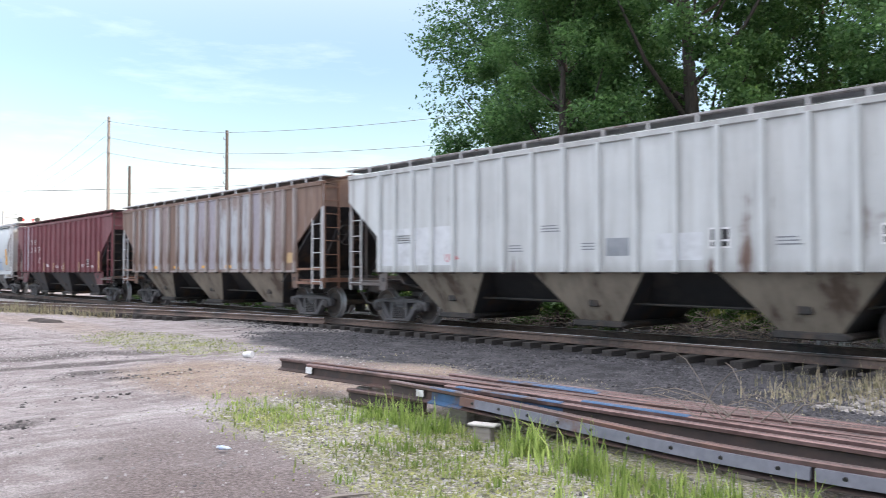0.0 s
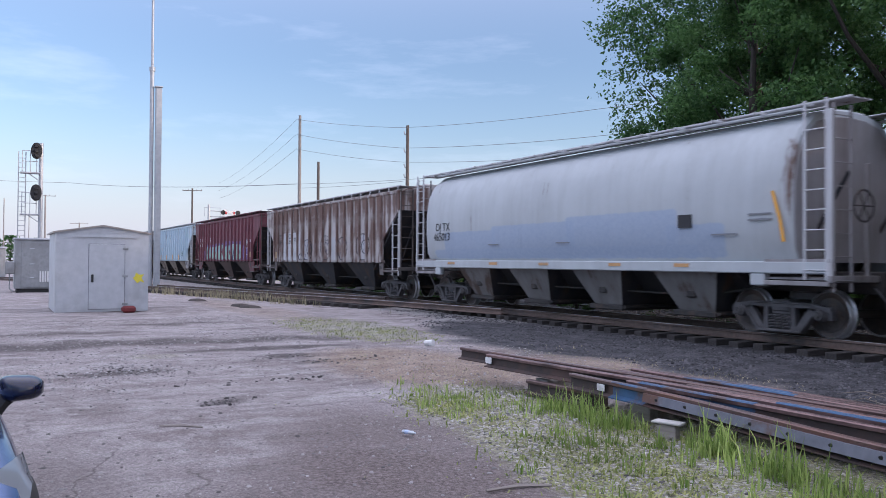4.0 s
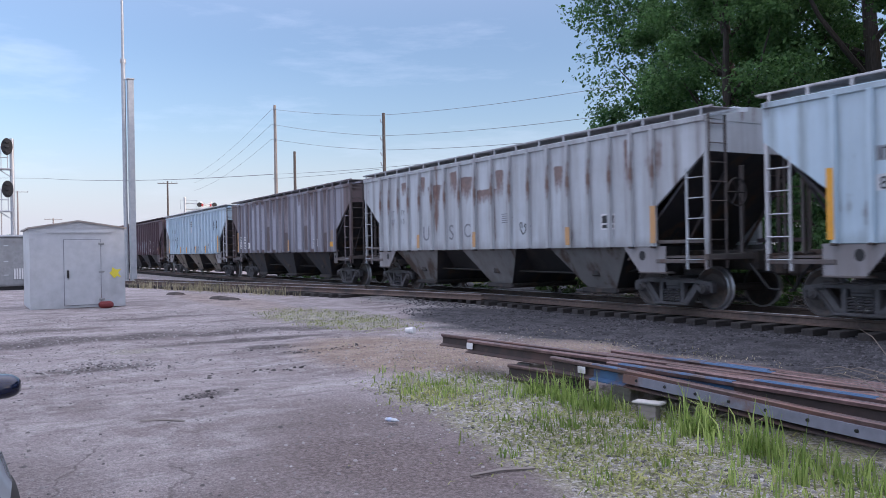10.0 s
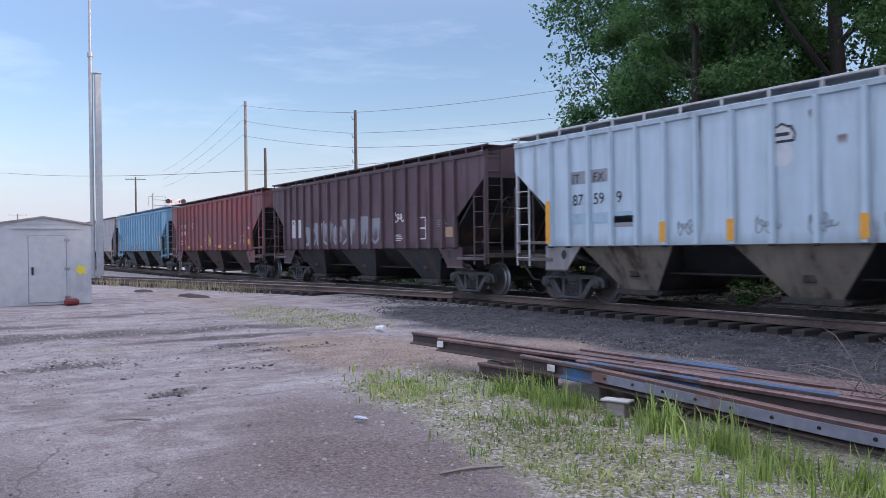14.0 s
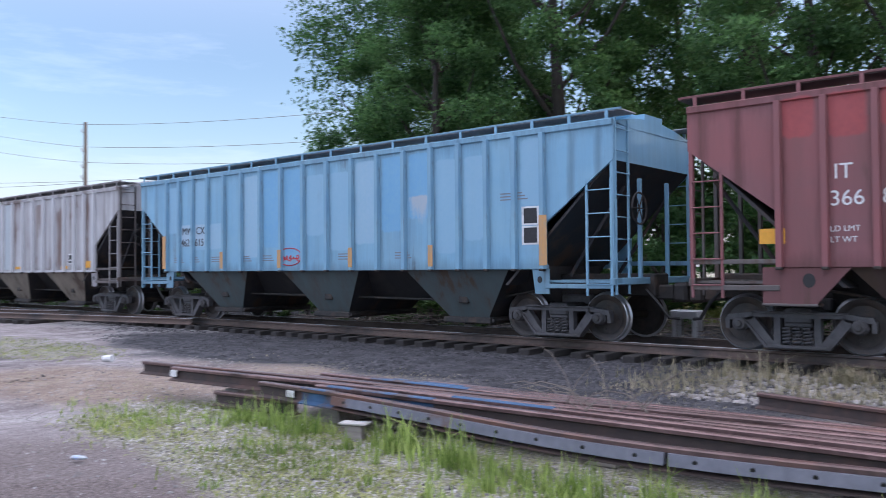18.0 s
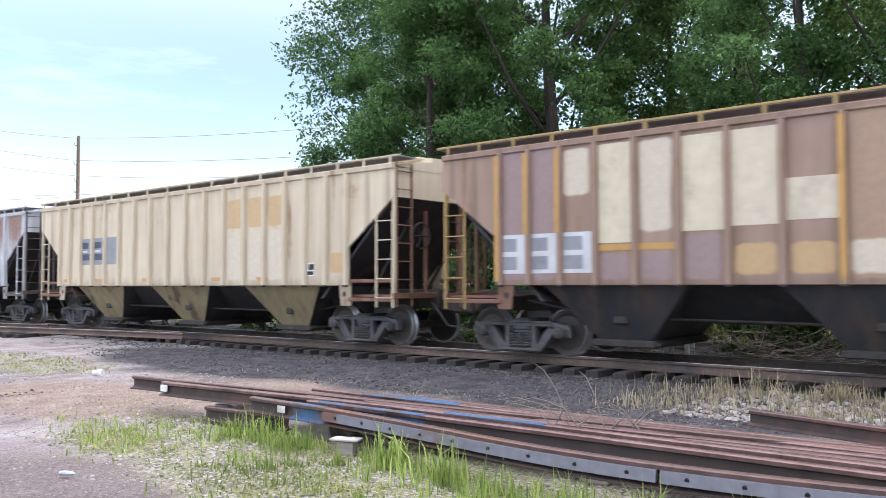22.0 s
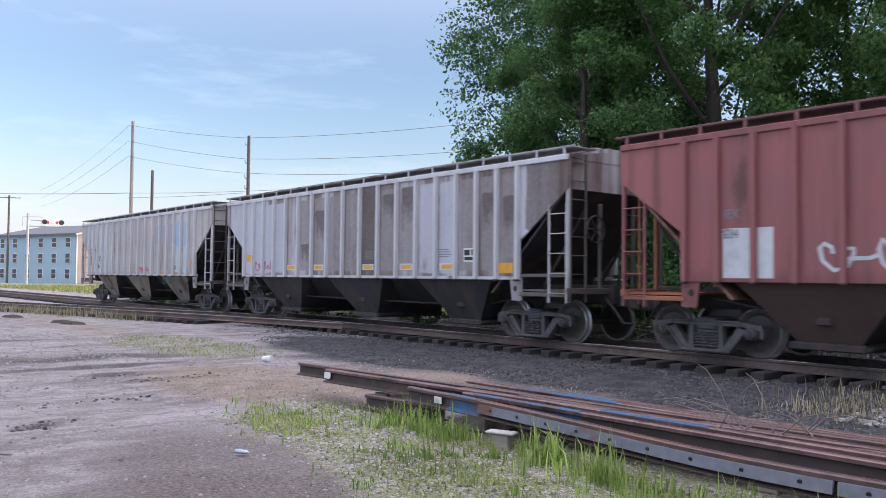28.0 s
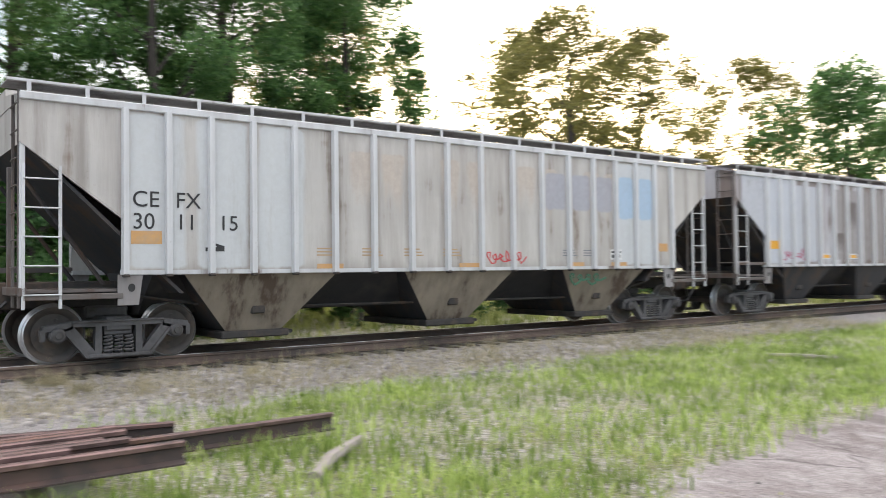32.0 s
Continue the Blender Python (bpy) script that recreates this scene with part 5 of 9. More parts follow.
class Side:
    """Places marks on one car's near side, by fractions of its length and height."""

    def __init__(self, i):
        self.car, _, _, self.length = CARS[i]
        self.span = self.length / 2 - 1.32
        self.ribbed = i != 3
        self.paint = P[SPECS[i][1]]

    def x(self, f):
        return -self.span + 2 * self.span * f

    def gap(self, k):
        """The two edges of a panel, counted from the car's rear, as fractions of its side."""
        return (rib_at(k) + 1) / 2 + 0.0045, (rib_at(k + 1) + 1) / 2 - 0.0045

    def panel(self, k, g0, g1, m, lift=0.004):
        f0, f1 = self.gap(k)
        if isinstance(m, tuple):
            return wear(self.paint, self.x(f0), self.x(f1), self.z(g0), self.z(g1), *m)
        return patch(self.car, self.x(f0), self.x(f1), self.z(g0), self.z(g1), m, "paint_patch", "", lift)

    def z(self, f):
        return SILL + (EAVE - 0.09 - SILL) * f

    def patch(self, f0, f1, g0, g1, m, name="paint_patch", lift=0.004):
        if self.ribbed and 0.045 <= f1 - f0 <= 0.068:
            # a field of one panel's width lies between two ribs
            k = math.floor((f0 + f1) * 8)
            f0, f1 = self.gap(k + (1 if k > 8 else 0))
        if isinstance(m, tuple):
            return wear(self.paint, self.x(f0), self.x(f1), self.z(g0), self.z(g1), *m)
        return patch(self.car, self.x(f0), self.x(f1), self.z(g0), self.z(g1), m, name, "", lift)

    def text(self, s, f, g, size, m, lift=0.007):
        if self.ribbed:
            # letters stand between the ribs
            k = round(f * 16 - 0.2)
            f0, f1 = self.gap(k + (1 if k > 8 else 0))
            f = f0 + (f1 - f0) * (0.06 if len(s) > 2 else 0.16)
        return lettering(s, size, m, self.car, self.x(f), self.z(g), -HALF_W - lift)

    def stripe(self, *fs, g=0.17, m=None, w=0.075, g0=0.0):
        for f in fs:
            if self.ribbed:
                f = min((0.5 + 0.5 * rib_at(k) for k in range(RIBS)), key=lambda q: abs(q - f))
            patch(self.car, self.x(f) - w, self.x(f) + w, self.z(g0), self.z(g), m or YELLOW, "reflector_strip", "", 0.006, -HALF_W - 0.088)

    def dash(self, *fs, g=0.02, w=0.26, h=0.09, m=None):
        for f in fs:
            patch(self.car, self.x(f), self.x(f) + w, self.z(g), self.z(g) + h, m or YELLOW, "reflector_strip", "", 0.006)

    def bars(self, f, g, w, m, rows=3):
        bars(self.car, self.x(f), self.z(g), w, m, rows)

    def plate(self, f, g, w=0.36, h=0.34):
        label_plate(self.car, self.x(f), self.z(g), w, h)

    def tag(self, f, g, w, h, m, seed, thick=0.02, loops=9):
        return scribble(self.car, self.x(f), self.z(g), w, h, m, seed, thick, loops)

    def stain(self, f, g, w, h, m, seed):
        """A run of rust or fading that trails downward, thin and ragged at its edges."""
        soft = {F_RUST: RUN_RUST, F_ASH: RUN_ASH, F_GREY: RUN_GREY, TAN_FADE: RUN_TAN}[m]
        x, z = self.x(f), self.z(min(g + 0.02, 1.03))
        wear(self.paint, x - 0.2 * w, x + 1.2 * w, z - 1.3 * h, z, *soft)


def shield(s, f, g):
    """A faded dark-rimmed emblem with a pale disc under it."""
    x, z = s.x(f), s.z(g)
    rim = lambda e: [(x + e, z - 0.04 + e), (x - 0.02 + e, z + 0.10), (x + 0.05 + e, z + 0.24 - e), (x + 0.14, z + 0.25 - e), (x + 0.24, z + 0.30 - e), (x + 0.34, z + 0.25 - e), (x + 0.43 - e, z + 0.24 - e), (x + 0.50 - e, z + 0.10), (x + 0.48 - e, z - 0.04 + e)][::-1]
    part("shield_mark", Build().prism(rim(0), -0.003, 0), BLACK_INK, s.car, "dark-rimmed emblem", pose(0, -HALF_W, 0))
    part("shield_mark", Build().prism(rim(0.045), -0.006, 0), F_WHITE, s.car, "", pose(0, -HALF_W, 0))
    patch(s.car, x + 0.09, x + 0.39, z + 0.07, z + 0.13, BLACK_INK, "shield_mark", "", 0.009)
    part("shield_mark", Build().prism([(x + 0.24 + 0.21 * math.cos(a), z - 0.25 + 0.19 * math.sin(a)) for a in (2 * math.pi * k / 18 for k in range(18))], -0.004, 0), F_WHITE, s.car, "pale disc", pose(0, -HALF_W, 0))


def framed_letter(s, k, g, letter):
    """A small white frame with a letter, in the middle of a panel."""
    f0, f1 = s.gap(k)
    x, z = s.x((f0 + f1) / 2) - 0.12, s.z(g)
    for x0, x1, z0, z1 in ((0, 0.24, 0, 0.022), (0, 0.24, 0.288, 0.31), (0, 0.022, 0.022, 0.288), (0.218, 0.24, 0.022, 0.288)):
        patch(s.car, x + x0, x + x1, z + z0, z + z1, WHITE, "stencil_frame")
    patch(s.car, x + 0.05, x + 0.19, z + 0.225, z + 0.25, WHITE, "stencil_line")
    lettering(letter, 0.19, WHITE, s.car, x + 0.06, z + 0.055, -HALF_W - 0.005)


def mark_cars():
    s = Side(0)
    s.patch(0.01, 0.21, 0.04, 0.42, F_WHITE)
    s.bars(0.04, 0.34, 0.9, GREY_INK, 4)
    s.bars(0.42, 0.36, 0.5, GREY_INK, 3)
    s.patch(0.545, 0.585, 0.10, 0.24, F_GREY)
    s.patch(0.63, 0.70, 0.06, 0.26, F_WHITE)
    s.plate(0.71, 0.14)
    s.plate(0.92, 0.14, 0.3, 0.3)
    for f in (0.35, 0.5, 0.8):
        s.bars(f, 0.2, 0.4, GREY_INK, 3)
    s.tag(0.195, 0.06, 0.4, 0.25, RED_INK, 3, 0.008, 5)

    s = Side(1)
    s.dash(0.15, 0.31, 0.5, 0.64, g=0.03, w=0.42)
    pale, slate, ashen = ((0.42, 0.45, 0.49), (0.37, 0.40, 0.44), False), ((0.33, 0.32, 0.37), (0.28, 0.265, 0.305), False), ((0.27, 0.225, 0.225), (0.22, 0.175, 0.175), False)
    for k, m in ((2, slate), (3, pale), (4, ashen), (6, pale), (7, pale), (8, slate), (9, slate), (10, pale), (11, pale), (12, pale), (13, slate), (14, pale), (15, ashen)):
        s.panel(k, 0.0, 1.02, m)
    for k in (10, 11, 14):
        s.panel(k, 0.55, 1.02, ((0.21, 0.15, 0.13), (0.17, 0.12, 0.10), True))
    smear(s.paint, (0.12, 0.078, 0.065), (3.2, 1.0, 0.7), 0.50, 0.66, 0.75)
    smear(s.paint, (0.36, 0.35, 0.37), (5.0, 1.0, 0.5), 0.60, 0.72, 0.5)
    s.panel(16, 0.08, 0.22, SOFT_OCHRE)

    s = Side(2)
    for f, m in ((0.005, ((0.36, 0.31, 0.36), (0.28, 0.22, 0.27), False)), (0.065, ((0.50, 0.50, 0.56), (0.44, 0.43, 0.50), False)), (0.13, ((0.26, 0.17, 0.21), (0.19, 0.09, 0.115), False))):
        s.patch(f, f + 0.05, 0.0, 1.02, m)
    s.text("IT", 0.118, 0.60, 0.36, WHITE)
    s.text("FX", 0.195, 0.60, 0.36, WHITE)
    s.text("36", 0.112, 0.42, 0.40, WHITE)
    s.text("68", 0.190, 0.42, 0.40, WHITE)
    s.text("24", 0.262, 0.42, 0.40, WHITE)
    for f, g in ((0.19, 0.11), (0.34, 0.14), (0.47, 0.12), (0.55, 0.1), (0.79, 0.12), (0.90, 0.1)):
        s.bars(f, g, 0.45, WHITE, 3)
    s.plate(0.85, 0.08, 0.44)
    s.stripe(0.335, 0.465, 0.60, 0.80, m=F_TAN, w=0.045)
    s.stripe(0.99, g=0.36, m=ORANGE_FADE, w=0.06)
    framed_letter(s, 4, 0.18, "C")

    # the round car: a blue band low on its side
    s = Side(3)
    hl = s.length / 2 - 0.85
    for x0, x1, top in ((-hl * 0.84, -hl * 0.40, 2.22), (-hl * 0.44, hl * 0.12, 2.32), (hl * 0.06, hl * 0.62, 2.42), (hl * 0.56, hl * 0.80, 2.1), (-hl * 0.94, hl * 0.7, 1.7)):
        wear(s.paint, x0, x1, SILL + 0.06, top, (0.30, 0.37, 0.49), (0.34, 0.41, 0.52))
    s.text("DJ TX", 0.01, 0.40, 0.34, BLACK_INK, 0.035)
    s.text("465013", 0.0, 0.27, 0.34, BLACK_INK, 0.035)
    for x, z, w, h, m in ((hl * 0.62, 2.02, 0.36, 0.26, BLACK_INK), (-hl * 0.45, 1.78, 0.5, 0.03, GREY_INK), (0.1, 1.78, 0.5, 0.03, GREY_INK), (hl * 0.75, 1.85, 0.6, 0.03, GREY_INK), (hl * 0.88, 2.2, 0.5, 0.03, GREY_INK), (hl * 0.88, 2.1, 0.5, 0.03, GREY_INK)):
        part("stencil_line", Build().box(x, x + w, -1.625, -1.605, z, z + h), m, s.car)
    part("reflector_strip", Build().tube([(hl * 0.995, -1.63, 1.7), (hl * 0.985, -1.64, 2.1), (hl * 0.96, -1.63, 2.6)], 0.035, 4), YELLOW, s.car)
    for f in (-0.8, -0.45, -0.1, 0.3, 0.6):
        part("reflector_strip", Build().box(hl * f, hl * f + 0.4, -1.592, -1.578, SILL - 0.10, SILL - 0.03), ORANGE_FADE, s.car)

    s = Side(4)
    s.patch(0.085, 0.30, 0.0, 0.55, F_WHITE)
    for t, f, g in (("MW", 0.10, 0.44), ("CX", 0.185, 0.44), ("46", 0.10, 0.33), ("03", 0.185, 0.33), ("47", 0.29, 0.36)):
        s.text(t, f, g, 0.30, BLACK_INK)
    s.patch(0.02, 0.07, 0.05, 0.18, F_TAN)
    # thin sprayed loops: wheels, arcs and spokes
    for f, g, rx, rz in ((0.375, 0.18, 0.62, 0.50), (0.395, 0.20, 0.30, 0.26), (0.31, 0.06, 0.34, 0.16), (0.55, 0.22, 0.58, 0.52), (0.57, 0.24, 0.26, 0.30), (0.70, 0.20, 0.50, 0.46), (0.86, 0.22, 0.62, 0.50), (0.875, 0.22, 0.28, 0.24)):
        cx, cz = s.x(f), s.z(g)
        part("sprayed_stroke", Build().tube([(cx + rx * math.cos(a), -HALF_W - 0.004, max(SILL + 0.03, cz + rz * math.sin(a + 0.2 * math.cos(a)))) for a in (2 * math.pi * k / 28 for k in range(29))], 0.016, 4), BLACK_INK, s.car)
        for a in (0.5, 1.3, 2.2, 3.9):
            part("sprayed_stroke", Build().tube([(cx + 0.45 * rx * math.cos(a), -HALF_W - 0.004, max(SILL + 0.03, cz + 0.45 * rz * math.sin(a))), (cx + rx * math.cos(a + 0.15), -HALF_W - 0.004, max(SILL + 0.03, cz + rz * math.sin(a + 0.15)))], 0.011, 4), NAVY, s.car)
    for k in range(17):
        s.panel(k, (0.30, 0.50, 0.42, 0.55, 0.25, 0.46)[k % 6], 1.03, ((0.155, 0.085, 0.062), (0.085, 0.05, 0.042), True))
        s.panel(k, 0.62, 1.03, ((0.20, 0.115, 0.085), (0.13, 0.075, 0.06), True))
    for k in (1, 4, 7, 8, 11, 13, 16):
        s.panel(k, 0.1, 0.8, ((0.19, 0.12, 0.10), (0.13, 0.085, 0.075), True))
    for k in (3, 6, 10, 14):
        s.panel(k, 0.0, 0.42, ((0.47, 0.48, 0.51), (0.42, 0.42, 0.45), False))

    s = Side(5)
    for f0, f1, g0, g1 in ((0.105, 0.17, 0.0, 0.26), (0.16, 0.36, 0.26, 0.42), (0.34, 0.52, 0.30, 0.45), (0.50, 0.68, 0.32, 0.49), (0.66, 0.83, 0.34, 0.47), (0.79, 0.88, 0.0, 0.36), (0.86, 0.94, 0.0, 0.12)):
        wear(s.paint, s.x(f0), s.x(f1), s.z(g0), s.z(g1), (0.20, 0.16, 0.40), (0.145, 0.075, 0.17))
    bubble_graffiti(s.car, s.x(0.135), s.x(0.825), s.z(0.005), s.z(0.385))
    for t, f, g in (("IT", 0.03, 0.52), ("FX", 0.085, 0.52), ("366", 0.025, 0.38), ("552", 0.10, 0.38)):
        s.text(t, f, g, 0.28, WHITE)
    for k in (1, 2):
        s.panel(k, 0.49, 0.66, ((0.27, 0.15, 0.17), (0.23, 0.115, 0.135), False))
    s.bars(0.035, 0.22, 0.4, WHITE, 3)
    s.dash(-0.03, g=0.13, w=0.42, h=0.2, m=F_OCHRE)
    framed_letter(s, 4, 0.47, "C")
    s.bars(0.955, 0.48, 0.3, WHITE, 3)
    s.patch(0.955, 0.99, 0.08, 0.2, F_TAN)
    s.tag(0.885, 0.34, 0.62, 0.42, F_WHITE, 21, 0.022, 6)
    s.patch(0.898, 0.942, 0.12, 0.30, F_WHITE)
    s.patch(0.902, 0.938, 0.14, 0.28, VIOLET, lift=0.008)

    s = Side(6)
    for f, t1, t2 in ((0.09, "IT", "87"), (0.165, "FX", "33"), (0.235, "", "1")):
        if t1:
            s.patch(f - 0.006, f + 0.055, 0.52, 0.62, F_GREY)
            s.text(t1, f, 0.53, 0.26, BLACK_INK)
        s.patch(f - 0.006, f + 0.055, 0.32, 0.43, F_WHITE)
        s.text(t2, f, 0.33, 0.28, BLACK_INK)
        s.bars(f, 0.24, 0.4, GREY_INK, 3)
    s.stripe(0.01, g=0.5, w=0.06)
    s.stripe(0.205, 0.40, 0.60, 0.80)
    shield(s, 0.483, 0.74)
    s.plate(0.835, 0.12, 0.44)
    s.patch(0.74, 0.765, 0.16, 0.23, F_GREY)
    s.patch(0.91, 0.985, 0.18, 0.44, F_LBLUE)
    s.bars(0.87, 0.12, 0.5, BLACK_INK, 3)
    s.bars(0.43, 0.12, 0.25, GREY_INK, 3)

    s = Side(7)
    for k, (f, g, w, h) in enumerate(((0.26, 0.80, 0.7, 0.8), (0.36, 0.93, 0.5, 0.9), (0.40, 0.84, 0.7, 0.8), (0.47, 0.66, 0.9, 0.5), (0.21, 0.93, 0.4, 0.7), (0.545, 0.86, 0.35, 0.9), (0.74, 0.8, 0.3, 0.8), (0.93, 0.95, 0.25, 1.4), (0.12, 0.9, 0.3, 0.6))):
        s.stain(f, g, w, h, F_RUST, 60 + k)
    for t, f, g, z in (("U", 0.27, 0.10, 0.62), ("S", 0.37, 0.10, 0.62), ("C", 0.45, 0.12, 0.55)):
        s.text(t, f, g, z, GREY_INK)
    for t, f, g in (("IT", 0.06, 0.46), ("FX", 0.14, 0.46), ("87", 0.06, 0.34), ("10", 0.14, 0.34)):
        s.text(t, f, g, 0.24, GREY_INK)
    s.bars(0.565, 0.36, 0.5, GREY_INK, 5)
    s.tag(0.63, 0.12, 0.35, 0.4, BLACK_INK, 31, 0.015, 2)
    s.plate(0.87, 0.14, 0.42)
    s.stripe(0.205, 0.46, 0.80, g=0.18, m=ORANGE_FADE)
    s.stripe(0.99, g=0.33, m=ORANGE_FADE)

    s = Side(8)
    for f, t1, t2 in ((0.018, "PL", "18"), (0.085, "CX", "29"), (0.155, "", "6")):
        if t1:
            s.patch(f - 0.004, f + 0.05, 0.20, 0.32, WHITE)
            s.text(t1, f, 0.215, 0.30, BLACK_INK)
        s.patch(f - 0.004, f + 0.05, 0.07, 0.19, WHITE)
        s.text(t2, f, 0.085, 0.30, BLACK_INK)
    s.stripe(0.0, g=0.42, m=ORANGE_FADE, w=0.07)
    s.plate(0.815, 0.07, 0.44, 0.3)
    s.patch(0.93, 0.975, 0.06, 0.14, YELLOW)
    s.panel(16, 0.16, 0.34, ((0.30, 0.23, 0.17), (0.24, 0.18, 0.14), False))
    s.panel(11, 0.02, 0.16, ((0.40, 0.42, 0.46), (0.36, 0.37, 0.40), False))
    s.panel(13, 0.08, 0.24, ((0.20, 0.215, 0.27), (0.17, 0.18, 0.22), False))
    s.stripe(0.60, g=0.2, m=ORANGE_FADE)
    lav, smoke, coal = ((0.37, 0.385, 0.45), (0.31, 0.32, 0.37), False), ((0.24, 0.225, 0.245), (0.19, 0.17, 0.185), False), ((0.075, 0.052, 0.052), (0.105, 0.075, 0.075), True)
    for k, m in ((3, lav), (4, lav), (5, lav), (6, smoke), (7, lav), (8, smoke), (9, smoke), (11, lav), (12, smoke), (13, lav), (15, smoke)):
        s.panel(k, 0.02, 0.97, m)
    for k, g in ((3, 0.7), (6, 0.3), (7, 0.45), (8, 0.25), (9, 0.4), (11, 0.62), (12, 0.2), (13, 0.35), (15, 0.45), (5, 0.75)):
        s.panel(k, g, 1.03, coal)
    for k, g in ((6, 0.5), (9, 0.35), (12, 0.45), (15, 0.3)):
        s.panel(k, 0.0, g, ((0.10, 0.075, 0.075), (0.07, 0.05, 0.05), False))

    s = Side(9)
    for f, t1, t2 in ((0.045, "IT", "87"), (0.12, "FX", "59"), (0.20, "", "9")):
        if t1:
            s.patch(f - 0.006, f + 0.055, 0.56, 0.68, F_GREY)
            s.text(t1, f, 0.57, 0.28, BLACK_INK)
        s.text(t2, f, 0.36, 0.34, BLACK_INK)
        s.patch(f - 0.004, f + 0.05, 0.18, 0.28, F_LBLUE)
    s.patch(0.20, 0.25, 0.14, 0.24, F_GREY)
    s.stripe(0.0, g=0.42)
    s.stripe(0.26, 0.41, 0.61, 0.80)
    s.stripe(1.0, g=0.4)
    shield(s, 0.462, 0.72)
    s.plate(0.80, 0.09, 0.44)
    s.tag(0.90, 0.50, 0.85, 0.75, BLACK_INK, 33, 0.012, 6)
    for k, f in enumerate((0.3, 0.44, 0.62, 0.52, 0.72)):
        s.tag(f, 0.03, 0.45, 0.4, GREY_INK, 70 + k, 0.01, 5)
    for k, (f, g) in enumerate(((0.52, 0.9), (0.56, 0.7), (0.66, 0.6), (0.70, 0.93), (0.83, 0.75), (0.86, 0.3), (0.92, 0.15), (0.97, 0.12), (0.76, 0.35), (0.33, 0.85))):
        s.stain(f, g, 0.16, 0.22, F_RUST, 80 + k)

    s = Side(10)
    s.patch(0.055, 0.13, 0.16, 0.46, F_WHITE)
    s.text("IT", 0.06, 0.38, 0.2, BLACK_INK)
    s.text("FX", 0.10, 0.38, 0.2, BLACK_INK)
    for k, (f, w, g) in enumerate(((0.17, 0.05, 0.3), (0.23, 0.06, 0.38), (0.30, 0.06, 0.36), (0.37, 0.05, 0.30), (0.43, 0.07, 0.40), (0.52, 0.06, 0.42), (0.60, 0.05, 0.38))):
        s.stain(f, g, w * 2 * s.span, 0.75, F_GREY, 100 + k)
        stroke_tag(s.car, s.x(f), s.z(0.05), w * 2 * s.span, 0.6 + 0.1 * (k % 3), F_GREY, ((0, 4), (9, 2), (3,), (8, 1), (6,), (5, 7), (8,))[k], 0.045)
    s.tag(0.72, 0.30, 0.6, 0.4, WHITE, 35, 0.018, 3)
    s.patch(0.842, 0.870, 0.08, 0.36, WHITE)
    s.patch(0.8445, 0.8675, 0.095, 0.21, P["plum"], lift=0.008)
    s.patch(0.8445, 0.8675, 0.23, 0.345, P["plum"], lift=0.008)
    s.bars(0.72, 0.14, 0.5, WHITE, 4)
    s.patch(0.93, 0.98, 0.1, 0.22, F_TAN)
    s.bars(0.92, 0.30, 0.5, GREY_INK, 4)

    s = Side(11)
    for k in range(17):
        s.panel(k, (0.74, 0.72, 0.76, 0.68, 0.64, 0.72, 0.76, 0.74, 0.74, 0.72, 0.74, 0.64, 0.70, 0.72, 0.50, 0.56, 0.62)[k] + 0.02, 1.02, ((0.36, 0.07, 0.07), (0.30, 0.06, 0.065), False))
    for k in (11, 12, 13):
        s.panel(k, 0.44, 0.56, ((0.33, 0.065, 0.07), (0.27, 0.06, 0.065), False))
    for t, f, g, z in (("IT", 0.045, 0.50, 0.30), ("FX", 0.115, 0.50, 0.30), ("366", 0.055, 0.34, 0.30), ("887", 0.115, 0.34, 0.30)):
        s.text(t, f, g, z, WHITE)
    s.text("LD LMT", 0.055, 0.185, 0.115, WHITE)
    s.text("LT WT", 0.055, 0.12, 0.115, WHITE)
    s.bars(0.12, 0.20, 0.3, WHITE, 4)
    framed_letter(s, 4, 0.47, "E")
    s.dash(-0.02, g=0.12, w=0.36, h=0.22)
    s.dash(0.155, 0.36, 0.60, 0.74, w=0.5, h=0.13)
    s.dash(0.935, g=0.08, w=0.55, h=0.24)
    s.tag(0.47, 0.02, 0.55, 0.75, LIME_INK, 37, 0.02, 3)
    s.tag(0.69, 0.05, 0.5, 0.5, GREY_INK, 38, 0.02, 4)
    s.plate(0.87, 0.12, 0.5, 0.34)
    for f, g, w in ((0.43, 0.22, 0.35), (0.56, 0.08, 0.45), (0.62, 0.08, 0.5), (0.80, 0.12, 0.5), (0.93, 0.40, 0.6), (0.31, 0.08, 0.3)):
        s.bars(f, g, w, WHITE, 2)

    s = Side(12)
    haze, deep, chalk = ((0.235, 0.42, 0.565), (0.25, 0.43, 0.57), False), ((0.15, 0.36, 0.58), (0.175, 0.385, 0.57), False), ((0.30, 0.455, 0.575), (0.27, 0.44, 0.57), False)
    for k, g0, g1, m in ((0, 0.4, 0.94, haze), (2, 0.2, 0.98, haze), (3, 0.2, 0.5, chalk), (5, 0.1, 0.97, chalk), (6, 0.2, 0.98, deep), (7, 0.1, 0.98, deep), (8, 0.3, 0.9, haze), (9, 0.15, 0.9, haze), (10, 0.2, 0.97, chalk), (11, 0.3, 0.98, deep), (12, 0.4, 0.98, deep), (13, 0.1, 0.9, haze), (14, 0.2, 0.9, haze), (16, 0.45, 0.98, haze)):
        s.panel(k, g0, g1, m)
    s.panel(12, 0.25, 0.62, ((0.42, 0.44, 0.46), (0.37, 0.43, 0.48), True))
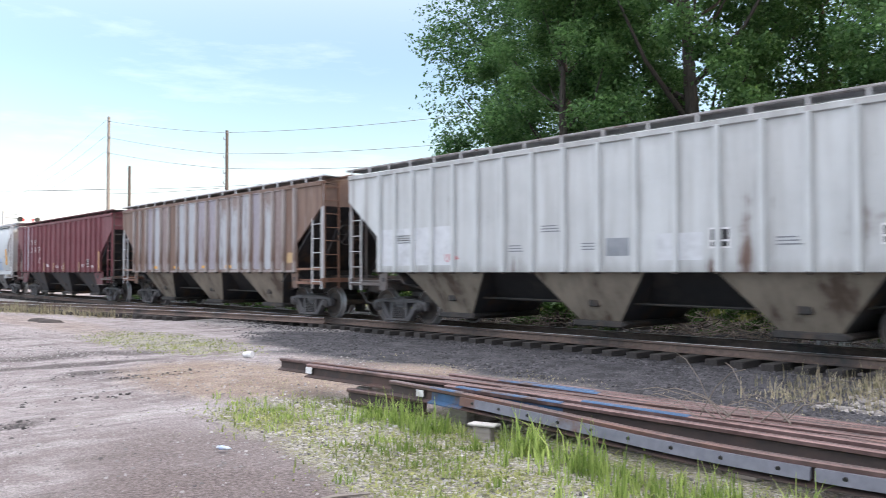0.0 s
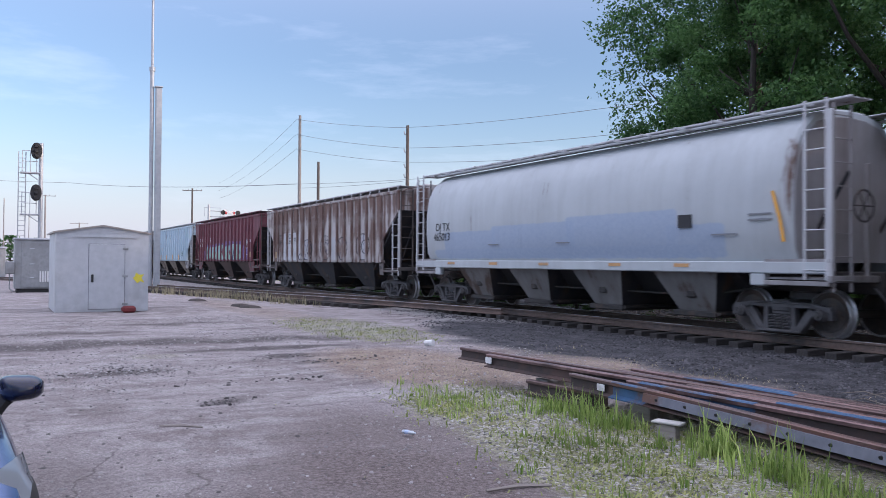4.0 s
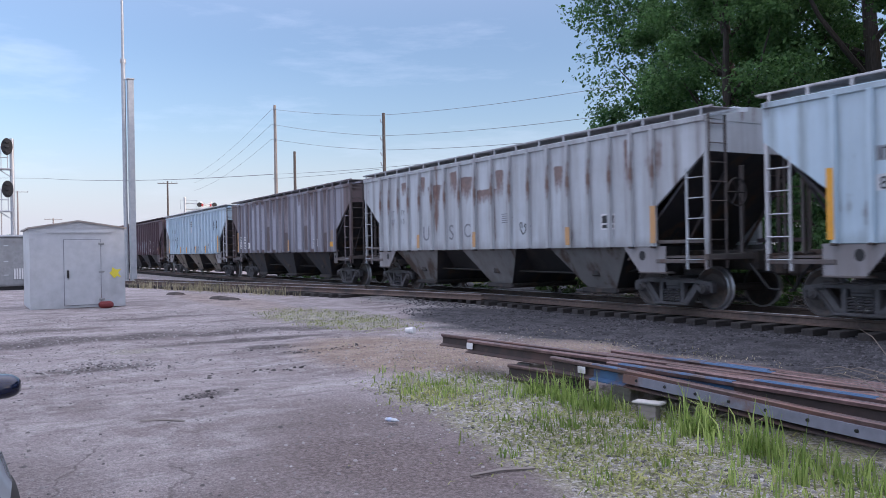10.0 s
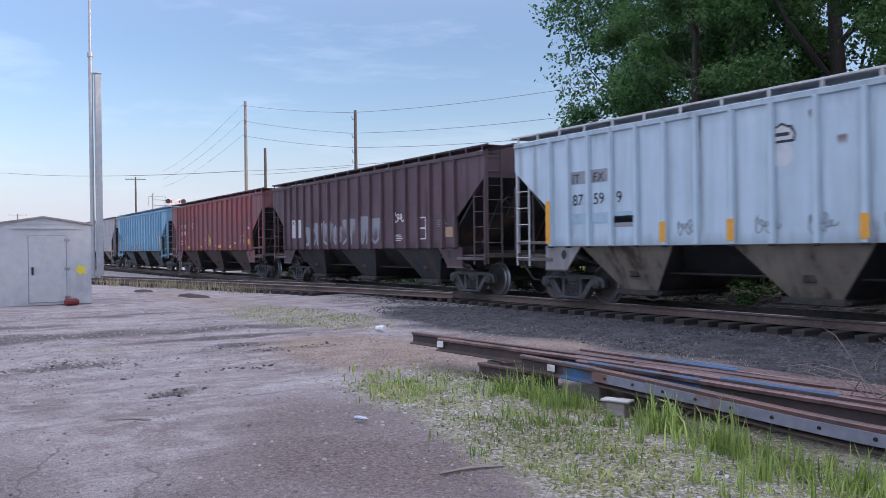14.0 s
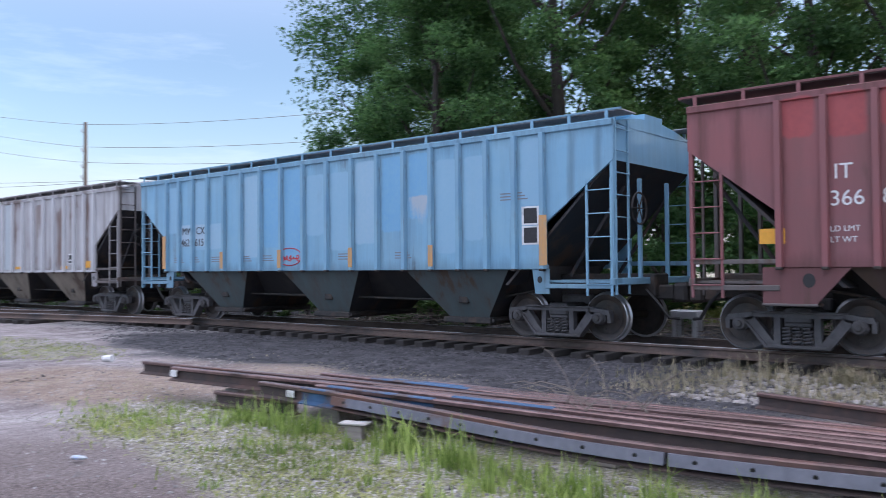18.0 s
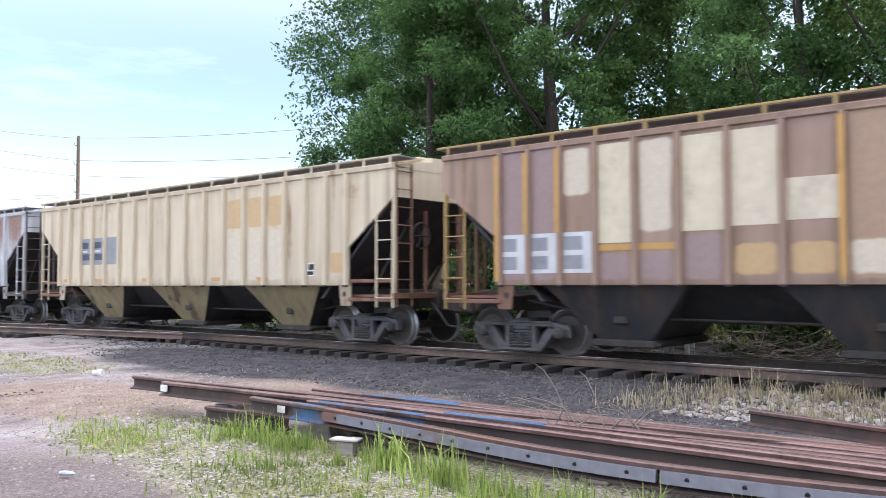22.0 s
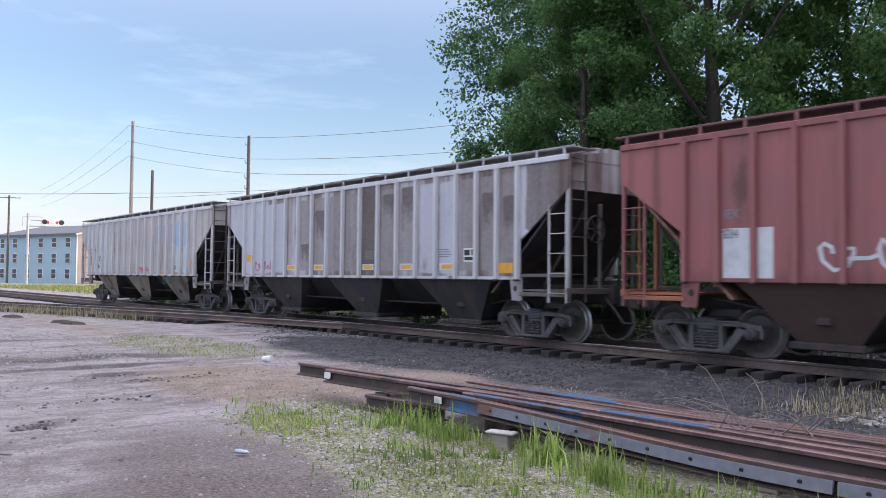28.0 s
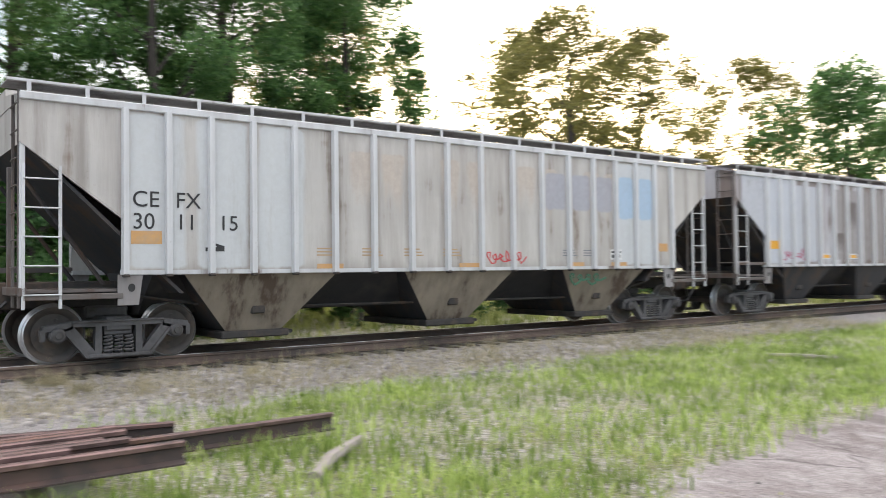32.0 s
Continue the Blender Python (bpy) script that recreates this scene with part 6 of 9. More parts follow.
    for f, t1, t2 in ((0.08, "MW", "462"), (0.15, "CX", "615")):
        s.patch(f - 0.006, f + 0.052, 0.24, 0.50, WORN_LBLUE)
        s.text(t1, f, 0.385, 0.27, BLACK_INK)
        s.text(t2, f, 0.255, 0.27, BLACK_INK)
    s.stripe(0.004, g=0.38, m=ORANGE_FADE, w=0.08)
    s.stripe(0.1895, 0.385, 0.585, 0.785, g=0.18, m=ORANGE_FADE, w=0.06)
    s.stripe(0.995, g=0.38, m=ORANGE_FADE, w=0.08)
    s.tag(0.395, 0.06, 0.85, 0.16, RED_INK, 41, 0.014, 7)
    part("sprayed_tag", Build().tube([(s.x(0.425) + 0.42 * math.cos(a), -HALF_W - 0.006, s.z(0.11) + 0.2 * math.sin(a)) for a in (2 * math.pi * k / 24 for k in range(24))], 0.012, 4), RED_INK, s.car)
    f0, f1 = s.gap(16)
    for g in (0.16, 0.31):
        s.patch(f0 + 0.004, f1 - 0.006, g, g + 0.145, WHITE, "stencil_field")
        s.patch(f0 + 0.008, f1 - 0.010, g + 0.014, g + 0.131, BLACK_INK, "stencil_field", 0.008)
    s.bars(0.92, 0.56, 0.6, GREY_INK, 3)
    for f in (0.03, 0.09, 0.17, 0.27, 0.34, 0.56, 0.70):
        s.bars(f, 0.12, 0.45, GREY_INK, 3)

    s = Side(13)
    s.dash(0.17, 0.35, 0.545, 0.82, w=0.44, h=0.09)
    s.dash(0.935, g=0.03, w=0.5, h=0.2)
    s.dash(-0.005, g=0.05, w=0.3, h=0.2)
    s.plate(0.86, 0.08, 0.46, 0.32)
    s.panel(8, 0.0, 1.0, ((0.43, 0.49, 0.53), (0.40, 0.45, 0.48), False))
    s.panel(7, 0.2, 0.95, ((0.40, 0.43, 0.46), (0.37, 0.39, 0.42), False))
    s.panel(11, 0.1, 0.95, ((0.21, 0.16, 0.145), (0.16, 0.12, 0.11), True))
    for k in (1, 2):
        s.panel(k, 0.03, 0.36, ((0.50, 0.49, 0.48), (0.44, 0.42, 0.41), False))
    s.bars(0.09, 0.36, 0.45, GREY_INK, 3)

    s = Side(14)
    mauve = ((0.25, 0.185, 0.19), (0.29, 0.215, 0.21), False)
    tanned = ((0.36, 0.245, 0.17), (0.31, 0.21, 0.15), False)
    for k in (0, 1, 9, 14, 15):
        s.panel(k, 0.0, 1.02, mauve)
    for k in (8, 10, 16):
        s.panel(k, 0.0, 1.02, tanned)
    for k, g0, g1, m in ((2, 0.62, 0.98, WORN_PALE), (3, 0.27, 0.98, F_CREAM), (4, 0.33, 0.98, WORN_PALE), (5, 0.33, 0.97, F_CREAM), (6, 0.35, 0.97, F_PALE), (7, 0.37, 0.63, F_PALE),
                         (10, 0.36, 0.54, F_CREAM), (11, 0.31, 0.98, F_CREAM), (12, 0.31, 0.98, F_CREAM), (13, 0.31, 0.98, F_PALE)):
        s.panel(k, g0, g1, m)
    for k, m in ((6, SOFT_OCHRE), (7, SOFT_OCHRE), (8, WORN_PALE), (9, SOFT_OCHRE), (10, SOFT_OCHRE), (11, ((0.34, 0.235, 0.17), (0.29, 0.20, 0.15), False)), (12, tanned)):
        s.panel(k, 0.03, 0.24, m)
    for k in (3, 4):
        s.panel(k, 0.215, 0.26, F_OCHRE, 0.006)
        s.panel(k, 0.0, 0.20, mauve)
    s.panel(5, 0.0, 0.31, mauve)
    s.panel(14, 0.69, 0.84, F_PALE)
    s.panel(9, 0.45, 0.8, ((0.26, 0.25, 0.31), (0.23, 0.21, 0.25), False))
    s.panel(15, 0.3, 0.98, ((0.36, 0.33, 0.38), (0.30, 0.27, 0.31), False))
    for k in (0, 1, 2):
        s.panel(k, 0.06, 0.36, F_WHITE, 0.006)
        f0, f1 = s.gap(k)
        for g in (0.09, 0.23):
            s.patch(f0 + 0.003, f1 - 0.014, g, g + 0.10, F_GREY, "stencil_field", 0.009)
    for k in (13, 14):
        f0, f1 = s.gap(k)
        s.panel(k, 0.08, 0.27, F_WHITE, 0.006)
        s.patch(f0 + 0.005, f1 - 0.005, 0.10, 0.245, F_NAVY, "stencil_field", 0.009)
    s.panel(15, 0.20, 0.40, F_WHITE, 0.006)
    for q in (0, 1, 2, 8, 10, 11, 13, 14, 15):
        s.stripe((rib_at(q) + 1) / 2, g=0.98, m=F_OCHRE, w=0.045, g0=0.0 if q in (0, 8) else 0.36)

    s = Side(15)
    for k in (2, 3, 4):
        s.panel(k, 0.24, 0.58, F_GREY)
    for k in (2, 3):
        f0, f1 = s.gap(k)
        for g, cut in ((0.45, 0.012), (0.30, 0.004)):
            s.patch(f0 + 0.004, f1 - cut - 0.003, g, g + 0.08, F_NAVY, "stencil_field", 0.008)
        s.patch(f0 + 0.004, f1 - 0.02, 0.40, 0.425, F_WHITE, "stencil_field", 0.008)
    for k in (11, 12, 13):
        s.panel(k, 0.56, 0.88, SOFT_OCHRE)
        s.panel(k, 0.02, 0.54, WORN_PALE)
    s.dash(0.02, 0.17, 0.37, 0.62, 0.76, g=0.02, w=0.42, h=0.09, m=ORANGE_FADE)
    s.plate(0.885, 0.06, 0.42, 0.3)
    s.panel(16, 0.08, 0.28, SOFT_OCHRE)
    s.patch(0.195, 0.24, 0.15, 0.9, WORN_PALE, lift=0.003)
    s.patch(0.03, 0.06, 0.03, 0.25, SOFT_OCHRE)

    s = Side(16)
    s.patch(0.07, 0.20, 0.08, 0.42, WORN_LBLUE)
    for t, f, g in (("PL", 0.075, 0.32), ("CX", 0.15, 0.32), ("18", 0.085, 0.21), ("594", 0.145, 0.21)):
        s.text(t, f, g, 0.26, GREY_INK)
    for f, g, w, h in ((-0.06, 0.97, 1.0, 0.8), (0.005, 0.9, 0.75, 0.9), (0.065, 0.92, 0.7, 0.7), (0.125, 0.9, 0.7, 0.9), (0.18, 0.95, 0.7, 0.9), (0.235, 0.97, 0.75, 1.4), (0.294, 0.96, 0.75, 1.2), (0.353, 0.97, 0.78, 1.6), (0.412, 0.95, 0.75, 1.1), (0.47, 0.97, 0.78, 1.6), (0.52, 0.96, 0.5, 1.0), (0.83, 0.95, 0.6, 1.0), (0.88, 0.97, 0.75, 1.5), (0.94, 0.98, 0.8, 1.7), (0.995, 0.99, 1.3, 1.0), (1.0, 0.98, 1.3, 1.5)):
        wear(s.paint, s.x(f), s.x(f) + w, s.z(g) - 1.3 * h, s.z(min(g + 0.02, 1.03)), (0.27, 0.175, 0.145), (0.19, 0.105, 0.08), True)
    s.patch(0.829, 0.869, 0.08, 0.42, WORN_LBLUE)
    s.plate(0.832, 0.12, 0.36, 0.22)
    s.stripe(0.605, g=0.2, m=ORANGE_FADE, w=0.045)
    s.stripe(0.94, g=0.2, m=ORANGE_FADE)
    s.tag(0.42, 0.04, 0.5, 0.3, GREY_INK, 45, 0.012, 4)

    s = Side(17)
    for t, f, g in (("IF", 0.115, 0.42), ("RX", 0.175, 0.42), ("21", 0.185, 0.31), ("126", 0.255, 0.31)):
        s.text(t, f, g, 0.28, GREY_INK)
    s.stripe(0.0, g=0.40)
    s.stripe(0.19, 0.355, 0.535, 0.73, g=0.24)
    s.stripe(0.99, g=0.42)
    for k, (f, g, w, h) in enumerate(((0.0, 1.0, 0.6, 0.5), (0.33, 0.98, 0.2, 0.4), (0.38, 0.99, 0.5, 0.25), (0.45, 0.99, 0.5, 0.25), (0.56, 1.0, 0.4, 1.3), (0.60, 0.98, 0.9, 1.1), (0.70, 0.95, 0.3, 1.0), (0.66, 0.5, 0.4, 0.7))):
        s.stain(f, g, w, h, F_RUST, 150 + k)
    for f in (0.77, 0.85):
        s.patch(f, f + 0.04, 0.09, 0.22, F_WHITE)
        s.patch(f + 0.004, f + 0.036, 0.10, 0.21, F_NAVY, lift=0.008)
    s.tag(0.205, 0.0, 0.75, 0.3, BLACK_INK, 47, 0.02, 4)
    s.tag(0.62, 0.05, 0.6, 0.35, GREY_INK, 48, 0.01, 5)
    for f in (0.12, 0.17):
        s.bars(f, 0.12, 0.35, GREY_INK, 4)
    # the sign board: two interlocked rings over bars
    x0, x1, z0, z1 = s.x(0.362), s.x(0.552), s.z(0.20), s.z(0.86)
    y = -HALF_W - 0.095
    bd = part("sign_board", Build().box(x0, x1, y - 0.03, y, z0, z1, 0.008), BOARD, s.car, "cream painted board with two interlocked rings")
    cx, cz = (x0 + x1) / 2, (z0 + z1) / 2 + 0.16
    for dx, m, a0, a1 in ((-0.24, SIGN_RED, 50, 310), (0.24, SIGN_BLUE, -130, 130)):
        ring = Build().loft([[(cx + dx + q * math.cos(radians(a)), yy, cz + q * math.sin(radians(a))) for q, yy in ((0.40, y - 0.03), (0.40, y - 0.036), (0.35, y - 0.036), (0.35, y - 0.03))] for a in np.linspace(a0, a1, 22)])
        part("ring", ring, m, bd)
    for k in range(4):
        xa = cx - 0.50 + k * 0.26
        part("sign_bar", Build().prism(rounded(xa + 0.02, cz - 0.15, xa + 0.18, cz + 0.15, 0.05), y - 0.042, y - 0.036), F_NAVY, bd)
    part("sign_bar", Build().box(cx - 0.62, cx + 0.62, y - 0.034, y - 0.03, z0 + 0.28, z0 + 0.36), F_TAN, bd)
    for dx in (-0.9, -0.3, 0.3, 0.9):
        for zz in (z0 + 0.06, z1 - 0.06):
            part("bolt", Build().box(cx + dx * (x1 - x0) / 2 - 0.02, cx + dx * (x1 - x0) / 2 + 0.02, y - 0.045, y - 0.028, zz - 0.02, zz + 0.02), BLACK, bd)
    tg = scribble(s.car, x0 + 0.75, z0 + 0.05, 1.1, 0.22, RED_INK, 51, 0.022, 7)
    tg.matrix_basis = pose(0, y - 0.034, 0)

    s = Side(18)
    s.patch(0.06, 0.13, 0.0, 0.35, F_WHITE, lift=0.003)
    for t, f, g in (("IF", 0.045, 0.42), ("RX", 0.10, 0.42), ("21", 0.05, 0.28), ("424", 0.10, 0.28)):
        s.text(t, f, g, 0.22, GREY_INK)
    for k, f in enumerate((0.19, 0.255, 0.315, 0.385)):
        s.tag(f, 0.03, 0.65, 0.55, F_WHITE, 170 + k, 0.03, 2)
    for k, g in ((5, 0.3), (7, 0.25), (9, 0.28), (10, 0.0), (12, 0.24), (13, 0.22), (14, 0.2)):
        s.panel(k, g, 1.0, WORN_PINK)
    s.panel(12, 0.0, 0.22, WORN_DUSK)
    s.panel(15, 0.0, 0.98, ((0.25, 0.22, 0.26), (0.22, 0.18, 0.21), False))
    s.plate(0.735, 0.10, 0.42, 0.28)
    s.patch(0.81, 0.84, 0.08, 0.2, F_TAN)
    s.stripe(0.77, g=0.2, m=ORANGE_FADE)
    s.stripe(0.985, g=0.38, m=ORANGE_FADE)

    s = Side(19)
    s.patch(-0.09, 0.13, 0.0, 1.02, ((0.47, 0.49, 0.545), (0.43, 0.45, 0.50), False))
    s.dash(0.015, g=0.18, w=0.45, h=0.22)
    for f in ((s.gap(k)[0] + 0.004) for k in (4, 6, 9, 11, 13)):
        s.dash(f, g=0.06, w=0.5, h=0.16, m=F_WHITE)
        s.patch(f + 0.006, f + 0.036, 0.075, 0.115, YELLOW, "reflector_strip", 0.010)
    s.tag(0.06, 0.03, 1.2, 0.4, MAGENTA_INK, 55, 0.012, 6)
    soot, ash = ((0.12, 0.098, 0.094), (0.085, 0.07, 0.066)), ((0.27, 0.252, 0.255), (0.215, 0.198, 0.198))
    for k, m in ((5, ash), (6, ash), (7, ash), (8, ash), (9, soot), (10, ash), (11, ash), (14, ash), (15, ash), (16, ash)):
        s.panel(k, 0.04, 0.95, (*m, False))
    for k, g0, g1 in ((5, 0.0, 0.4), (6, 0.2, 0.8), (9, 0.3, 1.0), (10, 0.45, 0.9), (11, 0.3, 0.95), (15, 0.25, 0.8), (16, 0.2, 0.75)):
        s.panel(k, g0, g1, (*soot, True))
    for k in (0, 1, 2, 3, 12, 13):
        s.panel(k, 0.02, 0.95, ((0.45, 0.475, 0.53), (0.42, 0.44, 0.49), False))
    smear(s.paint, (0.13, 0.108, 0.104), (2.2, 1.0, 0.8), 0.56, 0.70, 0.6)
    wear(s.paint, s.x(1.01), s.x(1.09), s.z(0.4), s.z(1.02), (0.17, 0.145, 0.14), (0.12, 0.10, 0.095))
    s.plate(0.86, 0.14, 0.46, 0.3)
    s.dash(0.945, g=0.03, w=0.5, h=0.22)
    for f in (0.55, 0.79):
        s.bars(f, 0.26, 0.45, GREY_INK, 4)

    s = Side(20)
    for t, f, g in (("CE", 0.017, 0.40), ("FX", 0.094, 0.40), ("30", 0.018, 0.26), ("11", 0.098, 0.26), ("15", 0.138, 0.26)):
        s.text(t, f, g, 0.33, BLACK_INK)
    s.dash(0.010, g=0.165, w=0.44, h=0.19, m=ORANGE_FADE)
    part("bird_mark", Build().prism([(s.x(0.098), s.z(0.12)), (s.x(0.122), s.z(0.12)), (s.x(0.122), s.z(0.155)), (s.x(0.10), s.z(0.19)), (s.x(0.113), s.z(0.15)), (s.x(0.098), s.z(0.145))], -0.004, 0), BLACK_INK, s.car, "small dark emblem", pose(0, -HALF_W, 0))
    for f in (0.0, 0.08, 0.16):
        s.patch(f + 0.004, f + 0.076, 0.0, 0.99, ((0.50, 0.525, 0.55), (0.47, 0.49, 0.51), False))
    for k in (1, 2, 4, 5, 7, 8, 10, 11):
        s.stain(0.251 + k * 0.0512, 0.86, 0.45, 1.2, TAN_FADE, 200 + k)
    smear(s.paint, (0.33, 0.305, 0.285), (3.0, 1.0, 0.5), 0.52, 0.70, 0.5)
    for f in (0.25, 0.49, 0.72, 0.83):
        s.dash(f, g=0.0, w=0.5, h=0.08, m=ORANGE_FADE)
    for k in range(3):
        s.patch(0.633 + k * 0.0625, 0.683 + k * 0.0625, 0.50, 0.84, WORN_DUSK)
    for k in range(2):
        s.patch(0.817 + k * 0.0625, 0.87 + k * 0.0625, 0.0, 0.99, ((0.50, 0.53, 0.56), (0.47, 0.49, 0.52), False))
        s.patch(0.817 + k * 0.0625, 0.87 + k * 0.0625, 0.44, 0.86, WORN_BLUE, lift=0.006)
    s.patch(0.96, 0.985, 0.14, 0.22, ORANGE_FADE, lift=0.008)
    s.plate(0.828, 0.06, 0.34, 0.22)
    s.tag(0.545, 0.02, 0.95, 0.28, RED_INK, 58, 0.013, 6)
    for f in (0.25, 0.32, 0.39, 0.46, 0.71, 0.76):
        s.bars(f, 0.14, 0.42, GREY_INK if f > 0.5 else F_TAN, 3)
    tg = scribble(s.car, 2.9, SILL - 0.42, 1.0, 0.32, GREEN_INK, 60, 0.02, 4)
    tg.matrix_basis = pose(0, -HALF_W + 0.085, 0)


mark_cars()

# ---- trees ----
def leaf_mat(name, c1, c2, glow=0.35, back=(0.17, 0.32, 0.06)):
    m, n, l, b = node_mat(name)
    geo = n.new("ShaderNodeNewGeometry")
    info = n.new("ShaderNodeObjectInfo")
    col = mixer(n, l, geo.outputs["Random Per Island"], c1, c2)
    pos = n.new("ShaderNodeTexCoord").outputs["Object"]
    big = noise_of(n, l, pos, 0.75, 4)
    col = mixer(n, l, band(n, l, big, 0.42, 0.62, 0.7), col, tuple(0.5 * v for v in c1))
    l.new(col, b.inputs["Base Color"])
    b.inputs["Roughness"].default_value = 0.55
    b.inputs["Specular IOR Level"].default_value = 0.25
    tr = n.new("ShaderNodeBsdfTranslucent")
    warm = mixer(n, l, 0.5, col, back)
    l.new(warm, tr.inputs["Color"])
    mx = n.new("ShaderNodeMixShader")
    mx.inputs["Fac"].default_value = glow
    l.new(b.outputs["BSDF"], mx.inputs[1])
    l.new(tr.outputs["BSDF"], mx.inputs[2])
    l.new(mx.outputs["Shader"], n["Material Output"].inputs["Surface"])
    return m


LEAF = leaf_mat("maple_leaf", (0.022, 0.070, 0.028), (0.118, 0.235, 0.078), 0.36, (0.13, 0.29, 0.10))
LEAF_B = leaf_mat("lighter_leaf", (0.034, 0.092, 0.036), (0.150, 0.275, 0.092), 0.45, (0.16, 0.33, 0.105))
LEAF_DRY = leaf_mat("olive_leaf", (0.10, 0.115, 0.045), (0.20, 0.205, 0.08), 0.6, (0.36, 0.32, 0.10))
LEAF_SCRUB = leaf_mat("scrub_leaf", (0.025, 0.06, 0.02), (0.07, 0.13, 0.04), 0.3)
BARK = surf("dark_bark", (0.035, 0.03, 0.026), (0.075, 0.065, 0.058), 7, 0.95, stretch_by=(4, 4, 0.6), bump=0.8)


def leaves(rng, centers, radii, per, size, flat=0.7):
    """Leaf blades on drooping sprays about clump centres: arrays of verts and quads."""
    k = len(centers)
    many = max(4, per // 15)
    one = np.repeat(np.arange(k), many)
    d = rng.normal(size=(len(one), 3))
    d /= np.linalg.norm(d, axis=1)[:, None]
    reach = (0.35 + 0.72 * rng.random(len(one)) ** 0.5)
    tip = centers[one] + d * (reach * radii[one])[:, None] * np.array([1, 1, flat])
    out = d * np.array([1, 1, 0.25]) + rng.normal(size=d.shape) * 0.25
    out /= np.linalg.norm(out, axis=1)[:, None]
    each = per // many
    idx = np.repeat(np.arange(len(one)), each)
    n = len(idx)
    length = (0.30 + 0.40 * rng.random(len(one)))[idx] * np.clip(radii[one][idx], 0.35, 1.1)
    f = rng.random(n)
    wide = 0.46 * np.clip(radii[one][idx], 0.35, 1.1) * (1.15 - 0.6 * f)
    pos = tip[idx] - out[idx] * (length * (1 - f))[:, None] + rng.normal(size=(n, 3)) * (wide * 0.5)[:, None] * np.array([1, 1, 0.45])
    pos[:, 2] -= 0.22 * length * f ** 2
    ax = out[idx] * 0.7 + rng.normal(size=(n, 3)) * 0.7 + np.array([0, 0, -0.35])
    ax /= np.linalg.norm(ax, axis=1)[:, None]
    up = rng.normal(size=(n, 3)) * 0.55 + np.array([0, 0, 1.0])
    side = np.cross(ax, up)
    side /= np.linalg.norm(side, axis=1)[:, None] + 1e-6
    s = size * (0.55 + 0.75 * rng.random(n))[:, None]
    v = np.stack([pos - ax * s * 0.5, pos + side * s * 0.36 + ax * s * 0.05, pos + ax * s * 0.6, pos - side * s * 0.36 + ax * s * 0.05], 1)
    return v.reshape(-1, 3), np.arange(4 * n).reshape(-1, 4)


def make_tree(seed, tall, wide, bare, clumps, per, size, leaf, label, category="tree", name="tree"):
    """A trunk that forks into limbs, each of which ends in clumps of leaves."""
    rng = np.random.default_rng(seed)
    rnd = random.Random(seed)
    tree = thing(name, label, category, "trees behind the track" if category == "tree" else "")
    b = Build()
    lean = rnd.uniform(-0.04, 0.04)
    spine = [(lean * z + 0.12 * math.sin(z * 0.5 + seed), 0.1 * math.cos(z * 0.43 + seed), z) for z in np.linspace(-0.1, tall * 0.82, 9)]
    r0 = 0.022 * tall + 0.04
    b.tube(spine, [r0 * (1.35 if k == 0 else 1 - 0.105 * k) for k in range(9)], 9)
    cs, rs = [], []
    for k in range(clumps):
        f = (k + 0.5) / clumps
        z = bare * tall + (1 - bare) * tall * (f ** 0.85)
        env = math.sin(math.pi * min(1, 0.12 + 0.86 * (z / tall - bare * 0.75) / (1 - bare * 0.75))) ** 0.6
        a = k * 2.39996 + rnd.uniform(-0.5, 0.5)
        rr = wide * env * math.sqrt(rnd.uniform(0.12, 1.0))
        cs.append((rr * math.cos(a), rr * math.sin(a), z + rnd.uniform(-0.5, 0.5)))
        rs.append(rnd.uniform(0.6, 1.3) * wide * 0.25)
        if k % 3 == 0:
            z0 = max(0.12 * tall, z - rr * 0.75 - 0.6)
            s = Vector((lean * z0, 0, z0))
            e = Vector(cs[-1])
            mid = s.lerp(e, 0.5) + Vector((0, 0, -0.12 * rr))
            rb = max(0.03, r0 * 0.42 * (1 - z0 / tall))
            b.tube([s, mid, e], [rb, rb * 0.6, 0.015], 6)
    part("trunk", b, BARK, tree)
    v, f = leaves(rng, np.array(cs), np.array(rs), per, size)
    part("crown", fast_mesh("crown", v, f, leaf), leaf, tree)
    return tree


def placed(proto, spots, label=None):
    first = True
    for x, y, rz, s, sz in spots:
        m = pose(x, y, float(height(np.array(x), np.array(y))), 0, 0, rz) @ Matrix.Diagonal((s, s, sz, 1))
        if first:
            proto.matrix_basis = m
            first = False
            sc = proto.scale.copy()
        else:
            o = copy_thing(proto, m @ Matrix.Diagonal((1 / sc.x, 1 / sc.y, 1 / sc.z, 1)))
            if label:
                tagged(o, label)


tall_a = make_tree(11, 17.5, 5.4, 0.16, 96, 1000, 0.138, LEAF, "tall leafy maple in full dark-green summer leaf")
placed(tall_a, [(-21.5, 25.5, 0, 1, 1), (-10.0, 28.5, 130, 1.05, 1.02)])
tall_d = make_tree(21, 17.0, 5.6, 0.18, 74, 860, 0.136, LEAF_B, "tall open-crowned tree with sky showing between its limbs")
placed(tall_d, [(4.5, 28.5, 250, 0.95, 1.0)])
tall_b = make_tree(12, 16.0, 4.6, 0.22, 76, 840, 0.136, LEAF_B, "tall slender tree with a forked dark trunk")
placed(tall_b, [(-14.6, 23.5, 40, 1, 1.08), (-2.8, 24.5, 170, 1, 1.05), (10.2, 25.0, 300, 0.95, 1.0), (-26.0, 31.0, 80, 1.1, 1.0)])
tall_c = make_tree(13, 14.0, 4.2, 0.10, 70, 800, 0.136, LEAF_B, "broad young tree with lighter green leaves")
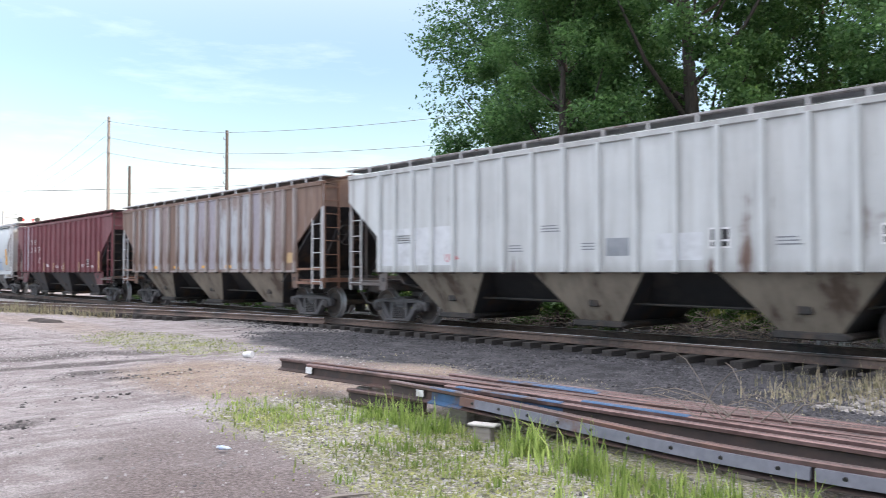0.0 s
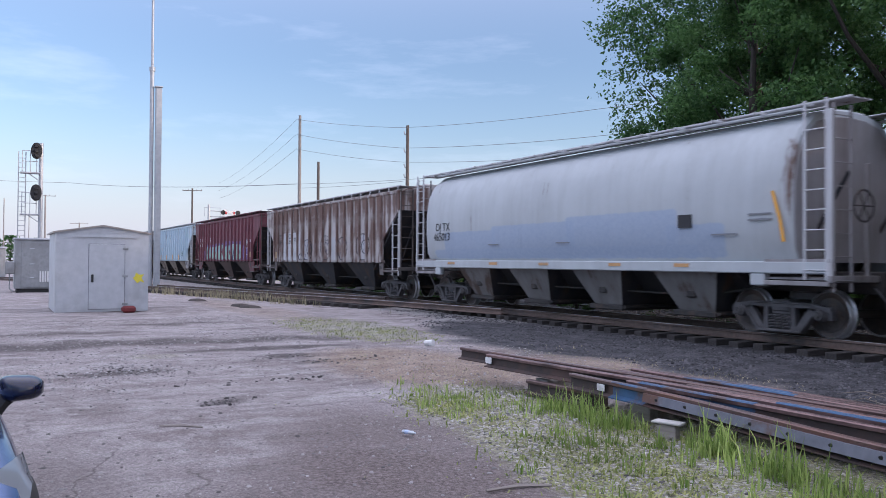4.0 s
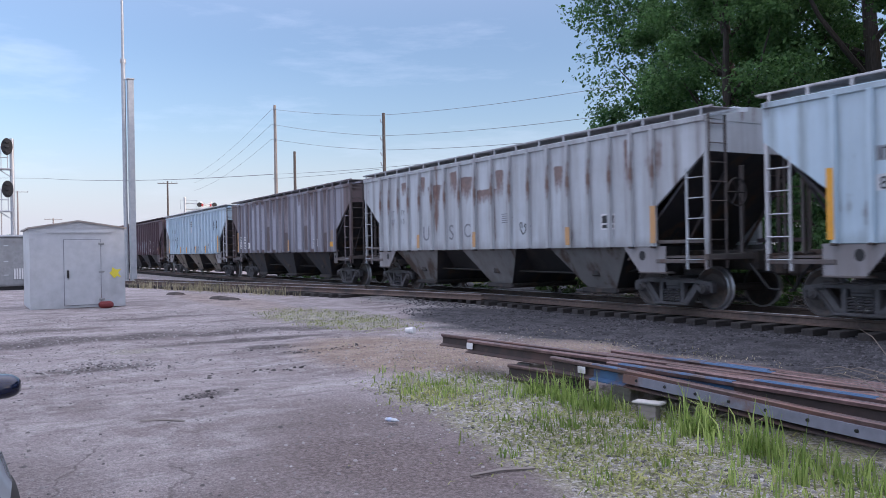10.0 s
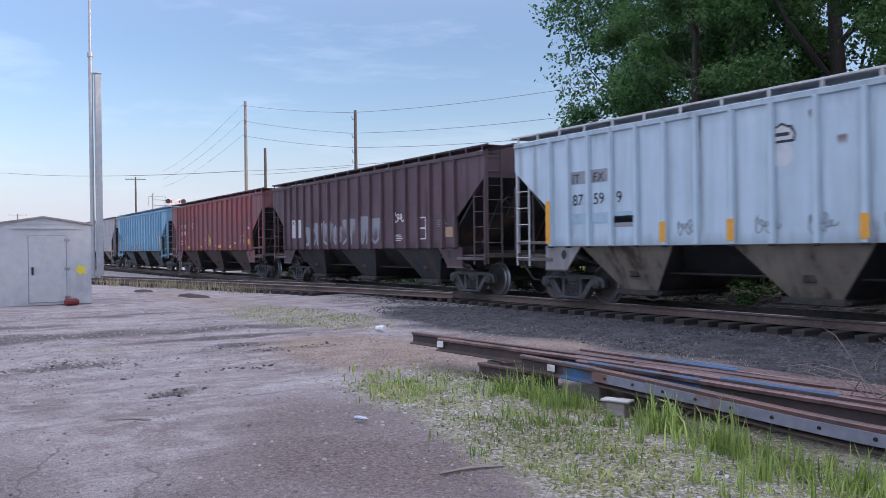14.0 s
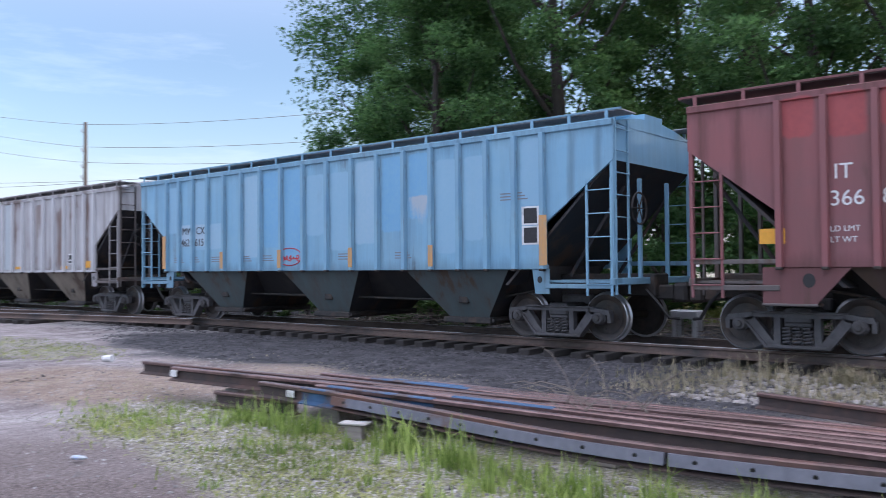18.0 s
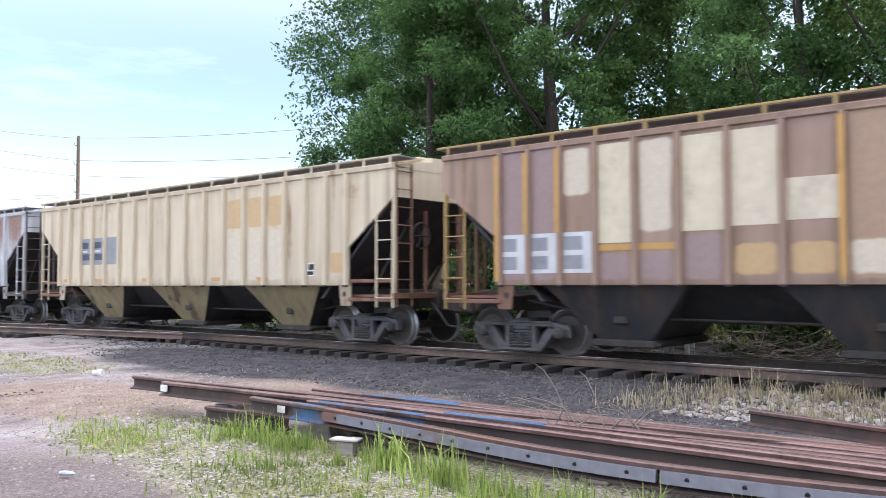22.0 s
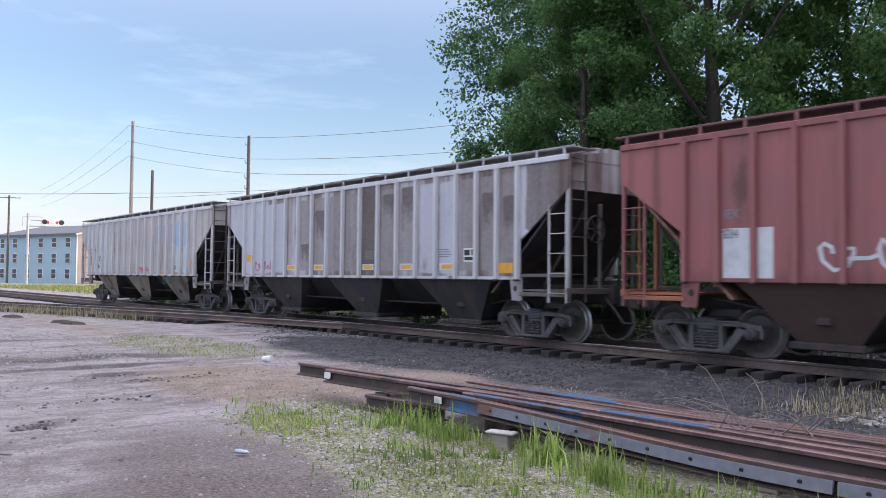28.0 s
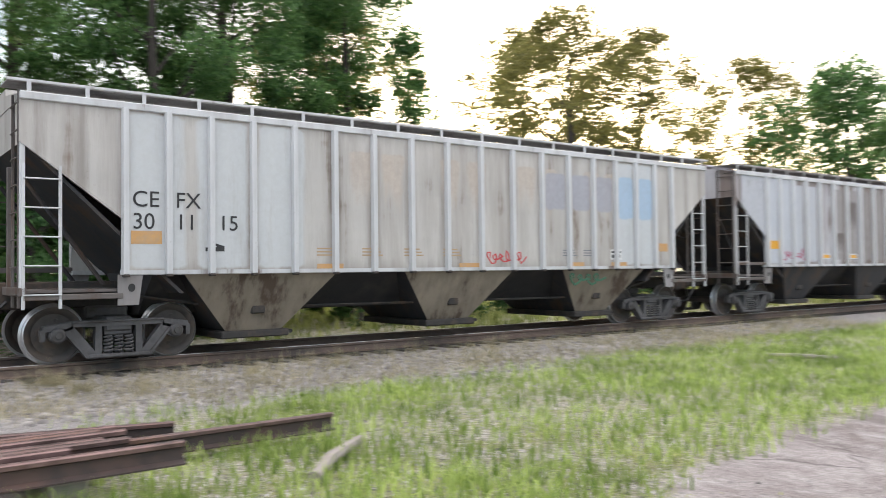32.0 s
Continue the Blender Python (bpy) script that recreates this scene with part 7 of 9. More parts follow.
placed(tall_c, [(-18.2, 21.8, 10, 0.9, 0.85), (-6.0, 21.5, 100, 0.85, 0.85), (0.8, 21.8, 200, 0.8, 0.85), (7.0, 21.5, 320, 0.85, 0.9), (13.4, 23.0, 60, 0.8, 0.85), (-14.0, 31.5, 140, 1.1, 1.15)])
thin = make_tree(14, 13.5, 4.4, 0.25, 80, 300, 0.16, LEAF_DRY, "thin-crowned tree with backlit olive leaves")
placed(thin, [(15.5, 29.0, 0, 0.9, 0.95), (31.5, 31.0, 120, 1.15, 1.12), (38.5, 31.5, 240, 1.1, 1.15), (48.0, 30.0, 330, 1.1, 1.1), (38.0, 41.0, 30, 1.3, 1.3)])
placed(make_tree(15, 9.5, 4.2, 0.05, 80, 260, 0.20, LEAF_B, "rounded green tree at the edge of the clearing"), [(45.0, 22.5, 0, 1.2, 1.3), (54.0, 21.0, 140, 1.3, 1.4), (64, 20, 200, 1.4, 1.5)])
bush = make_tree(16, 3.2, 1.9, 0.0, 34, 260, 0.12, LEAF, "dense green bush in the undergrowth", "bush", "bush")
placed(bush, [(-22.5, 20.2, 0, 1, 1.2), (-18, 19.6, 60, 1, 1.3), (-13.8, 19.6, 100, 0.9, 1.2), (-9.4, 20.0, 140, 1, 1.4), (-4.6, 19.8, 180, 1, 1.4), (-0.6, 20.0, 200, 1, 1.5), (3.6, 19.8, 230, 1, 1.4),
              (7.8, 20.2, 290, 1, 1.4), (12.4, 20.4, 330, 1, 1.3), (16.6, 21.0, 20, 1, 1.2), (21, 23.0, 50, 1, 1.0), (-33, 24, 90, 1, 0.9), (-37.5, 27, 10, 1.1, 0.9), (-41, 26.5, 44, 1.2, 0.85), (25.5, 26, 70, 1, 0.8), (30, 24, 0, 1, 0.9)])
thick = make_tree(24, 5.0, 2.9, 0.0, 34, 240, 0.2, LEAF_SCRUB, "dense shaded undergrowth below the trees", "bush", "bush")
placed(thick, [(-25 + 3.3 * k + 0.8 * math.sin(5 * k), 27.5 + 2.0 * math.sin(3.1 * k), 37 * k, 1.0 + 0.15 * math.sin(2 * k), 0.95 + 0.2 * math.cos(4 * k)) for k in range(13)])
hedge = make_tree(19, 3.1, 1.9, 0.0, 36, 200, 0.15, LEAF_B, "bright green bush beyond the track", "bush", "bush")
placed(hedge, [(-39.0, 20.8, 15, 1.1, 0.88), (-42.5, 21.6, 75, 1.2, 0.8), (-36.6, 20.6, 130, 0.85, 0.9), (-46.5, 22.8, 200, 1.2, 0.74)])
scrub = make_tree(18, 1.5, 1.25, 0.0, 22, 150, 0.11, LEAF_SCRUB, "low dark scrub in the shade behind the track", "bush", "bush")
rnd = random.Random(44)
placed(scrub, [(-50 + 2.05 * k + rnd.uniform(-0.8, 0.8), 18.3 + rnd.uniform(-0.5, 0.9), 47 * k, rnd.uniform(0.7, 1.15), rnd.uniform(0.6, 1.05)) for k in range(28)])
far_tree = make_tree(17, 8, 4.0, 0.1, 40, 110, 0.42, LEAF, "distant round tree on the skyline", "tree", "tree")
placed(far_tree, [(-175, 62, 0, 1, 1), (-168, 70, 60, 1.2, 1.1), (-190, 60, 20, 1.1, 0.9), (-160, 46, 99, 0.6, 0.5), (-290, 48, 10, 1.5, 1.3), (-310, 20, 10, 1.6, 1.2), (-330, 14, 10, 1.8, 1.1),
                  (-300, 5, 50, 1.5, 1.1), (-120, 80, 50, 0.8, 0.8), (-112, 78, 90, 0.8, 0.7), (120, 60, 0, 1.3, 1.2), (90, 34, 60, 1.2, 1.3), (140, 40, 0, 1.5, 1.3)])


# ---- poles and wires ----
def wood_pole(at, tall, r, mat, label, arms=()):
    p = thing("utility_pole", label, "utility pole", "utility poles", at=at)
    part("pole", Build().tube([(0, 0, -0.3), (0, 0, tall * 0.5), (0, 0, tall)], [r, r * 0.85, r * 0.7], 10), mat, p)
    for z, half, ang in arms:
        c, s = math.cos(radians(ang)), math.sin(radians(ang))
        part("crossarm", Build().tube([(-half * c, -half * s, z), (half * c, half * s, z)], 0.07, 6), mat, p)
        for k in (-0.95, -0.4, 0.4, 0.95):
            part("insulator", Build().tube([(k * half * c, k * half * s, z + 0.05), (k * half * c, k * half * s, z + 0.28)], [0.05, 0.035], 6), GALV_DARK, p)
    return p


p1 = wood_pole((-75.0, 25.7, 0), 15.6, 0.19, POLE_WOOD, "tall weathered grey wooden utility pole with wires")
p2 = wood_pole((-57.2, 28.4, 0), 12.3, 0.17, POLE_BROWN, "brown wooden utility pole with side brackets")
p3 = wood_pole((-63.3, 23.3, 0), 9.75, 0.15, POLE_BROWN, "short bare brown wooden pole")
wood_pole((-150, 31.3, 0), 14.6, 0.2, POLE_BROWN, "distant utility pole with a crossarm", [(14.2, 1.7, 70)])
wood_pole((-180, 9.0, 0), 14.5, 0.2, POLE_WOOD, "distant leaning utility pole with a crossarm", [(14.3, 1.9, 80)])
wood_pole((-260, 22.0, 0), 12.5, 0.25, POLE_WOOD, "distant utility pole with a crossarm", [(12.2, 2.4, 80)])
for at, tall in (((-128, -4.3, 0), 13.0), ((-118, -4.8, 0), 8.0), ((-150, 1.5, 0), 11.5), ((-190, 6.5, 0), 11.0), ((-140, 56, 0), 9.5)):
    wood_pole(at, tall, 0.1, POLE_WOOD, "thin grey wooden pole far off")
for z, side in ((15.1, 1), (13.7, 1), (12.3, 1), (11.6, -1)):
    part("bracket", Build().tube([(0, 0, z - 0.1), (0.9 * side, -0.25 * side, z)], 0.05, 5), GALV_DARK, p1)
for z in (11.6, 10.2, 9.0, 8.2):
    part("bracket", Build().tube([(0, 0, z), (-0.7, 0.1, z + 0.1), (-0.8, 0.1, z + 0.35)], 0.045, 5), GALV_DARK, p2)


def wire(a, b, sag, r=0.015):
    a, b = Vector(a), Vector(b)
    pts = [a.lerp(b, k / 14) - Vector((0, 0, sag * 4 * (k / 14) * (1 - k / 14))) for k in range(15)]
    return solid("overhead_wire", Build().tube(pts, r, 4), WIRE, "thin dark overhead wire strung between poles", "wire", "overhead wires")


for z, zz in ((15.2, 12.1), (13.75, 10.5), (12.35, 9.4)):
    wire((-75, 25.4, z), (-57.2, 28, zz), 0.15)
    wire((-57.2, 28, zz), (-22, 34, zz - 1.6), 0.5)
for z in (15.2, 13.8, 12.4):
    wire((-75, 25.4, z), (-150, 36.0, z + 0.6), 0.7)
wire((-75, 25.4, 8.6), (-57.2, 28, 7.9), 0.1)
wire((-75, 25.4, 9.0), (-40, 30, 7.4), 0.2)
wire((-75, 25.4, 9.0), (-160, 12, 15.4), 0.5, 0.03)
wire((-160, 12, 15.4), (-150, -60, 15.2), 0.6, 0.03)

# ---- the tall steel masts ----
mast = thing("antenna_mast", "tall slim galvanised steel mast beside the siding", "mast", at=(-46.5, 7.55, 0))
part("mast_tube", Build().tube([(0, 0, 0), (0, 0, 12), (0, 0, 12.01), (0, 0, 22)], [0.11, 0.11, 0.075, 0.06], 12), POLE_GREY, mast)
part("collar", Build().tube([(0, 0, 11.9), (0, 0, 12.12)], 0.16, 12), POLE_GREY, mast)
mast_b = thing("light_mast", "square grey steel mast on a bolted base", "mast", at=(-46.4, 7.88, 0))
part("mast_tube", Build().box(-0.16, 0.16, -0.16, 0.16, 0.0, 11.0, 0.03), POLE_GREY, mast_b)
part("base_plate", Build().box(-0.35, 0.35, -0.35, 0.35, 0.0, 0.06, 0.01), POLE_GREY, mast_b)
part("cap", Build().box(-0.2, 0.2, -0.2, 0.2, 11.0, 11.08, 0.02), POLE_GREY, mast_b)

# ---- equipment huts ----
hut = thing("equipment_hut", "silver sheet-metal signal equipment hut with a closed door", "hut", at=(-27.0, 3.05, 0), rz=0)
HW, HH, HD = 1.32, 2.42, 1.5
part("body", Build().loft([[(-2 * HD, -HW, 0.02), (0, -HW, 0.02), (0, HW, 0.02), (-2 * HD, HW, 0.02)], [(-2 * HD, -HW, HH), (0, -HW, HH), (0, HW, HH), (-2 * HD, HW, HH)]]), GALV, hut)
part("roof", Build().loft([[(x, -HW - 0.07, HH - 0.02), (x, 0, HH + 0.2), (x, HW + 0.07, HH - 0.02), (x, HW + 0.07, HH + 0.03), (x, 0, HH + 0.25), (x, -HW - 0.07, HH + 0.03)] for x in (-2 * HD - 0.06, 0.08)]), surf("weathered_roof_sheet", (0.27, 0.245, 0.225), (0.36, 0.33, 0.30), 5, 0.55, 0.2, (0.20, 0.17, 0.15), 1.5, bump=0.05), hut)
part("gable", Build().loft([[(x, -HW, HH), (x, HW, HH), (x, 0, HH + 0.2)] for x in (-0.02, 0.01)]), GALV, hut)
part("eave_strip", Build().box(0.0, 0.05, -HW + 0.45, HW - 0.35, HH - 0.13, HH - 0.08), GALV, hut)
part("door_seam", Build().box(-0.01, 0.014, -0.412, 0.632, 0.088, 2.092), PLATE_GREY, hut, "dark gap round the door")
dr = part("door", Build().box(-0.01, 0.035, -0.40, 0.62, 0.10, 2.08, 0.008), GALV, hut, "flush metal door")
part("door_handle", Build().box(0.035, 0.09, -0.33, -0.27, 0.92, 1.16, 0.015), BLACK, dr)
for z in (0.25, 1.1, 1.95):
    part("hinge", Build().box(0.03, 0.06, 0.56, 0.72, z - 0.03, z + 0.03, 0.008), GALV_DARK, dr)
part("paint_mark", Build().prism([(0.86, 1.05), (1.0, 0.88), (1.08, 0.95), (1.2, 0.9), (1.12, 1.05), (1.2, 1.16), (1.05, 1.15), (0.95, 1.22), (0.93, 1.1)], -0.004, 0), surf("yellow_spray", (0.65, 0.55, 0.03), (0.7, 0.6, 0.06), 9, 0.6), hut, "yellow spray mark", pose(0.014, 0, 0, 0, 0, 90))
cab = thing("relay_cabinet", "weathered aluminium relay cabinet with vent slots", "cabinet", at=(-44.2, 2.0, 0))
part("body", Build().box(-2.6, 0, -1.0, 1.05, 0.18, 2.55, 0.03), GALV_DARK, cab)
part("plinth", Build().box(-2.5, -0.1, -0.9, 0.95, 0.0, 0.18), BLACK, cab)
part("lid", Build().box(-2.7, 0.08, -1.06, 1.1, 2.55, 2.64, 0.02), GALV, cab)
part("door", Build().box(0.0, 0.03, -0.72, 0.98, 0.25, 2.45, 0.01), GALV_DARK, cab)
vent = part("vent", Build().box(0.03, 0.05, 0.05, 0.62, 0.5, 1.05, 0.005), GALV_DARK, cab)
for k in range(5):
    part("slat", Build().box(0.05, 0.075, 0.08 + k * 0.11, 0.15 + k * 0.11, 0.52, 1.03, 0.005), WHITE, vent)
for z in (0.7, 1.35, 2.1):
    part("latch", Build().box(0.03, 0.08, -0.35, -0.15, z, z + 0.05, 0.01), GALV, cab)
part("junction_box", Build().box(-0.3, 0.2, -1.4, -1.0, 0.9, 1.5, 0.03), GALV_DARK, cab)
part("conduit", Build().tube([(-0.05, -1.2, 0.9), (-0.05, -1.2, 0.2), (-0.05, -1.05, 0.05)], 0.04, 6), GALV_DARK, cab)
shed = thing("utility_box", "pale grey utility box on the ground", "utility box", at=(-75, -0.6, 0))
part("body", Build().box(-2, 0, -1.6, 1.6, 0, 2.5, 0.04), GALV_DARK, shed)
part("lid", Build().box(-2.1, 0.1, -1.7, 1.7, 2.5, 2.62, 0.03), GALV, shed)

# ---- the signal ----
sig = thing("railway_signal", "aluminium signal mast with two black target heads and a ladder", "railway signal", at=(-57.0, 2.35, 0))
part("mast_tube", Build().tube([(0, 0.3, 0), (0, 0.3, 8.9)], 0.13, 10), POLE_GREY, sig)
lb = Build()
for s in (-1, 1):
    lb.box(-0.03, 0.03, -0.75 + 0.2 * s - 0.03, -0.75 + 0.2 * s + 0.03, 0.2, 8.3)
for k in range(26):
    lb.tube([(0, -0.95, 0.4 + 0.3 * k), (0, -0.55, 0.4 + 0.3 * k)], 0.018, 5)
part("ladder", lb, POLE_GREY, sig)
for z in (4.4, 7.0):
    pf = part("platform", Build().box(-0.35, 0.35, -0.85, 0.25, z - 0.04, z + 0.04, 0.01), POLE_GREY, sig)
    gb = Build().tube([(0.1, 0.25, z - 0.5), (0.1, -0.4, z - 0.04)], 0.03, 5)
    for y in (-0.75, -0.3, 0.05):
        gb.tube([(0.3, y, z), (0.3, y, z + 1.35)], 0.025, 5)
    gb.tube([(0.3, -0.8, z + 1.35), (0.3, 0.1, z + 1.35)], 0.025, 5).tube([(0.3, -0.8, z + 0.7), (0.3, 0.1, z + 0.7)], 0.025, 5)
    part("guard_rail", gb, POLE_GREY, pf)
    hd = part("signal_head", Build().loft([[(x, 0.02 + 0.32 * math.cos(a), z + 1.35 + 0.52 * math.sin(a)) for a in (2 * math.pi * k / 22 for k in range(22))] for x in (0.42, 0.47)]), BLACK, sig, "black oval target head")
    for k in range(3):
        part("hood", Build().tube([(0.47, 0.02, z + 1.05 + 0.3 * k), (0.68, 0.02, z + 1.05 + 0.3 * k)], [0.11, 0.10], 10), BLACK, hd)

# ---- the crossing signal far down the line ----
xs_ = thing("crossing_signal", "red and white level-crossing signal cantilever far off", "crossing signal", at=(-112, 25.6, 0))
part("post", Build().tube([(0, 0, 0), (0, 0, 9.2)], 0.16, 8), POLE_GREY, xs_)
part("arm", Build().tube([(0, 0, 7.6), (0, 3.9, 7.6)], 0.09, 6).tube([(0, 0, 8.4), (0, 3.9, 8.2)], 0.07, 6).tube([(0, -0.6, 7.6), (0, -0.6, 8.8), (0, 1.6, 8.8), (0, 1.6, 7.6)], 0.04, 5), POLE_GREY, xs_)
RED_P = surf("red_sign_paint", (0.42, 0.03, 0.03), (0.5, 0.05, 0.05), 9, 0.5)
for y in (1.9, 3.9):
    part("lamp_disc", Build().tube([(0.1, y, 8.2), (0.35, y, 8.2)], [0.32, 0.3], 12), BLACK, xs_)
part("crossbuck", Build().prism([(1.9, 7.8), (2.05, 7.65), (3.6, 8.5), (3.45, 8.65)], -0.05, 0).prism([(1.9, 8.5), (2.05, 8.65), (3.6, 7.8), (3.45, 7.65)], -0.1, -0.06), WHITE, xs_, "", pose(0.4, 0, 0, 0, 0, 90))
for y in (2.1, 3.2):
    part("sign_stripe", Build().box(0.5, 0.56, y, y + 0.22, 7.95, 8.3), RED_P, xs_)

# ---- buildings ----
SIDING = surf("beige_siding", (0.30, 0.255, 0.245), (0.35, 0.295, 0.28), 1.5, 0.8, stretch_by=(0.3, 0.3, 6), bump=0.1)
SIDING_B = surf("blue_siding", (0.28, 0.40, 0.48), (0.33, 0.45, 0.53), 1.5, 0.8, stretch_by=(0.3, 0.3, 6), bump=0.1)
SHINGLE = surf("grey_shingles", (0.10, 0.105, 0.12), (0.16, 0.165, 0.18), 4, 0.9, stretch_by=(1, 1, 3))
GLASS_D = surf("dark_window_glass", (0.03, 0.035, 0.045), (0.05, 0.055, 0.07), 2, 0.12, bump=0)


def windowed(parent, at, w=1.2, h=1.6):
    fr = part("window", Build().box(-0.05, 0.06, -w / 2 - 0.1, w / 2 + 0.1, -h / 2 - 0.1, h / 2 + 0.1, 0.01), WHITE, parent, "", at)
    part("pane", Build().box(0.06, 0.08, -w / 2, w / 2, 0.04, h / 2), GLASS_D, fr)
    part("pane", Build().box(0.06, 0.08, -w / 2, w / 2, -h / 2, -0.04), GLASS_D, fr)


def make_flats():
    b = thing("apartment_building", "three-storey apartment building with beige gable and blue long side", "apartment building", at=(-142.5, 47.2, 0), rz=20)
    # local: the gable end faces +x, the long side faces -y
    L, Wd, H0, R = 22.0, 17.0, 8.2, 9.9
    part("gable_wall", Build().loft([[(x, -Wd / 2, 0), (x, Wd / 2, 0), (x, Wd / 2, H0), (x, 0, R), (x, -Wd / 2, H0)] for x in (-0.3, 0.0)]), SIDING, b, "beige siding gable wall")
    part("long_wall", Build().box(-L, -0.3, -Wd / 2, Wd / 2, 0, H0), SIDING_B, b, "pale blue siding wall")
    part("roof", Build().loft([[(x, -Wd / 2 - 0.5, H0 - 0.2), (x, 0, R + 0.05), (x, Wd / 2 + 0.5, H0 - 0.2), (x, Wd / 2 + 0.5, H0 + 0.05), (x, 0, R + 0.35), (x, -Wd / 2 - 0.5, H0 + 0.05)] for x in (-L - 0.4, 0.4)]), SHINGLE, b)
    part("verge_board", Build().loft([[(x, -Wd / 2 - 0.5, H0 - 0.25), (x, 0, R - 0.02), (x, Wd / 2 + 0.5, H0 - 0.25), (x, Wd / 2 + 0.5, H0 - 0.02), (x, 0, R + 0.2), (x, -Wd / 2 - 0.5, H0 - 0.02)] for x in (0.41, 0.5)]), WHITE, b)
    for z in (1.6, 4.2, 6.8):
        windowed(b, pose(0.0, -0.4, z), 1.3, 1.6)
        for k in range(6):
            windowed(b, pose(-2.2 - k * 3.6, -Wd / 2, z, 0, 0, -90), 1.1, 1.5)
    part("corner_board", Build().box(-0.02, 0.05, -Wd / 2 - 0.05, -Wd / 2 + 0.15, 0, H0), WHITE, b)


make_flats()


def make_house(at, rz, label, wall):
    h = thing("house", label, "house", at=at, rz=rz)
    part("wall", Build().loft([[(x, -4, 0), (x, 4, 0), (x, 4, 3.0), (x, 0, 5.2), (x, -4, 3.0)] for x in (-5, 5)]), wall, h)
    part("roof", Build().loft([[(x, -4.5, 2.75), (x, 0, 5.2), (x, 4.5, 2.75), (x, 4.5, 3.0), (x, 0, 5.5), (x, -4.5, 3.0)] for x in (-5.4, 5.4)]), SHINGLE, h)
    for x in (-3, 0.2, 3.2):
        windowed(h, pose(x, -4, 1.6, 0, 0, -90), 1.2, 1.3)


HOUSE_W = surf("pale_house_siding", (0.62, 0.68, 0.74), (0.68, 0.73, 0.78), 2, 0.8, stretch_by=(0.3, 0.3, 6))
make_house((-96, 58.0, 0), 20, "small pale blue house with a grey roof beyond the field", HOUSE_W)
make_house((-118, 71.0, 0), 10, "distant house with a grey roof behind bushes", SIDING)

solid("wooden_post", Build().box(-0.16, 0.16, -0.16, 0.16, 0.0, 1.45, 0.03), POLE_BROWN, "short thick weathered wooden post on the lawn", "post", at=(-63.9, 22.5, 0), rz=15)
far_bush = make_tree(23, 4.2, 2.8, 0.0, 30, 120, 0.3, LEAF, "rounded green bush beside the apartment building", "bush", "bush")
placed(far_bush, [(-132.0, 54.5, 0, 1.0, 0.9), (-127.0, 55.5, 70, 1.2, 1.1), (-121.0, 55.0, 160, 1.0, 0.8), (-136.0, 60.0, 40, 1.1, 0.8)])


def make_far_car():
    car = thing("far_car", "small white car parked beside the apartment building", "car", at=(-140.0, 53.2, 0), rz=-20)
    body = Build().loft([[(x, -0.88, 0.3), (x, 0.88, 0.3), (x, 0.86, z), (x, -0.86, z)] for x, z in ((-2.2, 0.75), (-1.9, 0.95), (-0.9, 1.0), (1.0, 0.98), (2.0, 0.85), (2.25, 0.6))])
    part("body", body, WHITE, car)
    part("cabin_glass", Build().loft([[(-1.5, -0.78, 0.98), (1.1, -0.78, 0.98), (1.1, 0.78, 0.98), (-1.5, 0.78, 0.98)], [(-1.0, -0.62, 1.42), (0.4, -0.62, 1.42), (0.4, 0.62, 1.42), (-1.0, 0.62, 1.42)]]), GLASS_D, car)
    part("roof_panel", Build().box(-1.0, 0.4, -0.62, 0.62, 1.42, 1.46, 0.02), WHITE, car)
    for x in (-1.35, 1.4):
        for y in (-0.86, 0.86):
            part("wheel", Build().spin([(0.0, -0.1), (0.3, -0.1), (0.32, 0.0), (0.3, 0.1), (0.0, 0.1)], 16, 0), BLACK, car, "", pose(x, y, 0.32))


make_far_car()

# ---- the stack of old rails ----
RAIL_HEAD = [(-0.0365, 0.127), (0.0365, 0.127), (0.0365, 0.155), (0.026, 0.165), (-0.026, 0.165), (-0.0365, 0.155)]
# web and foot darkened to paint in the shade between stacked rails
PILE_WEB = surf("shaded_rail_web", (0.036, 0.026, 0.025), (0.062, 0.042, 0.038), 9, 0.7, 0.1, (0.10, 0.055, 0.045), 1.1)
def old_rail(a, b, z, material, label, bits=(), lift=0.0):
    """One loose rail from a to b (x, y), its foot at height z, lift more at b; bits are painted stretches."""
    a, b = Vector((*a, 0)), Vector((*b, 0))
    L, ang = (b - a).length, math.degrees(math.atan2(b.y - a.y, b.x - a.x))
    r = thing("old_rail", label, "rail", "stack of old rails", at=(a.x, a.y, z), rz=ang)
    r.matrix_basis = pose(a.x, a.y, z, 0, -math.degrees(math.atan2(lift, L)), ang)
    part("bar", Build().loft([[(x, u, h) for u, h in RAIL_SHAPE] for x in (0, L * 0.5, L)]), PILE_WEB, r, "web and foot of the rail, darkened as shade")
    part("rail_head", Build().loft([[(x, u * 1.03, h + 0.001) for u, h in RAIL_HEAD] for x in (-0.001, L * 0.5, L + 0.001)]), material, r)
    for x0, x1, m in bits:
        part("paint_band", Build().loft([[(x, u * 1.04, h * 1.02 + 0.001) for u, h in RAIL_SHAPE] for x in (x0, x1)]), m, r)
    return r


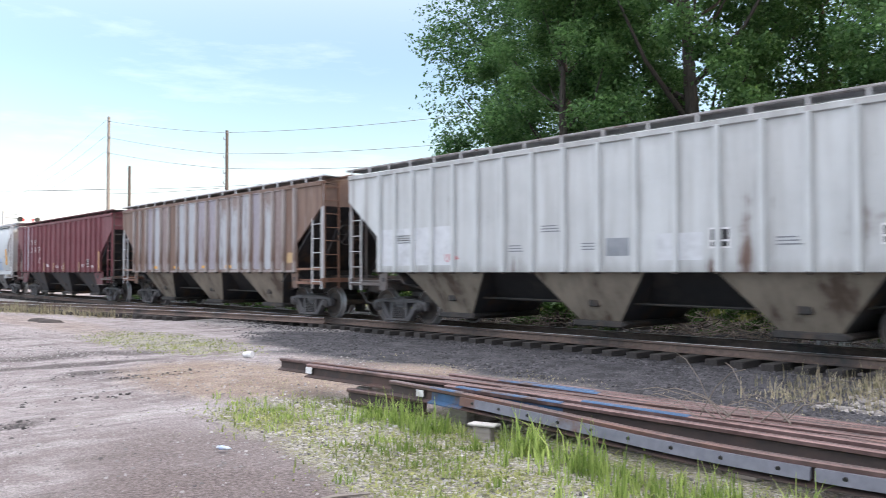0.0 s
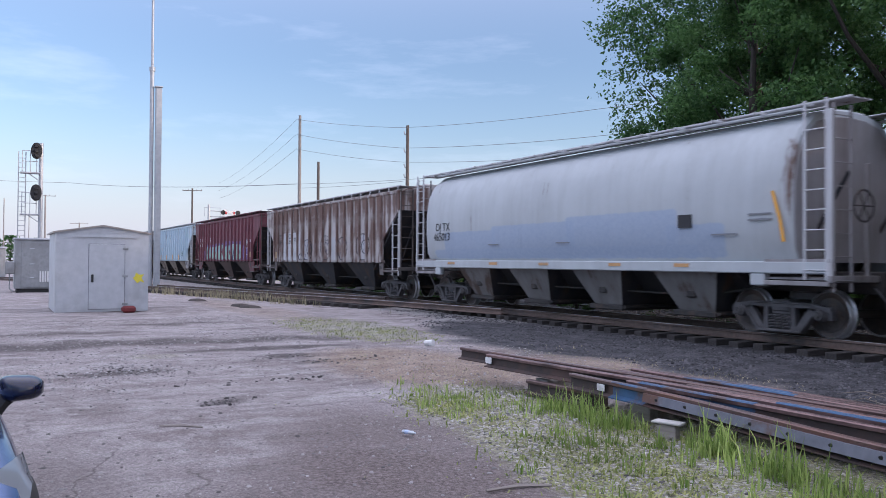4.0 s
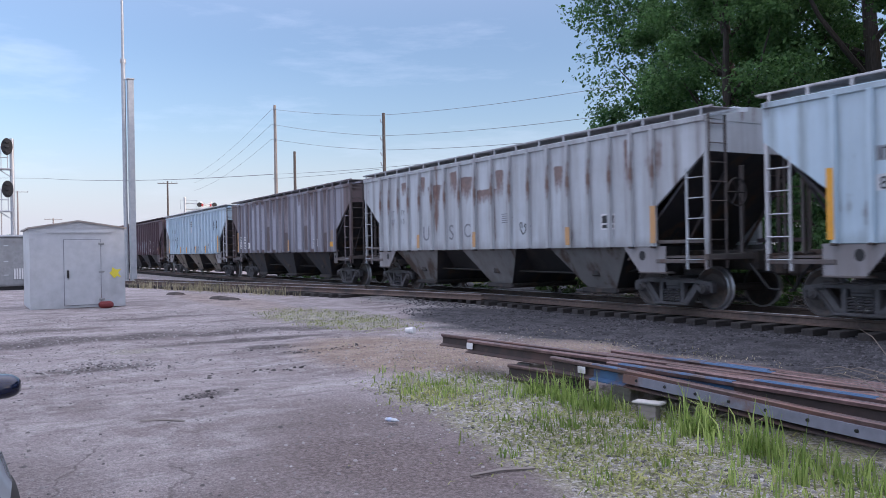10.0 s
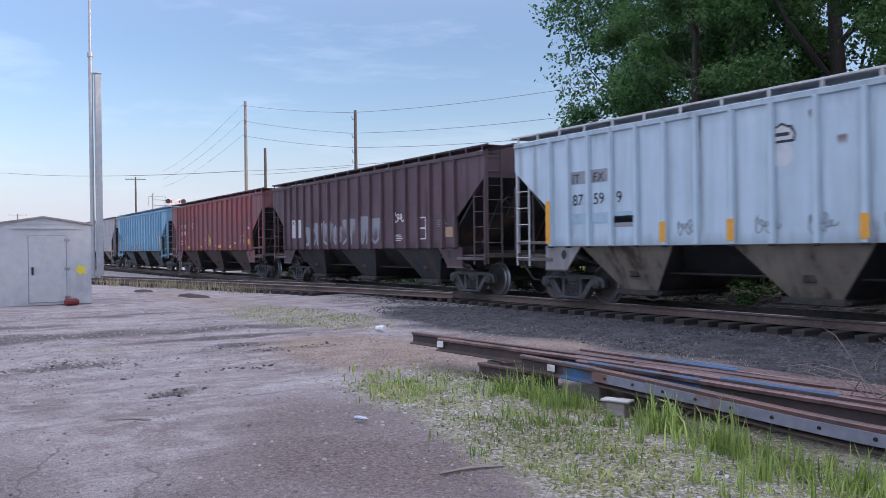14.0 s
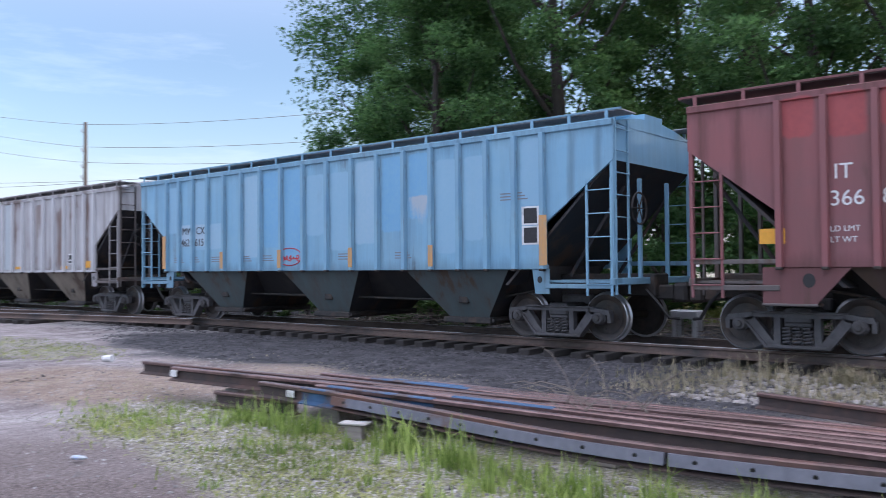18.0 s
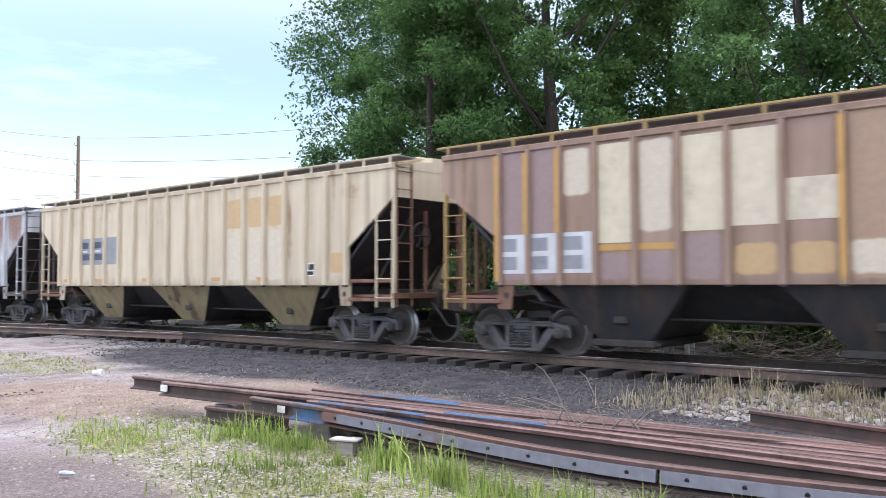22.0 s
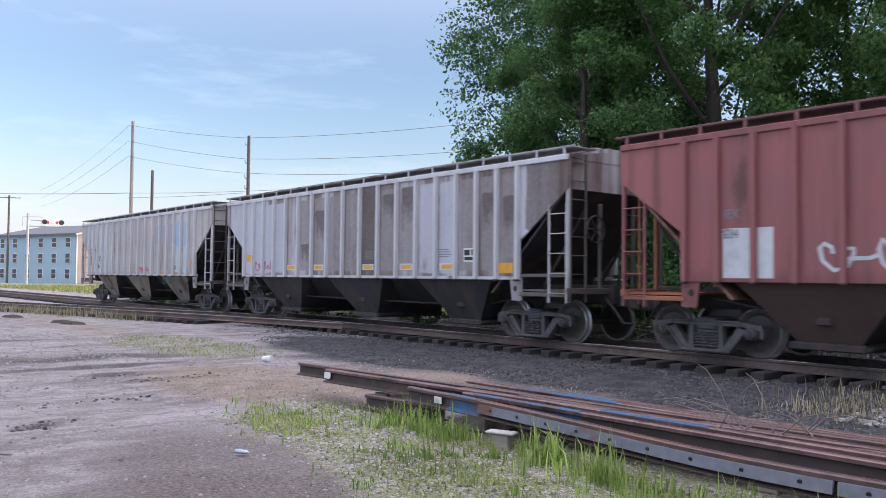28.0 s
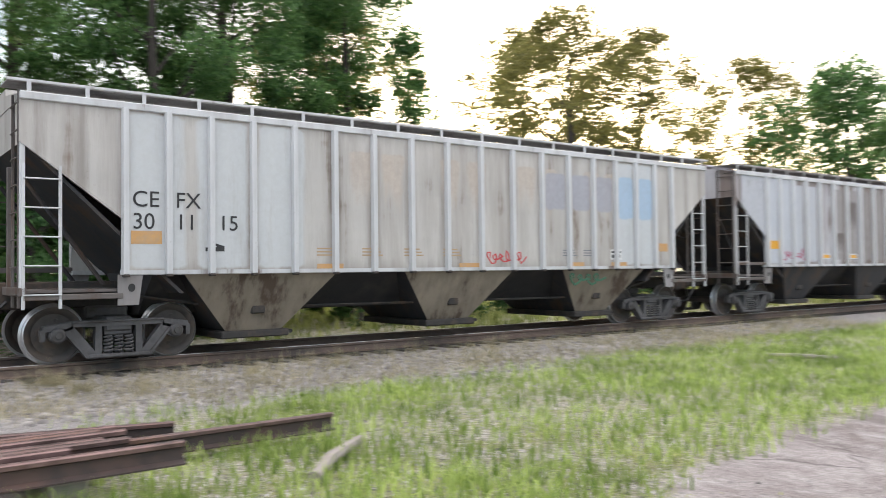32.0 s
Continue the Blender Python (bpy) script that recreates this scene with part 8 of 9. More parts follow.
def bent_rail(points, z, material, label):
    """A rail bent out of line, with a grey bar bolted along its near web in two lengths."""
    ox, oy = points[0]
    pts = [Vector((x - ox, y - oy)) for x, y in points]
    # rounded at its bends
    for _ in range(2):
        pts = [pts[0]] + [q for a, c in zip(pts, pts[1:]) for q in (a.lerp(c, 0.25), a.lerp(c, 0.75))] + [pts[-1]]
    run_at = [0.0]
    for a, c in zip(pts, pts[1:]):
        run_at.append(run_at[-1] + (c - a).length)

    def at(d):
        k = max(q for q in range(len(pts) - 1) if run_at[q] <= d or q == 0)
        e = (pts[k + 1] - pts[k]).normalized()
        return pts[k] + e * (d - run_at[k]), e

    def sweep(section, d0, d1):
        ring = []
        for d in [d0] + [q for q in run_at if d0 + 0.02 < q < d1 - 0.02] + [d1]:
            c, e = at(d)
            ring.append([(c.x - e.y * u, c.y + e.x * u, h) for u, h in section])
        return Build().loft(ring)

    L = run_at[-1]
    r = thing("old_rail", label, "rail", "stack of old rails", at=(ox, oy, z))
    part("bar", sweep(RAIL_SHAPE, 0, L), PILE_WEB, r, "web and foot of the rail, darkened as shade")
    part("rail_head", sweep([(u * 1.03, h + 0.001) for u, h in RAIL_HEAD], 0, L), material, r)
    part("paint_band", sweep([(u * 1.04, h * 1.02 + 0.001) for u, h in RAIL_SHAPE], 0.72, 1.25), PILE_BLUE, r, "blue-sprayed stretch")
    part("chalk_mark", sweep([(-0.047, 0.05), (-0.040, 0.05), (-0.040, 0.12), (-0.047, 0.12)], 0.5, 0.62), WHITE, r)
    for d0, d1, holes in ((1.25, 4.9, 9), (4.93, L, 8)):
        jb = part("joint_bar", sweep([(-0.074, 0.045), (-0.062, 0.128), (-0.02, 0.126), (-0.02, 0.05)], d0, d1), PLATE_GREY, r)
        for k in range(holes):
            c, e = at(d0 + (d1 - d0) * (k + 0.5) / holes)
            n = Vector((e.y, -e.x))
            part("bolt_hole", Build().tube([(c.x + n.x * 0.06, c.y + n.y * 0.06, 0.090), (c.x + n.x * 0.0725, c.y + n.y * 0.0725, 0.086)], 0.017, 8), BLACK, jb)
    return r


RUST, DARK = PILE_RUST, PILE_DARK
r1 = old_rail((-10.14, 5.93), (-1.2, 6.75), 0.24, DARK, "long rust-brown rail at the top of the stack")
r2 = old_rail((-9.24, 5.80), (-0.4, 6.55), 0.24, RUST, "rust-brown rail with a white chalk mark", [])
part("chalk_mark", Build().box(0.0, 0.12, -0.045, -0.038, 0.05, 0.13, 0.01), WHITE, r2)
r3 = bent_rail([(-7.45, 5.77), (-6.3, 5.75), (-5.0, 5.62), (-3.6, 5.42), (-2.6, 5.42), (-1.6, 5.55), (-0.8, 5.72), (0.34, 5.88)], 0.21, DARK, "bent dark rail with a blue-sprayed end and grey joint bars")
old_rail((-8.3, 5.78), (-7.0, 5.90), 0.03, DARK, "short rust-brown rail offcut under the stack")
old_rail((-6.7, 5.93), (2.18, 6.06), 0.22, RUST, "long bright-rusted rail in the stack", [(0.17, 1.6, PILE_BLUE)])
old_rail((-6.9, 6.08), (1.45, 6.24), 0.235, RUST, "long bright-rusted rail in the stack", [(1.9, 3.0, PILE_BLUE)])
old_rail((-7.4, 6.42), (1.75, 6.56), 0.215, RUST, "long rust-red rail in the stack", [])
old_rail((-7.35, 6.58), (1.95, 6.72), 0.23, RUST, "long rust-red rail in the stack", [(0.8, 2.15, PILE_BLUE)])
old_rail((-7.3, 6.76), (1.82, 6.95), 0.21, DARK, "long dark-rusted rail in the stack", [(0.9, 1.9, PILE_BLUE)])
old_rail((-6.2, 6.28), (1.9, 6.42), 0.225, DARK, "long dark-rusted rail in the stack")
old_rail((-6.0, 6.94), (2.0, 7.10), 0.20, RUST, "long rust-red rail in the stack")
old_rail((-7.0, 6.9), (4.03, 7.2), 0.06, DARK, "long dark rail lying on the ground")
old_rail((-3.13, 8.92), (2.6, 7.5), 0.10, DARK, "single dark rail with a blue-sprayed stretch", [(1.7, 3.0, PILE_BLUE)])
CONC = surf("weathered_block", (0.33, 0.32, 0.30), (0.44, 0.43, 0.41), 10, 0.9, 0, (0.2, 0.18, 0.16), 2)
GREYWOOD = surf("grey_old_timber", (0.20, 0.175, 0.155), (0.31, 0.28, 0.26), 6, 0.95, stretch_by=(0.6, 5, 5), bump=0.6)
blk = thing("timber_block", "weathered timber block with a pale top", "block", at=(-5.68, 5.49, 0.0), rz=20)
part("block", Build().box(-0.09, 0.09, -0.05, 0.05, 0.0, 0.15, 0.01), GREYWOOD, blk)
part("top_plate", Build().box(-0.14, 0.14, -0.07, 0.07, 0.15, 0.172, 0.006), CONC, blk)
for x, y in ((-6.5, 6.3), (-3.4, 6.4), (-0.3, 6.45), (-8.2, 6.3), (1.4, 6.55)):
    solid("timber_sleeper", Build().box(-0.12, 0.12, -0.42, 0.42, 0.0, 0.205, 0.012), GREYWOOD, "weathered timber bearer under the stack of rails", "timber", "bearers under the rails", at=(x, y, 0), rz=4)
solid("timber_block", Build().box(-0.22, 0.22, -0.12, 0.12, 0, 0.2, 0.015), GREYWOOD, "pale cut timber block under the rail end", "block", at=(-0.18, 5.76, 0), rz=10)


# ---- the parked car ----
def make_sedan():
    navy, n, l, b = node_mat("dark_blue_car_paint")
    b.inputs["Base Color"].default_value = (0.012, 0.018, 0.045, 1)
    b.inputs["Metallic"].default_value, b.inputs["Roughness"].default_value = 0.85, 0.24
    b.inputs["Coat Weight"].default_value, b.inputs["Coat Roughness"].default_value = 0.6, 0.03
    fl = noise_of(n, l, n.new("ShaderNodeTexCoord").outputs["Object"], 900, 2)
    # base blue lightened: the sky's reflection is put into the colour
    l.new(mixer(n, l, fl, (0.042, 0.088, 0.21), (0.062, 0.12, 0.27)), b.inputs["Base Color"])
    MIRROR_BLUE, n, l, b = node_mat("navy_mirror_shell")
    b.inputs["Base Color"].default_value, b.inputs["Roughness"].default_value = (0.006, 0.009, 0.03, 1), 0.12
    glass, n, l, b = node_mat("tinted_glass")
    b.inputs["Base Color"].default_value, b.inputs["Roughness"].default_value = (0.02, 0.025, 0.03, 1), 0.03
    lens, n, l, b = node_mat("headlight_lens")
    b.inputs["Base Color"].default_value, b.inputs["Roughness"].default_value = (0.22, 0.24, 0.27, 1), 0.10
    b.inputs["Coat Weight"].default_value = 1.0
    tyre = surf("tyre_rubber", (0.018, 0.018, 0.018), (0.03, 0.03, 0.03), 20, 0.85)
    rim = surf("alloy_rim", (0.5, 0.5, 0.52), (0.42, 0.42, 0.44), 10, 0.3, 0.9, bump=0)
    car = thing("parked_car", "glossy dark blue saloon car parked on the yard", "car", at=(-3.3, -0.54, 0.0), rz=7.4)
    # x, half width, floor, shoulder, crown
    secs = [(0.0, 0.52, 0.30, 0.50, 0.58), (-0.10, 0.70, 0.22, 0.58, 0.66), (-0.35, 0.84, 0.2, 0.66, 0.745), (-0.75, 0.90, 0.2, 0.74, 0.83), (-1.15, 0.915, 0.2, 0.80, 0.90), (-1.50, 0.915, 0.2, 0.86, 0.955),
            (-1.55, 0.915, 0.2, 0.875, 0.965), (-3.6, 0.92, 0.2, 0.93, 1.02), (-4.2, 0.90, 0.24, 0.95, 1.06), (-4.65, 0.82, 0.3, 0.9, 1.0), (-4.75, 0.7, 0.35, 0.8, 0.88)]
    rings = []
    for x, w, fz, sz, cz in secs:
        half = [(w * 0.92, fz), (w * 0.99, fz + 0.12), (w, 0.5 * (fz + sz)), (w * 0.985, sz - 0.05), (w * 0.95, sz), (w * 0.86, sz + 0.5 * (cz - sz)), (w * 0.55, cz - 0.012), (0.0, cz)]
        rings.append([(x, y, z) for y, z in half] + [(x, -y, z) for y, z in half[-2::-1]])
    part("body", Build().loft(rings), navy, car, smooth=50)
    cab = []
    for x, w, z in ((-1.7, 0.78, 0.95), (-2.2, 0.66, 1.40), (-3.3, 0.66, 1.42), (-4.15, 0.76, 1.02)):
        cab.append([(x, -w, z if z < 1.1 else z - 0.06), (x, -w * 0.8, z), (x, w * 0.8, z), (x, w, z if z < 1.1 else z - 0.06), (x, 0.82, 0.9), (x, -0.82, 0.9)])
    part("cabin_glass", Build().loft(cab), glass, car, "dark tinted glass", smooth=50)
    part("roof_panel", Build().loft([[(x, -0.6, z), (x, 0.6, z), (x, 0.55, z + 0.02), (x, -0.55, z + 0.02)] for x, z in ((-2.25, 1.40), (-2.8, 1.43), (-3.3, 1.42))]), navy, car)
    for s in (-1, 1):
        part("pillar", Build().tube([(-1.72, s * 0.80, 0.98), (-1.95, s * 0.74, 1.18), (-2.22, s * 0.68, 1.38)], 0.028, 6), navy, car)
        m = part("wing_mirror", Build().loft([[(x, s * (1.012 + 0.104 * r * math.copysign(abs(math.cos(a)) ** 0.55, math.cos(a))), 0.922 + (0.064 - 0.012 * math.cos(a)) * r * math.copysign(abs(math.sin(a)) ** 0.6, math.sin(a))) for a in (2 * math.pi * k / 18 for k in range(18))] for x, r in ((-1.50, 0.35), (-1.53, 0.75), (-1.60, 1.0), (-1.68, 1.0), (-1.72, 0.9))]), MIRROR_BLUE, car, "", smooth=60)
        part("mirror_stalk", Build().tube([(-1.62, s * 0.89, 0.80), (-1.62, s * 0.92, 0.85), (-1.62, s * 0.955, 0.90)], [0.03, 0.034, 0.05], 6), BLACK, m)
        part("headlight", Build().loft([[(-0.30, s * 0.60, 0.60), (-0.30, s * 0.62, 0.70), (-0.22, s * 0.5, 0.68), (-0.2, s * 0.5, 0.6)], [(-0.66, s * 0.905, 0.66), (-0.78, s * 0.885, 0.765), (-0.6, s * 0.82, 0.775), (-0.45, s * 0.86, 0.64)]]), lens, car, "clear wraparound headlight")
        part("bonnet_seam", Build().tube([(-0.36, s * 0.62, 0.735), (-0.7, s * 0.78, 0.800), (-1.1, s * 0.80, 0.868), (-1.48, s * 0.79, 0.925)], 0.003, 4), BLACK, car)
        for x in (-0.88, -3.65):
            w = part("wheel", Build().spin([(0.0, -0.1), (0.2, -0.1), (0.21, 0.1), (0.0, 0.1)], 20, 0), rim, car, "", pose(x, s * 0.83, 0.32))
            part("tyre", Build().spin([(0.21, -0.11), (0.31, -0.11), (0.325, -0.07), (0.325, 0.07), (0.31, 0.11), (0.21, 0.11)], 24, 0), tyre, w)


make_sedan()


# ---- ties ----
def make_ties():
    me = Build().box(-0.115, 0.115, -1.3, 1.3, -0.19, 0.0, 0.012).mesh("tie")
    rnd = random.Random(5)
    x = -60.0
    far = Build()
    top = RAIL_TOP - 0.171
    k = 0
    while x < 60:
        m = pose(x + rnd.uniform(-0.03, 0.03), MID + rnd.uniform(-0.07, 0.07), top + rnd.uniform(-0.012, 0.0), 0, 0, rnd.uniform(-1.2, 1.2))
        part("tie", me, TIE_WOOD, TRACK, "", m)
        x += 0.52
    x = -400.0
    while x < 300:
        if x < -60.2 or x > 60.2:
            far.box(x - 0.115, x + 0.115, MID - 1.3, MID + 1.3, top - 0.19, top)
        x += 0.52
    tagged(part("far_ties", far, TIE_WOOD, TRACK, "", smooth=0), kind="stuff")
    sid = Build().box(-0.115, 0.115, -1.3, 1.3, -0.19, 0.0, 0.012).mesh("tie")
    for k in range(46):
        d = 26.0 + k * 0.55
        x = -d
        y = np.interp(-x, [25, 28.5, 33.5, 38, 42, 50, 70], [11.72, 10.98, 9.75, 8.6, 7.55, 5.4, -1.0]) + 0.74
        part("tie", sid, TIE_WOOD, TRACK, "", pose(x, y, top - 0.006, 0, 0, 14))


make_ties()

# ---- small things on the ground ----
PLASTIC = surf("clear_plastic", (0.34, 0.38, 0.44), (0.52, 0.56, 0.60), 20, 0.2, bump=0.1)
bot = thing("water_bottle", "crushed clear plastic water bottle with a blue label", "bottle", at=(-6.93, 3.49, 0.03), rz=25)
bot.scale = (0.66, 0.66, 0.66)
part("bottle", Build().loft([[(x, r * math.cos(a), 0.8 * r * math.sin(a)) for a in (2 * math.pi * k / 10 for k in range(10))] for x, r in ((-0.11, 0.03), (-0.1, 0.036), (0.02, 0.034), (0.06, 0.036), (0.09, 0.015), (0.115, 0.014))]), PLASTIC, bot)
part("label_band", Build().loft([[(x, r * math.cos(a), 0.82 * r * math.sin(a)) for a in (2 * math.pi * k / 10 for k in range(10))] for x, r in ((-0.06, 0.037), (0.0, 0.0365))]), surf("blue_label", (0.30, 0.38, 0.55), (0.38, 0.46, 0.62), 9, 0.4), bot)
solid("paper_cup", Build().loft([[(x, r * math.cos(a), r * math.sin(a)) for a in (2 * math.pi * k / 10 for k in range(10))] for x, r in ((-0.09, 0.05), (0.09, 0.07))]), WHITE, "crumpled white cup lying on dry grass", "litter", at=(-13.9, 7.4, 0.06), rz=30)
solid("red_bag", Build().box(-0.16, 0.16, -0.2, 0.2, 0.0, 0.2, 0.06), surf("red_fabric", (0.13, 0.022, 0.025), (0.19, 0.032, 0.033), 9, 0.8), "small red-brown bag at the hut's foot", "bag", at=(-26.6, 3.75, 0))
for x, y, L, rz in ((-8.2, 1.7, 0.42, 60), (-4.96, 3.37, 0.5, 80), (-3.2, 3.7, 0.3, 20)):
    solid("twig", Build().tube([(-L / 2, 0, 0.015), (0, 0.03, 0.02), (L / 2, -0.01, 0.014)], [0.012, 0.014, 0.008], 5), GREYWOOD, "dry broken twig on the gravel", "twig", "twigs", at=(x, y, 0.005), rz=rz)
solid("log", Build().tube([(0, 0, 0.07), (0.6, 0.05, 0.08), (1.4, 0.0, 0.07)], [0.05, 0.055, 0.04], 8), GREYWOOD, "weathered grey log lying in the grass", "log", at=(3.0, 5.6, 0), rz=45)
solid("log", Build().tube([(0, 0, 0.05), (0.5, 0.02, 0.06), (1.2, 0.0, 0.05)], [0.04, 0.045, 0.03], 7), GREYWOOD, "fallen grey branch in green grass", "log", at=(13.1, 8.1, 0), rz=-68)
CHAR = surf("charred_timber", (0.05, 0.043, 0.04), (0.09, 0.075, 0.07), 8, 0.9, bump=0.6)
for x, y in ((-28.6, 7.75), (-27.6, 7.8), (-33.0, 7.2)):
    solid("timber_offcut", Build().loft([[(-0.4, -0.2, 0), (0.3, -0.26, 0), (0.42, 0.18, 0), (-0.28, 0.24, 0)], [(-0.33, -0.14, 0.08), (0.2, -0.2, 0.11), (0.33, 0.1, 0.07), (-0.2, 0.15, 0.1)]]), CHAR, "blackened timber offcut beside the siding", "timber", "blackened offcuts", at=(x, y, 0.0), rz=20)
post = thing("marker_post", "short white marker post behind the track", "post", at=(3.75, 16.3, 0))
part("post", Build().box(-0.11, 0.11, -0.11, 0.11, 0.0, 0.62, 0.015), WHITE, post)
part("cap", Build().box(-0.13, 0.13, -0.13, 0.13, 0.62, 0.66, 0.01), WHITE, post)
sw = thing("switch_stand", "low galvanised metal box on legs beside the track", "equipment box", at=(-7.2, 16.6, 0))
part("box", Build().box(-0.3, 0.3, -0.2, 0.2, 0.5, 0.68, 0.02), GALV, sw)
for x in (-0.22, 0.22):
    for y in (-0.14, 0.14):
        part("leg", Build().box(x - 0.04, x + 0.04, y - 0.04, y + 0.04, 0.0, 0.5), GALV, sw)
solid("red_marker", Build().box(-0.16, 0.16, -0.05, 0.05, 0.0, 0.22, 0.02), RED_P, "small red plastic marker behind the track", "marker", at=(-2.5, 15.8, 0.05))


# ---- brush, weeds, grass and stones ----
DRYSTICK = surf("dry_stick", (0.12, 0.10, 0.085), (0.21, 0.18, 0.155), 9, 0.9, bump=0)
STRAW = leaf_mat("straw", (0.33, 0.27, 0.18), (0.52, 0.44, 0.31), 0.25)
BLADE = leaf_mat("grass_blade", (0.13, 0.20, 0.045), (0.62, 0.72, 0.24), 0.48)
BLADE_S = leaf_mat("short_weed", (0.20, 0.225, 0.075), (0.50, 0.49, 0.20), 0.38)
rng = np.random.default_rng(21)


def blades(x, y, tall, wide, bend, rng, z=None):
    """Grass blades at x, y: a bent strip of two quads each."""
    n = len(x)
    z0 = height(x, y) - 0.01 if z is None else z
    a = rng.random(n) * 2 * np.pi
    d = np.stack([np.cos(a), np.sin(a), 0 * a], -1)
    s = np.stack([-np.sin(a), np.cos(a), 0 * a], -1)
    h = (tall * (0.55 + 0.75 * rng.random(n)))[:, None]
    w = (wide * (0.7 + 0.6 * rng.random(n)))[:, None]
    lean = (bend * rng.random(n))[:, None]
    p = np.stack([x, y, z0], -1)
    up = np.array([0, 0, 1.0])
    m = p + up * h * 0.6 + d * h * lean * 0.35
    t = p + up * h * (1 - 0.35 * lean) + d * h * lean
    v = np.stack([p - s * w, p + s * w, m + s * w * 0.75, m - s * w * 0.75, t + s * w * 0.12, t - s * w * 0.12], 1).reshape(-1, 3)
    k = np.arange(n)[:, None] * 6
    f = np.concatenate([k + np.array([0, 1, 2, 3]), k + np.array([3, 2, 4, 5])], 0)
    return v, f


def stuff(name, v, f, mat, label, category):
    return tagged(new(name, fast_mesh(name, v, f, mat)), label, category, "", "stuff")


def scatter(n, x0, x1, y0, y1, rng, clump=0.0, keep=None):
    x, y = x0 + (x1 - x0) * rng.random(n), y0 + (y1 - y0) * rng.random(n)
    if clump:
        c = max(1, int(n / 22))
        cx, cy = x0 + (x1 - x0) * rng.random(c), y0 + (y1 - y0) * rng.random(c)
        k = rng.integers(0, c, n)
        x, y = cx[k] + rng.normal(size=n) * clump, cy[k] + rng.normal(size=n) * clump
    if keep is not None:
        q = rng.random(n) < keep(x, y)
        x, y = x[q], y[q]
    return x, y


def tufts(cx, cy, count, tall, spread_by, wide, rng):
    """Grass tufts: blades that fan out from one root each, the outer ones leaning more."""
    k = np.repeat(np.arange(len(cx)), count)
    n = len(k)
    x, y = cx[k] + rng.normal(size=n) * spread_by[k], cy[k] + rng.normal(size=n) * spread_by[k]
    return blades(x, y, tall[k] * (0.55 + 0.6 * rng.random(n)), wide, 0.85, rng)


# tall tufts that lean out from under the stack, thickest at its middle
near_line = lambda x: np.interp(x, [-8.5, -7.4, -6.3, -5.0, -3.6, -2.6, -1.6, -0.8, 0.5, 4], [5.6, 5.62, 5.6, 5.5, 5.3, 5.3, 5.4, 5.6, 5.75, 6.3])
cx = -7.5 + 9.6 * rng.random(330)
cx = np.where(rng.random(330) < 0.55, cx, np.round(cx * 1.6) / 1.6 + 0.08 * rng.normal(size=330))
cy = near_line(cx) - 0.02 - np.abs(rng.normal(size=330)) * 0.21
by_block = (np.abs(cx + 5.68) < 0.34) & (cy < 5.6)
cx = np.where(by_block, cx - 0.75, cx)
tall = np.interp(cx, [-8, -7, -5.5, -2, 2], [0.16, 0.26, 0.32, 0.28, 0.25]) * (0.55 + 0.7 * rng.random(330))
v, f = tufts(cx, cy, rng.integers(4, 13, 330), tall, 0.02 + 0.05 * rng.random(330), 0.0065, rng)
stuff("tall_grass", v, f, BLADE, "bright green tall grass tufts along the stack of rails", "grass")
# looser tufts out over the gravel
cx, cy = scatter(1700, -9.8, 5, 2.9, 5.6, rng, 0, lambda x, y: zones(x, y)[0] * np.clip(0.35 + 0.9 * wave(x, y, 2.1, 4.4), 0.08, 1) * np.clip((y - 2.6) / 2.2, 0.15, 1))
n = len(cx)
v, f = tufts(cx, cy, rng.integers(4, 16, n), 0.06 + 0.16 * rng.random(n) ** 1.6, 0.02 + 0.06 * rng.random(n), 0.006, rng)
stuff("grass_tufts", v, f, BLADE, "scattered green grass tufts in the gravel", "grass")
x, y = scatter(56000, -10, 6, 2.4, 6.0, rng, 0.14, lambda x, y: zones(x, y)[0] ** 1.2 * np.clip(0.55 + 0.8 * wave(x, y, 1.7, 0.7), 0.05, 1) + 0.003)
v, f = blades(x, y, 0.025 + 0.06 * rng.random(len(x)) ** 3, 0.008, 2.6, rng)
stuff("short_weeds", v, f, BLADE_S, "sparse low weeds growing through the gravel", "weeds")
x, y = scatter(30000, 1.5, 24, 2.5, 10.5, rng, 0.3, lambda x, y: zones(x, y)[0])
v, f = blades(x, y, 0.17, 0.010, 0.9, rng)
stuff("meadow_grass", v, f, BLADE, "unmown bright green grass", "grass")
x, y = scatter(12000, -23.5, -13.5, 5.8, 9.4, rng, 0.3, lambda x, y: zones(x, y)[0])
v, f = blades(x, y, 0.05, 0.009, 2.0, rng)
stuff("grass_patch", v, f, BLADE_S, "patch of low green grass beside the cinders", "grass")
x, y = scatter(15000, -5.5, 22, 9.9, 12.35, rng, 0.30)
v, f = blades(x, y, 0.06 + 0.2 * rng.random(len(x)) ** 2, 0.006, 0.6, rng)
stuff("dry_weeds", v, f, STRAW, "dry straw-coloured weeds along the ballast", "weeds")
x, y = scatter(5000, -45, -18, 7.0, 10.2, rng, 0.2, lambda x, y: np.clip(1 - np.abs(y - np.interp(-x, [18, 25, 33.5, 42], [11.6, 10.9, 9.1, 6.9])) / 0.8, 0, 1))
v, f = blades(x, y, 0.38, 0.008, 0.5, rng)
stuff("dry_weeds", v, f, STRAW, "dry brown weeds along the siding", "weeds")
x, y = scatter(5000, -14, 8, 5, 9.6, rng, 0.3, lambda x, y: zones(x, y)[1])
v, f = blades(x, y, 0.05, 0.005, 2.6, rng)
stuff("dead_grass", v, f, STRAW, "flattened dead grass", "grass")
